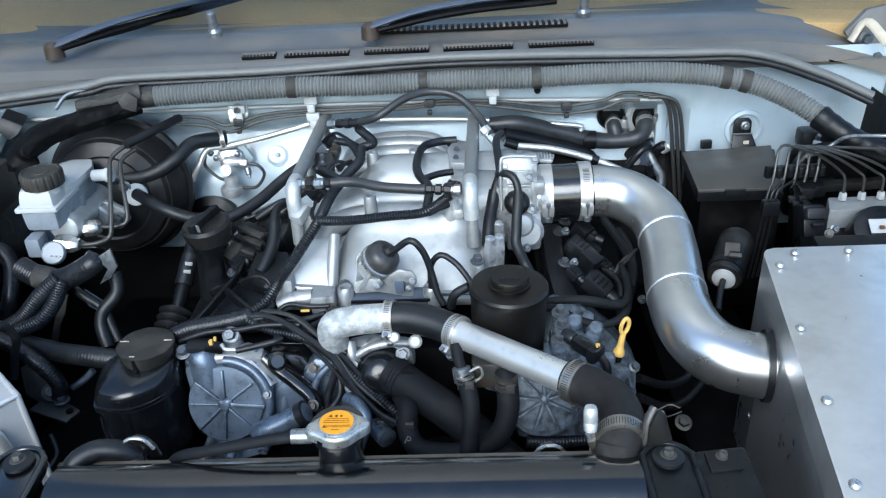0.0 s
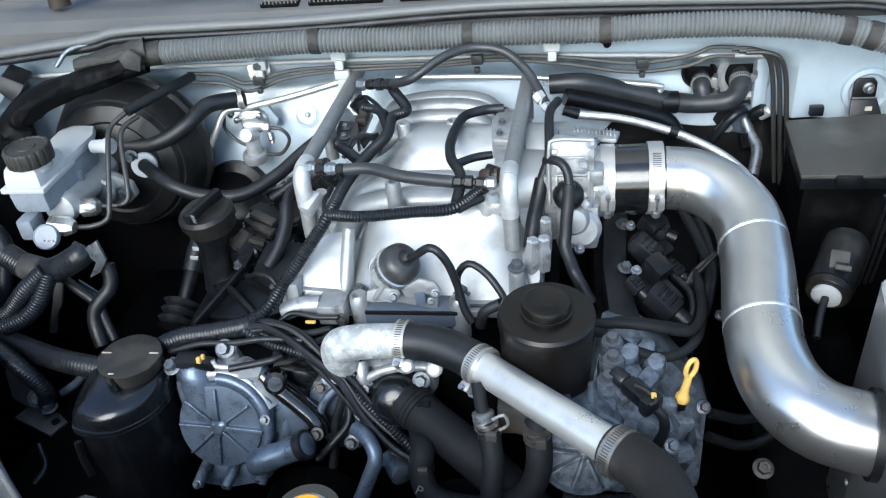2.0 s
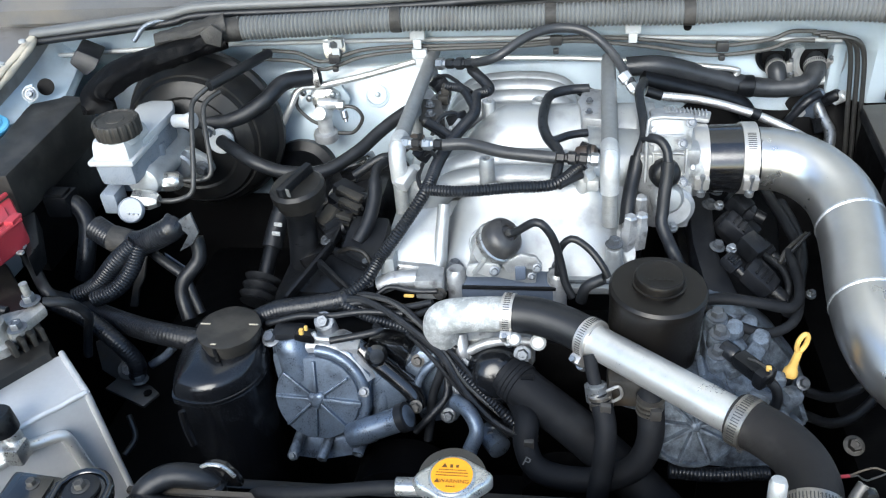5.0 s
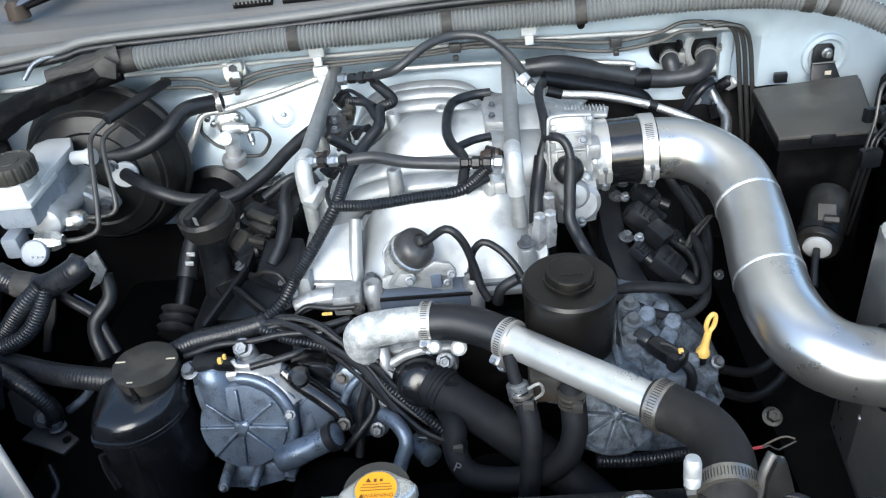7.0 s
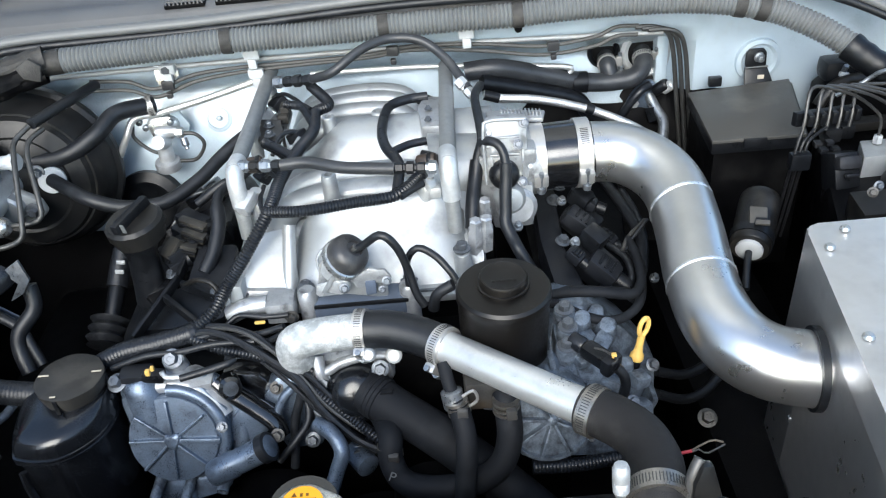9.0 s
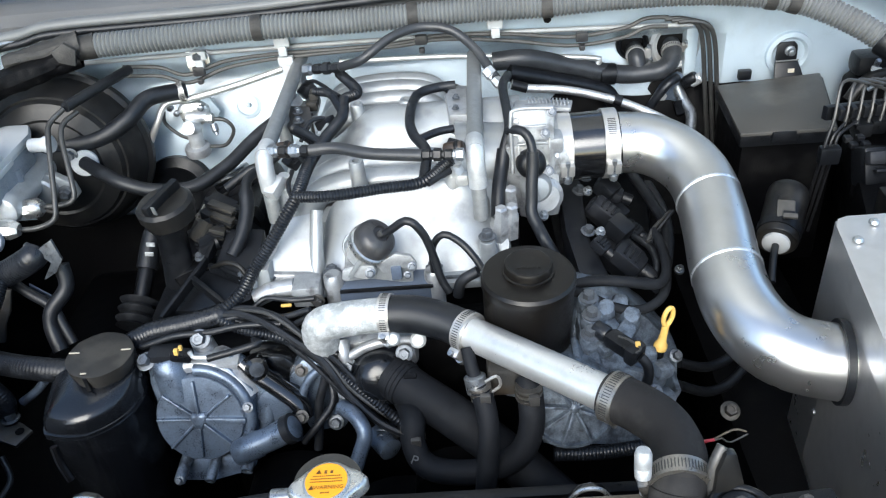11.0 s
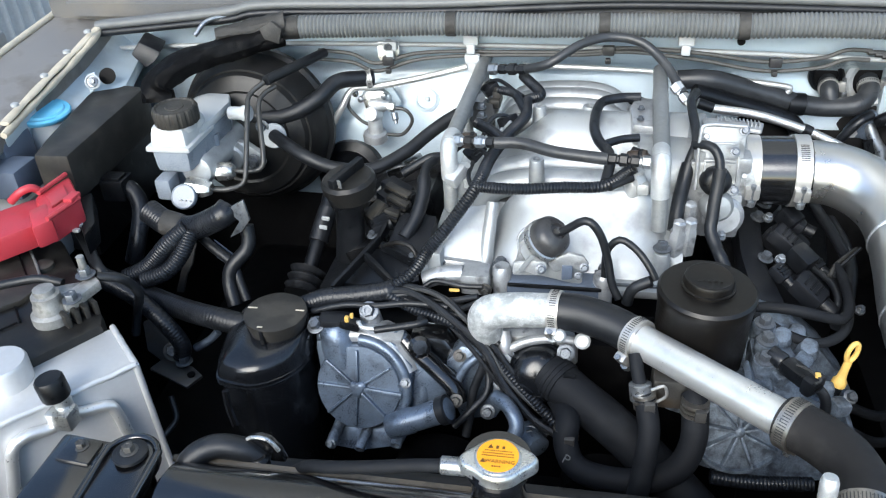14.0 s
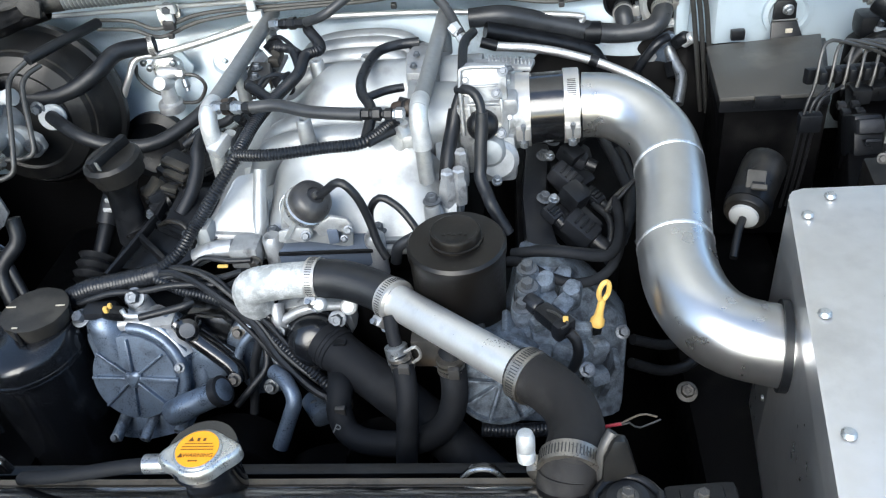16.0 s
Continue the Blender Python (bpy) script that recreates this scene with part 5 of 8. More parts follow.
fs += [tuple(range(NP)), tuple(range((NL - 1) * NP, NL * NP))[::-1]]
body = from_lists(vs, fs)
bmesh.ops.recalc_face_normals(body, faces=body.faces[:])
part("body", body, M_BOTTLE, bot)
part("side_tab", sweep([(-0.415, 0.760, 0.924), (-0.413, 0.755, 0.905), (-0.407, 0.750, 0.885)], 0.004, 8, 0.005), M_GLOSS, bot)

# ---- oil filler neck and cap ----
oil = thing("oil_filler", (-0.351, 1.000, 0.964), "black oil filler neck with a grip-bar cap", "oil filler")
OC, OB = Vector((-0.341, 1.017, 1.045)), Vector((-0.349, 1.020, 0.930))
OD = (OC - OB).normalized()
part("neck", lathe([(0.021, 0), (0.0185, 0.03), (0.0175, (OC - OB).length * 0.6), (0.024, (OC - OB).length * 0.75), (0.0265, (OC - OB).length - 0.026), (0.0265, (OC - OB).length - 0.016)], OB, OD, 36), M_BLACK, oil)
OD = Vector((-0.08, -0.12, 1)).normalized()
part("cap", lathe([(0.030, -0.024), (0.030, -0.014), (0.0335, -0.012), (0.0335, -0.002), (0.0295, 0.002), (0.004, 0.003)], OC, OD, 60, wob=lambda a: 1 + 0.012 * (math.sin(a * 16) > 0.3)), M_DUSTY, oil, "dusty black cap")
part("grip_bar", box((0, 0, 0), (0.0105, 0.058, 0.016), 0.003, axis(OC + OD * 0.006, OD, 8)), M_BLACK, oil)
part("arrow_mark", box((0, -0.0292, 0.001), (0.0055, 0.0016, 0.011), 0.0005, axis(OC + OD * 0.006, OD, 8)), M_SEAL, oil)

# ---- radiator ----
rad = thing("radiator", (-0.1, 0.58, 0.6), "black radiator top tank with a rounded edge", "radiator")
part("top_tank", sweep([(-0.378, 0.571, 0.965), (-0.36, 0.571, 0.965), (-0.2, 0.571, 0.965), (0.05, 0.571, 0.965), (0.165, 0.571, 0.965), (0.183, 0.571, 0.965)], 0.043, 40, 0.004, radius=lambda t: min(1, 0.8 + 14 * min(t, 1 - t))), M_BLACKPAINT, rad)
part("core", box((-0.1, 0.575, 0.75), (0.54, 0.04, 0.42), 0.004), M_DEEPBLACK, rad)
part("foam_edge", box((-0.0875, 0.6125, 0.9845), (0.60, 0.006, 0.005), 0.0015), M_TAN, rad, "tan foam strip behind the tank")
part("end_hose", sweep([(-0.372, 0.596, 0.975), (-0.367, 0.606, 0.992), (-0.350, 0.618, 0.998), (-0.328, 0.624, 0.992), (-0.312, 0.628, 0.975)], 0.0105, 16, 0.005), M_RUBBER, rad)
part("tank_seam", box((-0.1, 0.5305, 0.977), (0.53, 0.004, 0.004), 0.001), M_BLACKPAINT, rad)
part("filler_neck", lathe([(0.022, -0.05), (0.021, -0.012), (0.026, -0.010), (0.026, 0.0)], Vector((-0.104, 0.604, 1.036)), (0.0, -0.05, 1), 32), M_BLACKPAINT, rad)
rcap = thing("filler_cap", (-0.104, 0.600, 1.040), "nickel radiator cap with an orange warning sticker", "radiator cap")
RC = Vector((-0.103, 0.598, 1.042))
RD = Vector((0.0, -0.03, 1)).normalized()


def ears(a):
    e = math.cos(a - 0.12)
    return 1 + 0.44 * math.exp(-((1 - abs(e)) / 0.075) ** 1.0)


part("cap", lathe([(0.0195, -0.013), (0.0212, -0.011), (0.0212, -0.004), (0.0198, -0.0008), (0.0185, 0.0), (0.0165, 0.0)], RC, RD, 96, wob=ears), M_CAP, rcap)
part("dish", lathe([(0.0178, -0.002), (0.0178, 0.001), (0.0165, 0.002)], RC, RD, 48), M_CAP, rcap)
stick = part("sticker", lathe([(0.0158, 0.002), (0.0158, 0.0026)], RC, RD, 48), M_ORANGE, rcap, "orange warning sticker with small dark print")
rm = axis(RC + RD * 0.0031, RD, 0)


def lettering(name, words, size, at, parent, base, material):
    cu = bpy.data.curves.new(name, "FONT")
    cu.body, cu.size, cu.align_x, cu.align_y, cu.extrude = words, size, "CENTER", "CENTER", 0.0001
    tmp = new(name, cu)
    bpy.context.view_layer.update()
    me = bpy.data.meshes.new_from_object(tmp.evaluated_get(bpy.context.evaluated_depsgraph_get()))
    bpy.data.objects.remove(tmp)
    me.materials.clear()
    me.materials.append(material)
    return part(name, me, None, parent, m=base @ Matrix.Translation(at))


flatm = Matrix.Translation(RC + RD * 0.0028) @ Matrix.Rotation(radians(2), 4, "X")
lettering("warning_word", "WARNING", 0.0047, (0.0022, -0.0062, 0), stick, flatm, M_INK)
for k, (x, y, w, h) in enumerate(((0, 0.0122, 0.004, 0.0022), (-0.001, 0.0078, 0.003, 0.0032), (0.0035, 0.0078, 0.003, 0.0032), (0, 0.0042, 0.021, 0.0008), (0, 0.0016, 0.024, 0.0008), (0, -0.001, 0.0245, 0.0008), (0, -0.011, 0.007, 0.001))):
    n = max(1, int(w / 0.0016)) if k > 2 else 1
    for c in range(n):
        part("print_mark", box((x + w * ((c + 0.5) / n - 0.5), y, 0), (w / n * 0.72, h * (1.2 - 0.4 * ((c * 7 + k) % 3) / 2), 0.0002), 0, flatm), M_INK, stick)
for x, y in ((-0.0105, -0.0062), (-0.0062, 0.0078)):
    part("print_triangle", from_lists([flatm @ Vector((x + dx, y + dy, 0.0002)) for dx, dy in ((-0.0022, -0.0018), (0.0022, -0.0018), (0, 0.0022))], [(0, 1, 2)]), M_INK, stick)

# ---- hoses, looms and lines ----
G = "black hoses round the engine"
hose("fuel_hose", [(-0.159, 1.014, 1.100), (-0.128, 1.011, 1.102), (-0.089, 0.996, 1.100), (-0.032, 0.983, 1.100)], 0.0068, M_GREYHOSE, "black rubber fuel hose between the rails", group=G)
hose("crossover_hose", [(-0.147, 1.247, 1.100), (-0.115, 1.229, 1.115), (-0.076, 1.246, 1.135), (-0.039, 1.263, 1.140), (0.002, 1.260, 1.135), (0.034, 1.239, 1.115), (0.059, 1.194, 1.090)], 0.0062, M_GREYHOSE, "black rubber fuel crossover hose arching behind the manifold", group=G)
hose("manifold_loom", [(-0.260, 0.897, 0.975), (-0.241, 0.912, 0.985), (-0.227, 0.937, 1.000), (-0.202, 0.952, 1.030), (-0.177, 0.983, 1.060), (-0.168, 1.034, 1.070), (-0.153, 1.093, 1.075), (-0.137, 1.135, 1.080), (-0.139, 1.185, 1.080), (-0.124, 1.209, 1.080), (-0.154, 1.274, 1.080)], 0.0075, M_LOOM, "black corrugated wiring loom over the manifold", "wiring loom", rib=0.0036, amp=0.0011)
hose("branch_loom", [(-0.176, 0.979, 1.062), (-0.135, 0.969, 1.066), (-0.080, 0.974, 1.068), (-0.035, 0.978, 1.070), (-0.010, 1.004, 1.075), (-0.002, 1.006, 1.080)], 0.0068, M_LOOM, "black corrugated wiring loom over the manifold", "wiring loom", rib=0.0036, amp=0.0011)
hose("injector_loom", [(-0.033, 0.988, 1.070), (-0.030, 1.021, 1.085), (-0.045, 1.055, 1.090), (-0.050, 1.100, 1.090), (-0.044, 1.170, 1.085), (-0.021, 1.189, 1.085), (0.006, 1.193, 1.085)], 0.0062, M_LOOM, "black taped wiring loom beside the fuel rail", "wiring loom")
hose("injector_branch", [(-0.038, 1.040, 1.090), (-0.018, 1.055, 1.090), (0.002, 1.061, 1.090)], 0.0048, M_LOOM, "black taped wiring loom beside the fuel rail", "wiring loom")
hose("injector_branch", [(-0.139, 1.151, 1.080), (-0.157, 1.194, 1.085), (-0.177, 1.207, 1.085)], 0.0055, M_LOOM, "black taped wiring loom beside the fuel rail", "wiring loom")
hose("injector_branch", [(-0.158, 1.079, 1.075), (-0.176, 1.094, 1.080), (-0.191, 1.107, 1.080)], 0.0055, M_LOOM, "black taped wiring loom beside the fuel rail", "wiring loom")


def plug(p, q, label, size=0.016, material=None):
    p, q = Vector(p), Vector(q)
    t = thing("injector_plug", p, label, "connector", "injector plugs")
    m = axis(p.lerp(q, 0.5), q - p)
    part("shell", box((0, 0, 0), (size, size, (q - p).length), 0.003, m), material or M_BLACK, t)
    part("latch", box((0, size * 0.55, 0), (size * 0.5, size * 0.25, (q - p).length * 0.7), 0.001, m), material or M_BLACK, t)
    return t


for a, b in (((-0.212, 1.004, 1.050), (-0.201, 1.027, 1.060)), ((0.004, 1.011, 1.055), (-0.004, 1.018, 1.070)), ((-0.222, 1.215, 1.060), (-0.207, 1.230, 1.070)), ((-0.161, 1.116, 1.060), (-0.148, 1.120, 1.075)), ((0.010, 1.208, 1.070), (-0.003, 1.197, 1.080))):
    plug(a, b, "grey injector plug between rail and manifold", 0.015, M_ELBOW if a[0] < -0.1 or a[1] < 1.1 else M_BLACK)
hose("vacuum_hose", [AC + AD * 0.018, AC + AD * 0.027 + Vector((0.006, 0, 0.0)), (-0.051, 0.912, 1.064), (-0.036, 0.910, 1.049), (-0.027, 0.910, 1.019), (-0.021, 0.905, 0.992), (-0.013, 0.900, 0.976)], 0.0045, M_RUBBER, "thin black vacuum hose from the actuator", group=G)
hose("vacuum_hose", [(-0.029, 0.925, 0.987), (-0.028, 0.925, 1.019), (-0.015, 0.925, 1.035), (0.003, 0.920, 1.026), (0.017, 0.910, 1.012), (0.024, 0.905, 1.000)], 0.004, M_RUBBER, "thin black vacuum hose bent in a hook", group=G)
hose("vacuum_hose", [(-0.004, 0.900, 0.971), (0.001, 0.900, 0.990), (0.019, 0.900, 1.002)], 0.006, M_RUBBER, "thin black vacuum hose behind the canister", group=G)
hose("breather_hose", [(0.074, 1.190, 1.095), (0.065, 1.150, 1.098), (0.066, 1.085, 1.093), (0.066, 1.060, 1.085), (0.059, 1.045, 1.070), (0.055, 1.032, 1.052)], 0.0056, M_RUBBER, "black rubber breather hose beside the throttle body", group=G)
hose("breather_sleeve", [(0.0585, 1.043, 1.068), (0.054, 1.030, 1.050), (0.049, 1.010, 1.032), (0.046, 0.990, 1.010)], 0.0082, M_RUBBER, "shiny black sleeve on the breather hose", group=G, seg=18)
hose("breather_hose", [(0.063, 1.040, 1.093), (0.073, 1.031, 1.098), (0.081, 1.025, 1.097), (0.087, 1.019, 1.089), (0.089, 1.012, 1.076)], 0.0052, M_RUBBER, "black rubber breather hose bent over from a tee", group=G)
hose("breather_hose", [(0.089, 1.013, 1.079), (0.088, 1.007, 1.061), (0.086, 1.000, 1.044), (0.085, 0.993, 1.026), (0.084, 0.986, 1.015), (0.091, 0.972, 1.002), (0.096, 0.960, 0.995), (0.112, 0.950, 0.965)], 0.0070, M_RUBBER, "black rubber breather hose bent down past the throttle body", group=G, seg=18)
part("boot", lathe([(0.0175, -0.004), (0.017, 0.004), (0.0135, 0.010), (0.009, 0.012), (0.002, 0.012)], (0.088, 1.026, 1.056), (0.05, -0.95, 0.25), 28), M_BLACK, tb, "black rubber boot")
for q in ((0.049, 0.979, 1.015), (0.062, 1.012, 1.020), (0.061, 0.983, 1.015)):
    solo("plated_union", lathe([(0.0095, -0.03), (0.0095, 0.0), (0.0075, 0.003), (0.0075, 0.014), (0.005, 0.016)], q, (0.05, -0.1, 1), 6), M_BODYCAST, "plated hose union on the manifold side", "hose fitting", "plated unions")
hose("heater_hose", [(0.060, 1.320, 1.060), (0.108, 1.320, 1.061), (0.167, 1.330, 1.042), (0.243, 1.335, 1.020), (0.293, 1.335, 1.019), (0.314, 1.338, 1.025), (0.3250, 1.352, 1.038), (0.3255, 1.375, 1.046), (0.3255, 1.400, 1.048)], 0.0138, M_GREYHOSE, "thick black heater hose into the bulkhead", group=G, step=0.005, seg=18)
hose("heater_hose", [(0.273, 1.385, 1.041), (0.271, 1.350, 1.041), (0.275, 1.340, 1.020)], 0.0125, M_GREYHOSE, "thick black heater hose into the bulkhead", group=G, seg=18)
hose("pipe_run", [(0.082, 1.300, 1.050), (0.132, 1.310, 1.033), (0.216, 1.320, 1.004), (0.238, 1.320, 0.980)], 0.012, M_BLACK, "black insulated pipe below the heater hose", group=G)
br2 = thing("braided_hose", (0.152, 1.220, 1.054), "braided stainless steel hose with black end", "hose")
part("braid", sweep([(0.099, 1.220, 1.061), (0.152, 1.220, 1.054), (0.201, 1.220, 1.040), (0.243, 1.215, 1.025), (0.283, 1.200, 1.008), (0.310, 1.180, 0.991)], 0.0058, 14, 0.004), M_BRAID, br2)
part("black_end", sweep([(0.080, 1.220, 1.068), (0.100, 1.220, 1.061)], 0.0068, 14, 0.004), M_BLACK, br2)
part("sleeve", sweep([(0.216, 1.219, 1.036), (0.226, 1.218, 1.032)], 0.0075, 14, 0.004), M_BLACK, br2)
for c, r in ((on_bulkhead((0.269, 1.360, 1.051), 0.004), 0.024), (on_bulkhead((0.331, 1.360, 1.046), 0.006), 0.038)):
    g = thing("grommet", c, "round bulkhead pass-through collar round a hose", "grommet", "bulkhead collars")
    part("ring", lathe([(r, -0.01), (r, 0.004), (r * 0.86, 0.008), (r * 0.70, 0.004), (r * 0.68, -0.004)], c, (0, -1, 0.1), 36), M_DULLPAINT if r > 0.03 else M_BLACK, g)
    part("hole", lathe([(r * 0.7, 0.0), (r * 0.5, 0.001), (0.001, 0.001)], c, (0, -1, 0.1), 28), M_DEEPBLACK, g, "dark opening")
for c, d, r in (((0.271, 1.352, 1.0405), (0.05, 1, 0.05), 0.0128), ((0.3252, 1.358, 1.0405), (0.02, 0.8, 0.35), 0.0141)):
    hc = thing("hose_clip", c, "small steel clip on a heater hose end", "hose clamp", "heater hose clips")
    clamp(hc, c, d, r, 0.007, (1, -0.5, 0.1), M_BAND)
RC0 = Vector((0.326, 1.350, 0.964))
rim = [RC0 + Vector((0.05 * math.cos(a), -0.004 + 0.012 * math.sin(a), 0.045 * math.sin(a) + 0.014 * math.cos(a))) for a in (k * math.pi / 10 for k in range(20))]
solo("recess_shade_plate", slab(rim, 0.01, 0.002, (0, 1, 0)), M_DEEPBLACK, "black plate for the shadow in the recess behind the pipes", "bulkhead opening", kind="structure")
valve = thing("expansion_block", (0.336, 1.360, 0.968), "alloy air-conditioning block with pipes at the bulkhead", "pipe block")
VC = Vector((0.321, 1.340, 0.976))
part("plate", slab([VC + Vector((0.02 * math.cos(a) + 0.014 * math.sin(a), 0, 0.034 * math.sin(a))) for a in (k * math.pi / 8 for k in range(16))], 0.014, 0.004, (0, 1, 0)), M_DULL, valve)
part("plate_bolt_hole", lathe([(0.0075, 0), (0.0075, 0.002), (0.005, 0.002)], (0.310, 1.334, 0.980), FRONT, 6), M_ELBOW, valve)
part("pipe_loop", sweep([(0.284, 1.330, 0.944), (0.294, 1.325, 0.973), (0.315, 1.325, 1.002), (0.331, 1.335, 1.007)], 0.0065, 14, 0.005), M_LOOM, valve)
part("pipe", sweep([(0.332, 1.350, 0.991), (0.341, 1.330, 0.972), (0.349, 1.310, 0.958), (0.341, 1.280, 0.932)], 0.008, 14), M_ZINC, valve)
part("pipe_nut", lathe([(0.013, 0), (0.013, 0.02), (0.01, 0.022)], (0.339, 1.335, 0.970), (0.2, -0.5, -0.8), 6), M_BLACK, valve)
part("cap", lathe([(0.009, 0), (0.009, 0.02), (0.007, 0.023)], (0.342, 1.340, 0.995), (0.6, -0.4, 0.6), 16), M_BLACK, valve)
part("service_cap", lathe([(0.008, 0), (0.008, 0.016), (0.006, 0.018)], (0.353, 1.335, 0.998), (0.6, -0.4, 0.6), 16), M_ELBOW, valve)
bolt(valve, (0.318, 1.350, 0.972), FRONT, 0.009)

# coolant and oil hoses low at the front
bypass = thing("bypass_hose", (-0.024, 0.750, 0.864), "black rubber bypass hose bent in a U", "hose", G)
part("tube", sweep([(-0.075, 0.850, 0.878), (-0.065, 0.820, 0.889), (-0.058, 0.790, 0.898), (-0.059, 0.775, 0.883), (-0.049, 0.760, 0.867), (-0.024, 0.750, 0.864), (0.016, 0.745, 0.870), (0.048, 0.745, 0.891), (0.061, 0.755, 0.919), (0.061, 0.770, 0.950), (0.060, 0.780, 0.957)], 0.0128, 18, 0.005), M_SHADEHOSE, bypass)
hose("oil_cooler_hose", [(0.003, 0.800, 0.985), (0.007, 0.785, 0.970), (0.014, 0.770, 0.954), (0.019, 0.750, 0.936), (0.017, 0.735, 0.905), (0.009, 0.720, 0.839)], 0.0105, M_SHADEHOSE, "black rubber oil hose dropping past the coolant pipe", group=G, seg=18, radius=lambda t: 0.62 if t < 0.24 else 1.0)
for p, d, r in (((-0.059, 0.782, 0.888), (0, -0.2, -1), 0.0115), ((0.060, 0.768, 0.953), (0, 0.1, 1), 0.0115), ((0.014, 0.770, 0.954), (0.2, -0.3, -1), 0.0098)):
    t = thing("spring_clip", p, "grey spring hose clip", "hose clip", "spring clips")
    for k in (-1, 0, 1):
        part("ring", lathe([(r, -0.0016), (r + 0.0016, -0.0016), (r + 0.0016, 0.0016), (r, 0.0016)], Vector(p) + Vector(d).normalized() * 0.0055 * k, d, 28), M_DARKBAND, t)
    part("tab", box(Vector(p) + Vector((0.004, -r - 0.003, 0.002)), (0.01, 0.006, 0.012), 0.001), M_STEEL, t)
hose("water_pipe", [(-0.137, 0.825, 0.889), (-0.121, 0.810, 0.890), (-0.111, 0.795, 0.878), (-0.118, 0.785, 0.859), (-0.130, 0.770, 0.833)], 0.0082, M_DULL, "grey bare metal water pipe bend", "water pipe", seg=18, step=0.004)
wp = thing("pipe_flange", (-0.139, 0.830, 0.880), "cast flange of the water pipe with two bolts", "flange")
part("plate", slab([(-0.149, 0.845, 0.893), (-0.130, 0.845, 0.896), (-0.123, 0.838, 0.877), (-0.140, 0.830, 0.847), (-0.153, 0.835, 0.856)], 0.012, 0.005, (0, 1, 0)), M_DULL, wp)
for q in ((-0.133, 0.840, 0.894), (-0.147, 0.830, 0.861), (-0.099, 0.820, 0.845)):
    bolt(wp, q, (0, -0.8, 0.5), 0.0085)
part("stub", lathe([(0.013, 0), (0.013, 0.03), (0.009, 0.032)], (-0.106, 0.830, 0.839), (0.5, -0.7, 0), 20), M_DULL, wp)
# front accessories low down, their colour near-black for the shade there
pulley = thing("crank_pulley", (-0.08, 0.80, 0.70), "dark pulley and belt low in front of the engine", "pulley")
part("wheel", lathe([(0.085, 0), (0.085, 0.03), (0.07, 0.032), (0.03, 0.02)], (-0.08, 0.815, 0.70), FRONT, 40), M_DEEPBLACK, pulley)
part("idler", lathe([(0.045, 0), (0.045, 0.03), (0.03, 0.032)], (-0.02, 0.80, 0.80), FRONT, 32), M_DEEPBLACK, pulley)
part("alternator_case", lathe([(0.06, 0), (0.062, 0.05), (0.04, 0.06)], (-0.2, 0.83, 0.76), FRONT, 32), M_DEEPBLACK, pulley)
shroud = solo("fan_shroud", slab([(-0.38, 0.655, 0.94), (0.17, 0.655, 0.94), (0.17, 0.665, 0.6), (-0.38, 0.665, 0.6)], 0.012, 0.004, (0, 1, 0)), M_BLACK, "black plastic fan shroud behind the radiator", "fan shroud")
hose("overflow_hose", [(-0.133, 0.596, 1.030), (-0.162, 0.595, 1.028), (-0.198, 0.594, 1.022), (-0.232, 0.598, 1.012), (-0.262, 0.610, 0.996), (-0.280, 0.622, 0.975)], 0.0054, M_SHADEHOSE, "dull black overflow hose from the radiator cap", group=G)

solo("hose_ferrule", lathe([(0.006, -0.010), (0.0072, -0.009), (0.0072, 0.009), (0.006, 0.010)], (-0.137, 0.596, 1.030), (1, 0.02, 0), 20), M_ZINC, "plated ferrule on the overflow hose end", "hose fitting")

# wiring across the timing cover
hose("engine_loom", [(-0.371, 0.880, 0.948), (-0.341, 0.885, 0.960), (-0.304, 0.890, 0.964), (-0.270, 0.895, 0.969), (-0.262, 0.900, 0.970)], 0.0115, M_LOOM, "thick black taped wiring loom across the engine front", "wiring loom", rib=0.0036, amp=0.0004, seg=18)
hose("engine_loom", [(-0.268, 0.890, 0.969), (-0.235, 0.880, 0.958), (-0.191, 0.868, 0.952), (-0.161, 0.855, 0.939), (-0.127, 0.840, 0.912), (-0.096, 0.825, 0.888), (-0.070, 0.810, 0.871)], 0.0065, M_LOOM, "thin black corrugated loom crossing the timing cover", "wiring loom", rib=0.004, amp=0.001)
for k, pts in enumerate((
    [(-0.269, 0.895, 0.971), (-0.235, 0.890, 0.967), (-0.197, 0.885, 0.969), (-0.162, 0.880, 0.981)],
    [(-0.268, 0.892, 0.971), (-0.229, 0.885, 0.961), (-0.191, 0.880, 0.960), (-0.161, 0.875, 0.977)],
    [(-0.265, 0.888, 0.967), (-0.233, 0.888, 0.972), (-0.210, 0.880, 0.961), (-0.160, 0.868, 0.954), (-0.137, 0.855, 0.937)],
    [(-0.351, 0.870, 0.952), (-0.312, 0.872, 0.963), (-0.275, 0.872, 0.965), (-0.238, 0.875, 0.969), (-0.195, 0.875, 0.968)],
    [(-0.272, 0.845, 0.952), (-0.242, 0.850, 0.956), (-0.218, 0.855, 0.960), (-0.225, 0.865, 0.957)],
    [(-0.148, 0.850, 0.904), (-0.148, 0.835, 0.886), (-0.162, 0.820, 0.873), (-0.182, 0.810, 0.854)],
    [(-0.117, 0.840, 0.896), (-0.107, 0.830, 0.871), (-0.090, 0.825, 0.857), (-0.079, 0.820, 0.870)],
)):
    hose("wire", pts, 0.0035 if k < 4 else 0.004, M_RUBBER, "thin black taped wire across the engine front", "wire", group="thin wires")
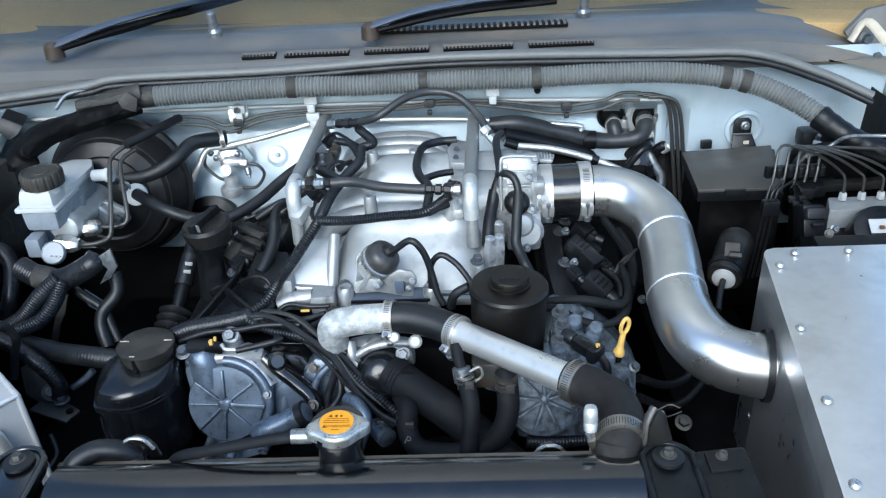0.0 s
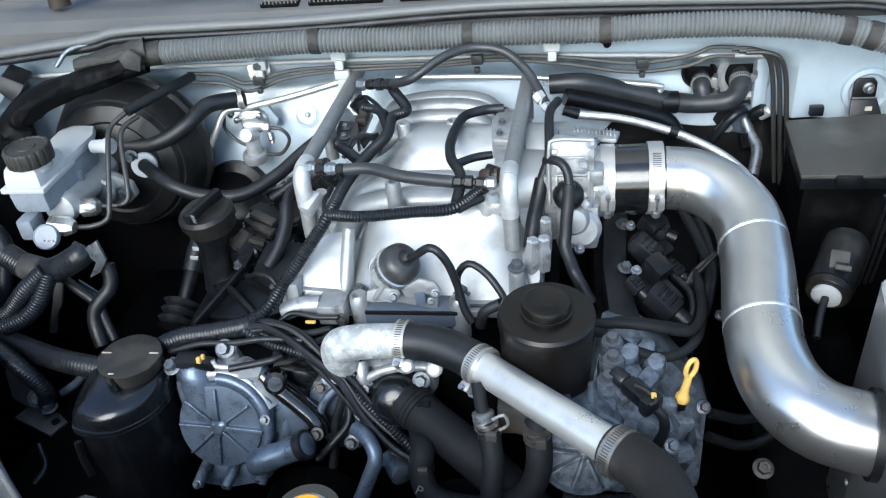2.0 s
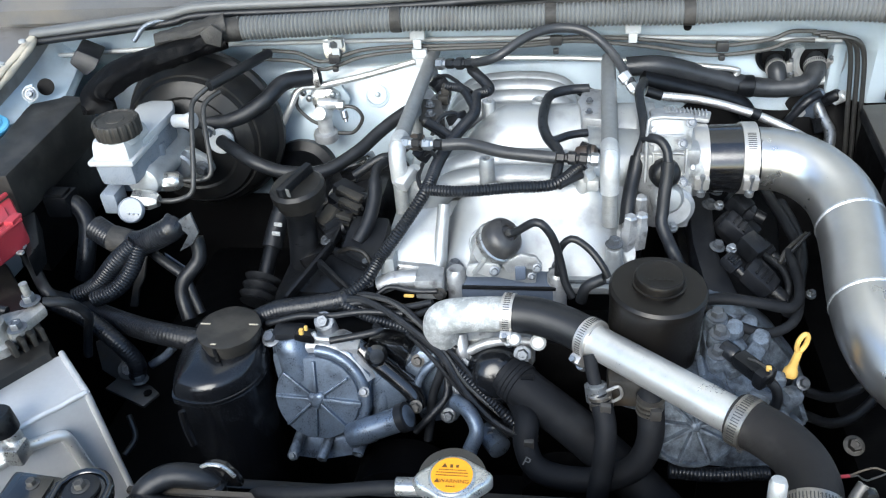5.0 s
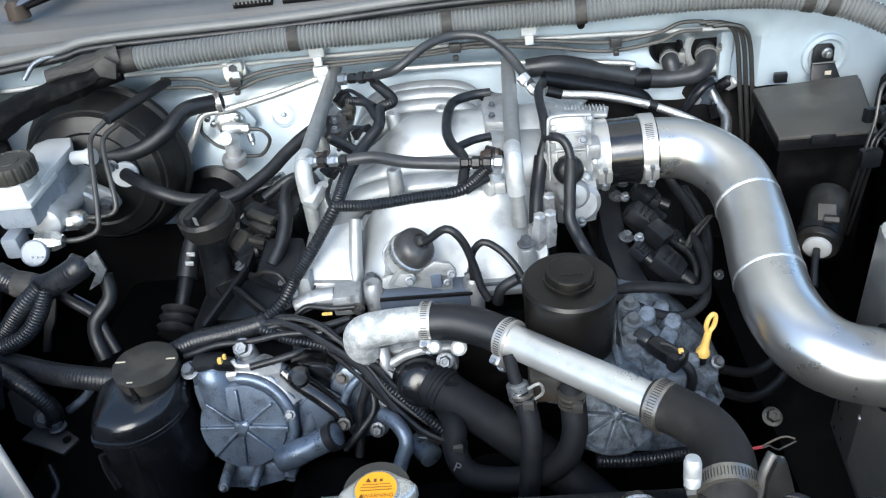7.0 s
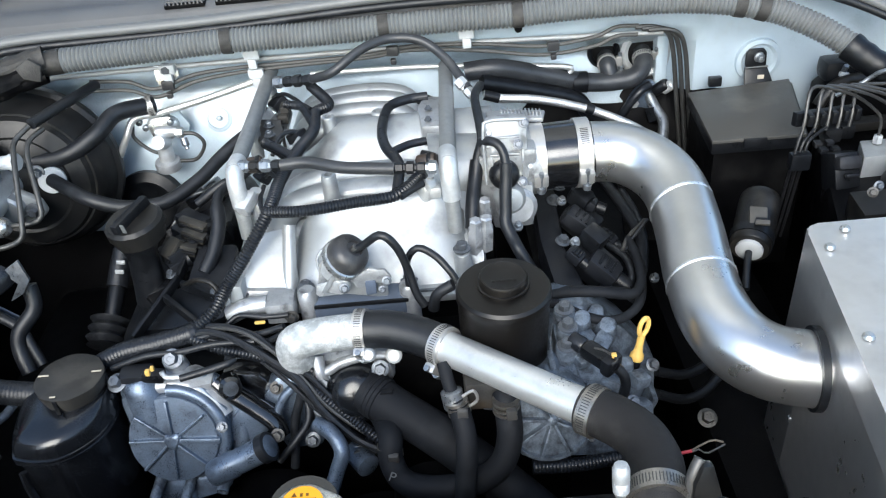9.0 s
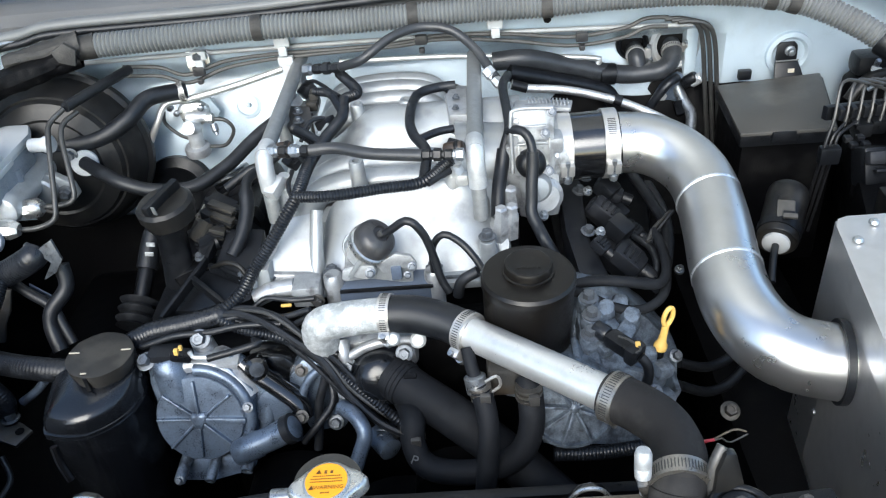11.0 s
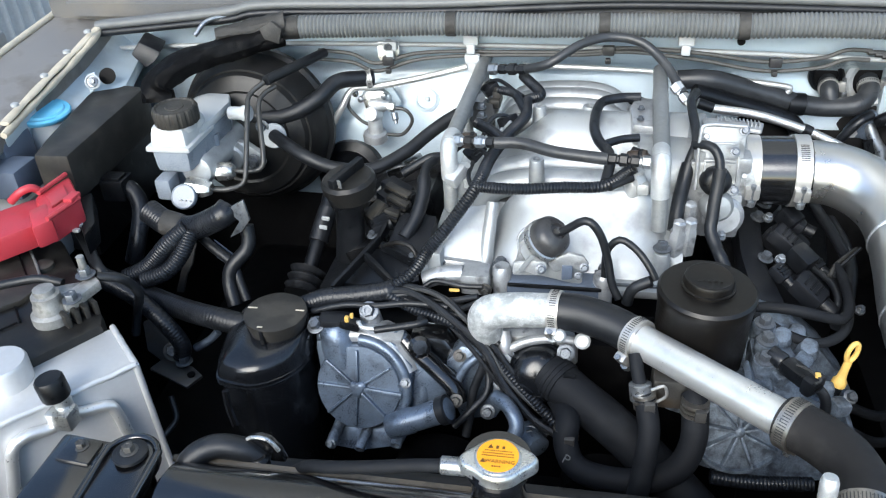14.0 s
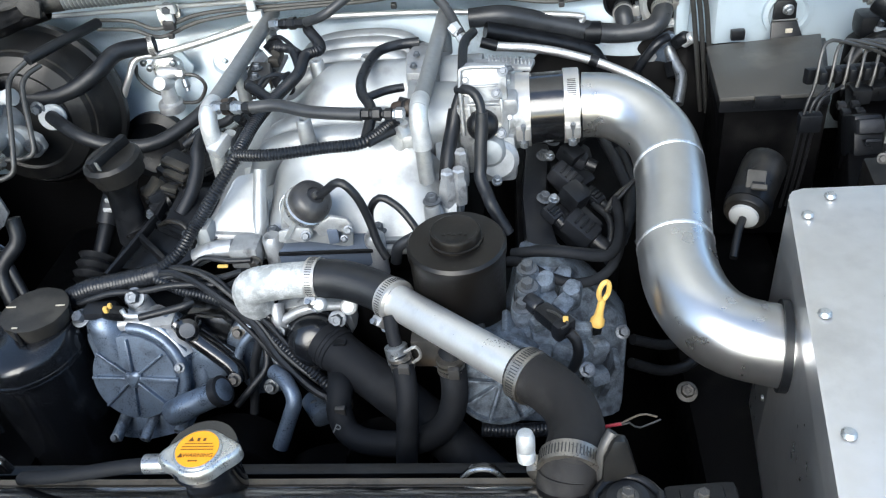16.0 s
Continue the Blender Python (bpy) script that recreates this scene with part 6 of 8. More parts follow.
for k, (dx, dz, r, m) in enumerate(((0.0, 0.0, 0.0043, M_RUBBER), (0.006, 0.005, 0.0022, M_LINE), (-0.006, -0.007, 0.0026, M_RUBBER), (0.012, 0.002, 0.003, M_RUBBER))):
    run = [(-0.275, 0.893, 0.966), (-0.250, 0.890, 0.974), (-0.228, 0.883, 0.976), (-0.206, 0.872, 0.972), (-0.182, 0.858, 0.957), (-0.153, 0.845, 0.934), (-0.128, 0.830, 0.905), (-0.097, 0.815, 0.876), (-0.073, 0.805, 0.863)]
    hose("engine_wire", [Vector(q) + Vector((dx + 0.0025 * math.sin(1.7 * i + k), 0.002 * k, dz + 0.0025 * math.cos(1.3 * i + 2 * k))) for i, q in enumerate(run)], r, m, "thin black taped wire across the engine front", "wire", group="thin wires", seg=8)
solo("yellow_tag", box((-0.192, 0.900, 0.973), (0.012, 0.004, 0.003), 0.002), M_YELLOW, "small yellow wiring tag under the manifold", "wiring tag")
hose("wire", [(-0.229, 0.905, 0.970), (-0.215, 0.910, 0.977), (-0.186, 0.905, 0.976), (-0.161, 0.905, 0.976)], 0.003, M_RUBBER, "thin black taped wire across the engine front", "wire", group="thin wires")

# brake servo hose and small lines at the bulkhead
hose("servo_hose", [(-0.498, 1.175, 1.022), (-0.469, 1.150, 1.020), (-0.435, 1.130, 1.012), (-0.398, 1.130, 0.998), (-0.349, 1.140, 0.993), (-0.307, 1.170, 1.005), (-0.279, 1.200, 1.020), (-0.257, 1.220, 1.031), (-0.235, 1.235, 1.039), (-0.213, 1.250, 1.039)], 0.0092, M_RUBBER, "black rubber vacuum hose from the brake servo", group=G, seg=16)
bsh = hose("brake_supply_hose", [(-0.556, 1.200, 1.043), (-0.515, 1.200, 1.038), (-0.478, 1.210, 1.042), (-0.444, 1.230, 1.057), (-0.422, 1.260, 1.071), (-0.379, 1.290, 1.066)], 0.0118, M_RUBBER, "black rubber hose behind the brake reservoir", group=G, seg=16)
clamp(bsh, (-0.384, 1.287, 1.066), (1, 0.3, 0.1), 0.0122, 0.009, (0, -0.3, 1), M_BAND, False)
clutch = thing("clutch_valve", (-0.381, 1.290, 0.97), "bright plated hydraulic valve with pipes on the bulkhead", "valve")
part("body", slab([(-0.405, 1.300, 1.030), (-0.397, 1.304, 1.040), (-0.370, 1.304, 1.040), (-0.358, 1.304, 1.032), (-0.360, 1.300, 1.012), (-0.372, 1.298, 1.004), (-0.396, 1.298, 1.004)], 0.022, 0.006, (0, 1, 0)), M_CAP, clutch)
part("knob", lathe([(0.0105, -0.024), (0.0105, -0.002), (0.0095, 0.0), (0.003, 0.0008)], (-0.381, 1.266, 1.018), (-0.15, -0.9, 0.42), 28), M_ELBOW, clutch)
part("tee", lathe([(0.0075, 0), (0.0082, 0.003), (0.0082, 0.020), (0.0068, 0.022), (0.0068, 0.030)], (-0.385, 1.283, 1.027), (1, -0.02, -0.05), 20), M_ELBOW, clutch)
part("union", lathe([(0.0075, 0), (0.0075, 0.009), (0.005, 0.011)], (-0.356, 1.281, 1.0245), (1, -0.05, -0.05), 6), M_CAP, clutch)
part("stem", lathe([(0.0115, 0), (0.0105, 0.024), (0.009, 0.03)], (-0.381, 1.285, 0.981), (0.06, -0.05, 1), 24), M_ELBOW, clutch)
part("foot", lathe([(0.014, -0.008), (0.0185, -0.006), (0.019, 0.002), (0.0175, 0.006), (0.012, 0.008)], (-0.382, 1.285, 0.974), (0.05, -0.12, 1), 32), M_BODYCAST, clutch)
part("bleed_nipple", lathe([(0.0052, 0), (0.0052, 0.010), (0.003, 0.012), (0.003, 0.016)], (-0.347, 1.277, 1.016), (0.25, -0.5, -0.85), 12), M_ZINC, clutch)
part("back_plate", slab([(-0.368, 1.312, 1.046), (-0.357, 1.312, 1.046), (-0.344, 1.312, 1.020), (-0.352, 1.312, 1.004), (-0.378, 1.312, 1.010)], 0.006, 0.002, (0, 1, 0)), M_PAINT, clutch)
part("pipe", sweep([(-0.351, 1.280, 1.0235), (-0.330, 1.280, 1.020), (-0.321, 1.280, 1.003), (-0.337, 1.280, 0.981), (-0.362, 1.283, 0.978)], 0.0027, 10, 0.004), M_LINE, clutch)
part("pipe", sweep([(-0.418, 1.290, 1.037), (-0.421, 1.290, 1.018), (-0.404, 1.287, 0.999), (-0.388, 1.287, 0.990)], 0.0027, 10, 0.004), M_LINE, clutch)
for q in ((-0.412, 1.305, 1.035), (-0.404, 1.303, 1.027), (-0.366, 1.300, 1.034)):
    part("screw", lathe([(0.0045, 0), (0.0045, 0.006), (0.003, 0.007)], q, FRONT, 12), M_ZINC, clutch)
hose("bright_pipe", [(-0.441, 1.270, 1.001), (-0.424, 1.270, 1.028), (-0.409, 1.280, 1.051), (-0.378, 1.290, 1.052), (-0.322, 1.300, 1.060), (-0.273, 1.310, 1.069), (-0.241, 1.315, 1.076)], 0.0048, M_SATIN, "bare bright steel pipe on the bulkhead", "metal pipe")
hose("bright_pipe", [(-0.160, 1.330, 1.074), (0.004, 1.330, 1.069), (0.199, 1.330, 1.051), (0.212, 1.330, 1.040)], 0.004, M_SATIN, "bare bright steel pipe on the bulkhead", "metal pipe")
GL = "thin lines along the bulkhead"
for k in range(2):
    hose("bulkhead_line", [Vector(q) + Vector((0, 0, -0.0085 * k + 0.003 * math.sin(9 * q[0] + 2 * k))) for q in ((-0.461, 1.300, 1.101), (-0.412, 1.305, 1.095), (-0.375, 1.305, 1.082), (-0.319, 1.310, 1.097), (-0.258, 1.310, 1.103), (-0.186, 1.310, 1.104), (-0.074, 1.310, 1.104), (-0.010, 1.310, 1.109), (0.084, 1.310, 1.101), (0.171, 1.310, 1.089), (0.242, 1.310, 1.096), (0.273, 1.310, 1.108), (0.304, 1.310, 1.108))], 0.0029, M_GREYLINE, "thin dark steel line clipped along the bulkhead", "metal line", group=GL, seg=8)
for k in range(3):
    hose("bulkhead_line", [Vector(q) + Vector((0.0085 * k, -0.002 * k, -0.002 * k)) for q in ((0.300, 1.310, 1.107), (0.324, 1.310, 1.106), (0.344, 1.310, 1.097), (0.356, 1.315, 1.069), (0.367, 1.320, 1.002), (0.381, 1.320, 0.898))], 0.0034, M_LINE, "thin dark steel line running down the bulkhead", "metal line", group=GL, seg=8)
for q in ((-0.352, 1.305, 1.110), (-0.231, 1.300, 1.122), (-0.230, 1.300, 1.094), (0.065, 1.300, 1.124)):
    t = thing("line_clip", q, "small white plastic line clip", "clip", "line clips")
    q = Vector(q)
    part("pad", box(q, (0.022, 0.01, 0.014), 0.003), M_WHITE, t)
    part("tongue", box(q + Vector((0.0, -0.004, -0.012)), (0.012, 0.008, 0.014), 0.002), M_WHITE, t)
for q in ((0.185, 1.305, 1.093), (-0.038, 1.305, 1.107), (-0.355, 1.300, 1.089)):
    t = thing("line_clip", q, "small black plastic line clip", "clip", "line clips")
    q = Vector(q)
    part("pad", box(q, (0.017, 0.010, 0.014), 0.003), M_GREYCAP, t)
    part("tongue", box(q + Vector((0.0, -0.004, -0.014)), (0.008, 0.008, 0.008), 0.002), M_GREYCAP, t)
bk = thing("line_bracket", (-0.356, 1.310, 1.095), "bright steel bracket holding the bulkhead lines", "bracket")
part("plate", slab([(-0.374, 1.315, 1.112), (-0.341, 1.315, 1.113), (-0.340, 1.310, 1.096), (-0.369, 1.310, 1.075), (-0.373, 1.310, 1.092)], 0.004, 0.001, (0, 1, 0)), M_CAP, bk)
bolt(bk, (-0.354, 1.308, 1.109), FRONT, 0.010)

# grey convoluted tube along the cowl
conv = thing("convoluted_tube", (-0.221, 1.280, 1.150), "grey convoluted plastic tube along the bulkhead top", "cable conduit")
CT = [(-0.473, 1.262, 1.151), (-0.372, 1.270, 1.151), (-0.259, 1.278, 1.152), (-0.145, 1.285, 1.148), (-0.042, 1.288, 1.148), (0.046, 1.288, 1.149), (0.130, 1.285, 1.149), (0.224, 1.280, 1.153), (0.337, 1.272, 1.153), (0.419, 1.260, 1.146), (0.471, 1.250, 1.134), (0.519, 1.230, 1.115), (0.553, 1.210, 1.096), (0.572, 1.190, 1.082)]
part("tube", sweep(CT, 0.0168, 20, rib=0.0056, amp=0.0025), M_GREYTUBE, conv)
part("end_sleeve", sweep([(-0.505, 1.255, 1.150), (-0.470, 1.262, 1.151)], 0.0165, 20, 0.004, radius=lambda t: 1 + 0.02 * math.sin(t * 60)), M_TAPE, conv)
cts = smooth_points(CT, 0.01)
for q in ((-0.257, 1.278, 1.152), (-0.042, 1.288, 1.148), (0.132, 1.285, 1.149), (0.419, 1.260, 1.146), (0.456, 1.252, 1.140)):
    q = Vector(q)
    i = min(range(len(cts)), key=lambda k: (cts[k] - q).length)
    d = cts[min(i + 1, len(cts) - 1)] - cts[max(i - 1, 0)]
    part("strap", lathe([(0.0165, -0.008), (0.0174, -0.006), (0.0174, 0.006), (0.0165, 0.006)], cts[i], d, 24), M_TAPE, conv, "dark grey tape strap")

for k, q in enumerate(((-0.057, 0.750, 0.884),)):
    m = Matrix.Translation(q) @ Matrix.Rotation(radians(62), 4, "X") @ Matrix.Rotation(radians(-25), 4, "Z")
    lettering("letter", "P", 0.014, (0, 0, 0.0), bypass, m, M_SEAL)

# ---- small connectors and wires round the fuel rails ----
GS = "small connectors round the fuel rails"
for p, d, r, h, m in (((-0.157, 1.141, 1.062), (0.1, -0.1, 1), 0.0105, 0.016, M_BLACK), ((0.001, 1.039, 1.075), (0.9, -0.2, 0.2), 0.009, 0.022, M_BROWN), ((-0.193, 1.039, 1.090), (1, 0, 0), 0.0095, 0.016, M_BROWN)):
    t = thing("sensor_connector", p, "small dark round sensor connector by the fuel rail", "connector", GS)
    part("shell", lathe([(r * 0.9, -h / 2), (r, -h / 2 + 0.002), (r, h / 2 - 0.002), (r * 0.9, h / 2), (r * 0.5, h / 2 + 0.001)], p, d, 24), m, t)
    part("collar", lathe([(r * 1.05, -0.002), (r * 1.12, -0.001), (r * 1.12, 0.002), (r * 1.05, 0.003)], Vector(p) + Vector(d).normalized() * h * 0.2, d, 24), M_BLACK, t)
hose("sensor_wire", [(-0.186, 1.126, 1.070), (-0.181, 1.145, 1.073), (-0.169, 1.152, 1.074), (-0.156, 1.149, 1.072)], 0.002, M_LINE, "thin grey sensor wire bent in an arch", "wire", group="thin wires", seg=8)
hose("sensor_wire", [(-0.190, 1.042, 1.060), (-0.192, 1.018, 1.055), (-0.184, 0.992, 1.055), (-0.175, 0.982, 1.055)], 0.0028, M_RUBBER, "thin black wire at the injector plug", "wire", group="thin wires", seg=8)
hose("sensor_wire", [(-0.005, 0.999, 1.070), (-0.017, 0.988, 1.070), (-0.029, 0.975, 1.070)], 0.0045, M_RUBBER, "black taped injector wire", "wire", group="thin wires", seg=10)
hose("short_sleeve", [(-0.196, 1.121, 1.075), (-0.181, 1.104, 1.075), (-0.166, 1.089, 1.072)], 0.0072, M_LOOM, "short black corrugated sleeve under the rail", "wiring loom", rib=0.0036, amp=0.0012)
hose("short_sleeve", [(-0.180, 1.207, 1.085), (-0.161, 1.199, 1.085), (-0.146, 1.185, 1.083)], 0.006, M_LOOM, "short black corrugated sleeve under the rail", "wiring loom", rib=0.0036, amp=0.001)
solo("injector_plug", merge(box((-0.182, 1.212, 1.075), (0.012, 0.02, 0.018), 0.003), box((-0.184, 1.197, 1.070), (0.014, 0.012, 0.012), 0.002)), M_LID, "dusty grey injector plug beside the fuel rail", "connector", GS)
solo("pin_clip", merge(box((-0.169, 1.108, 1.070), (0.018, 0.004, 0.003), 0.001), box((-0.164, 1.110, 1.072), (0.004, 0.009, 0.003), 0.001)), M_ELBOW, "small bright wire clip", "clip")
rbk = thing("rail_bracket", (-0.195, 1.15, 1.07), "grey steel bracket bolted beside the fuel rail", "bracket")
part("plate", slab([(-0.212, 1.193, 1.074), (-0.186, 1.187, 1.074), (-0.177, 1.150, 1.072), (-0.182, 1.110, 1.070), (-0.208, 1.136, 1.072)], 0.004, 0.0012), M_STEEL, rbk)
part("fold", slab([(-0.186, 1.187, 1.074), (-0.177, 1.150, 1.072), (-0.177, 1.150, 1.045), (-0.186, 1.187, 1.045)], 0.004, 0.001, (-1, 0, 0)), M_STEEL, rbk)
for q in ((-0.198, 1.168, 1.075), (-0.194, 1.143, 1.074)):
    bolt(rbk, q, UP, 0.0072)
for a, b in (((-0.168, 1.146, 1.064), (-0.150, 1.134, 1.074)), ((-0.200, 1.068, 1.052), (-0.186, 1.082, 1.066)), ((0.012, 1.060, 1.062), (-0.004, 1.050, 1.074)), ((-0.205, 1.245, 1.062), (-0.190, 1.258, 1.074))):
    plug(a, b, "black ribbed plug beside the fuel rail", 0.017, M_COIL)
for pts in ([(-0.186, 1.100, 1.068), (-0.178, 1.118, 1.082), (-0.166, 1.132, 1.082), (-0.154, 1.138, 1.074)], [(-0.150, 1.134, 1.072), (-0.142, 1.118, 1.078), (-0.146, 1.098, 1.076)], [(-0.204, 1.256, 1.074), (-0.186, 1.240, 1.086), (-0.170, 1.222, 1.086), (-0.158, 1.206, 1.084)], [(-0.190, 1.060, 1.062), (-0.180, 1.046, 1.074), (-0.170, 1.030, 1.074)]):
    hose("plug_lead", pts, 0.0027, M_RUBBER, "thin black lead between injector plugs", "wire", group="thin wires", seg=8)
for q in ((-0.200, 1.032, 1.050), (0.000, 1.016, 1.060)):
    t = thing("fuel_injector", q, "pale injector body under the fuel rail", "injector", "injectors")
    part("body", lathe([(0.010, -0.03), (0.0105, -0.006), (0.009, 0.0), (0.0065, 0.002), (0.0065, 0.012)], q, (0.2, -0.1, 1), 20), M_ELBOW, t)
    part("socket", box(Vector(q) + Vector((0.008, -0.006, -0.008)), (0.014, 0.012, 0.014), 0.003), M_ELBOW, t)
solo("hose_collar", lathe([(0.0138, -0.012), (0.0158, -0.011), (0.0158, 0.011), (0.0138, 0.012)], (0.227, 1.334, 1.022), (1, 0.05, -0.08), 28), M_BLACK, "black collar on the heater hose", "hose collar")
t = thing("hose_spring_band", (0.011, 0.775, 0.963), "bright steel hose band above the oil hose", "hose clip")
part("band", lathe([(0.0092, -0.009), (0.0108, -0.008), (0.0108, 0.008), (0.0092, 0.009)], (0.010, 0.776, 0.959), (0.15, -0.35, -1), 28), M_ZINC, t)
part("wire_loop", sweep([(0.019, 0.768, 0.969), (0.030, 0.768, 0.975), (0.033, 0.768, 0.963), (0.025, 0.768, 0.955)], 0.0016, 8, 0.003), M_BAND, t)

# ---- more of the coil plugs and leads right of the manifold ----
GR = "coil connectors right of the manifold"
for p, q, w in (((0.163, 1.046, 0.985), (0.190, 1.031, 0.965), 0.026), ((0.199, 1.032, 0.962), (0.217, 1.017, 0.952), 0.017), ((0.175, 0.962, 0.975), (0.203, 0.945, 0.955), 0.028), ((0.177, 1.077, 0.985), (0.203, 1.069, 0.975), 0.02), ((0.152, 0.968, 0.985), (0.166, 0.957, 0.975), 0.018)):
    p, q = Vector(p), Vector(q)
    ln = (q - p).length
    t = thing("coil_connector", p, "dark blue-black coil connector with locking ribs", "connector", GR)
    m = axis(p.lerp(q, 0.5), q - p)
    part("housing", box((0, 0, 0), (w, w * 0.75, ln), 0.005, m), M_COIL, t)
    part("neck", lathe([(w * 0.36, 0), (w * 0.36, ln * 0.4), (w * 0.26, ln * 0.42)], q, q - p, 18), M_BLACK, t)
    for k in range(3):
        c = p.lerp(q, 0.3 + 0.2 * k) + m.to_3x3() @ Vector((0, w * 0.38, 0))
        part("rib", box((0, 0, 0), (w * 0.7, 0.003, 0.0035), 0.001, Matrix.Translation(c) @ m.to_3x3().to_4x4()), M_BLACK, t)
for q in ((0.160, 1.070, 0.985), (0.162, 0.984, 0.982), (0.100, 1.014, 0.990), (0.255, 1.037, 0.930), (0.257, 0.984, 0.920)):
    solo("small_nut", merge(lathe([(0.006, 0), (0.006, 0.003)], q, (0.1, -0.4, 1), 14), lathe([(0.0042, 0.002), (0.0042, 0.008), (0.003, 0.009)], q, (0.1, -0.4, 1), 6)), M_ZINC, "small plated nut on the rocker cover", "nut", "small plated nuts")
for pts, r in (([(0.217, 1.017, 0.952), (0.231, 0.994, 0.950), (0.231, 0.966, 0.948), (0.215, 0.937, 0.945)], 0.0045), ([(0.225, 1.142, 0.970), (0.241, 1.082, 0.960), (0.250, 1.027, 0.950), (0.238, 0.970, 0.945), (0.217, 0.926, 0.940)], 0.0065), ([(0.121, 0.908, 0.965), (0.145, 0.919, 0.965), (0.177, 0.920, 0.960), (0.213, 0.925, 0.950)], 0.006), ([(0.223, 0.990, 0.960), (0.233, 1.005, 0.965), (0.255, 1.023, 0.980)], 0.002)):
    hose("coil_lead", pts, r, M_RUBBER, "black lead beside the coil connectors", "wire", group="thin wires", seg=10)

# ---- brake servo and master cylinder ----
servo = thing("brake_servo", (-0.558, 1.200, 0.892), "large round black brake servo with stepped rim", "brake servo")
SC, SD = Vector((-0.554, 1.205, 1.006)), Vector((0.03, -1, 0.12)).normalized()
part("shell", lathe([(0.05, -0.11), (0.10, -0.10), (0.112, -0.07), (0.118, -0.062), (0.118, -0.05), (0.112, -0.046), (0.107, -0.02), (0.097, -0.004), (0.094, -0.004), (0.090, 0.004), (0.07, 0.012), (0.066, 0.01), (0.05, 0.018), (0.03, 0.02)], SC, SD, 72), M_SERVO, servo)
part("hose_grommet", lathe([(0.0175, -0.006), (0.018, 0.0), (0.0168, 0.0018), (0.006, 0.0018)], (-0.502, 1.182, 1.018), (0.3, -1, 0.3), 28), M_WHITE, servo, "white plastic hose grommet")
for a in (35, 215):
    d = Vector((math.cos(radians(a)) * 0.045, -0.022, math.sin(radians(a)) * 0.045))
    bolt(servo, SC + d, SD, 0.010)
mc = thing("master_cylinder", (-0.588, 1.100, 0.974), "cast alloy brake master cylinder with white plastic reservoir", "master cylinder")
MD = Vector((0.02, -1, 0.05)).normalized()
MC = Vector((-0.564, 1.060, 1.022))
part("barrel", lathe([(0.022, -0.13), (0.021, -0.02), (0.023, -0.01), (0.02, 0.0), (0.011, 0.004)], MC, MD, 32), M_ELBOW, mc)
part("nose_plug", lathe([(0.0165, 0), (0.0168, 0.007), (0.0158, 0.0084), (0.0148, 0.0086), (0.0145, 0.0078), (0.002, 0.0078)], Vector((-0.571, 1.030, 0.999)), (0.05, -0.8, 0.55), 32), M_FROSTSHADE, mc, "round frosted plastic plug")
for k in range(3):
    part("plug_dot", box(Vector((-0.572, 1.020, 1.000)) + Vector((0.006 * k, 0, -0.0004 * k)), (0.0026, 0.002, 0.002), 0.0004), M_WHITE, mc)
part("side_block", box((-0.604, 1.050, 1.004), (0.022, 0.03, 0.03), 0.005), M_FROSTSHADE, mc)
part("mount_flange", slab([(-0.557, 1.150, 1.024), (-0.534, 1.150, 1.021), (-0.511, 1.150, 1.005), (-0.508, 1.150, 0.987), (-0.524, 1.150, 0.974), (-0.565, 1.150, 0.975)], 0.012, 0.004, (0, 1, 0)), M_CAST, mc)
bolt(mc, (-0.522, 1.147, 0.995), FRONT, 0.011)
part("flange_collar", lathe([(0.02, -0.01), (0.02, 0.01), (0.017, 0.013)], (-0.551, 1.148, 1.002), FRONT, 28), M_CAST, mc)
for a, b in (((-0.572, 1.045, 1.008), (-0.540, 1.045, 1.004)), ((-0.543, 1.080, 1.012), (-0.521, 1.080, 1.014))):
    a, b = Vector(a), Vector(b)
    part("port", lathe([(0.013, 0), (0.013, (b - a).length * 0.7), (0.008, (b - a).length)], a, b - a, 8), M_CAP, mc)
rsv = thing("brake_reservoir", (-0.586, 1.080, 1.019), "milky white brake fluid reservoir with black screw cap", "fluid reservoir")
part("lower_tank", box((-0.5785, 1.066, 1.050), (0.048, 0.068, 0.034), 0.008, taper=1.06), M_FROSTSHADE, rsv, "lower half greyed for its shading")
part("upper_tank", box((-0.5780, 1.065, 1.0815), (0.053, 0.071, 0.029), 0.009, taper=0.86), M_WHITE, rsv)
part("seam", box((-0.5785, 1.066, 1.0675), (0.060, 0.078, 0.007), 0.0025), M_WHITE, rsv)
part("spine", slab([(-0.601, 1.085, 1.079), (-0.551, 1.070, 1.079), (-0.548, 1.160, 1.079), (-0.560, 1.188, 1.079), (-0.592, 1.190, 1.079), (-0.606, 1.176, 1.079)], 0.013, 0.004), M_WHITE, rsv)
part("lower_spine", slab([(-0.598, 1.088, 1.067), (-0.554, 1.076, 1.067), (-0.551, 1.158, 1.067), (-0.562, 1.182, 1.067), (-0.590, 1.184, 1.067), (-0.602, 1.172, 1.067)], 0.030, 0.005), M_FROSTSHADE, rsv, "lower half greyed for its shading")
part("outlet", lathe([(0.012, -0.01), (0.011, 0.012), (0.008, 0.020)], (-0.562, 1.112, 1.042), (0, -0.1, -1), 20), M_FROSTSHADE, rsv)
part("filler_neck", lathe([(0.023, -0.03), (0.023, -0.012)], (-0.572, 1.057, 1.115), UP, 32), M_WHITE, rsv)
RCAP = Vector((-0.572, 1.057, 1.115))
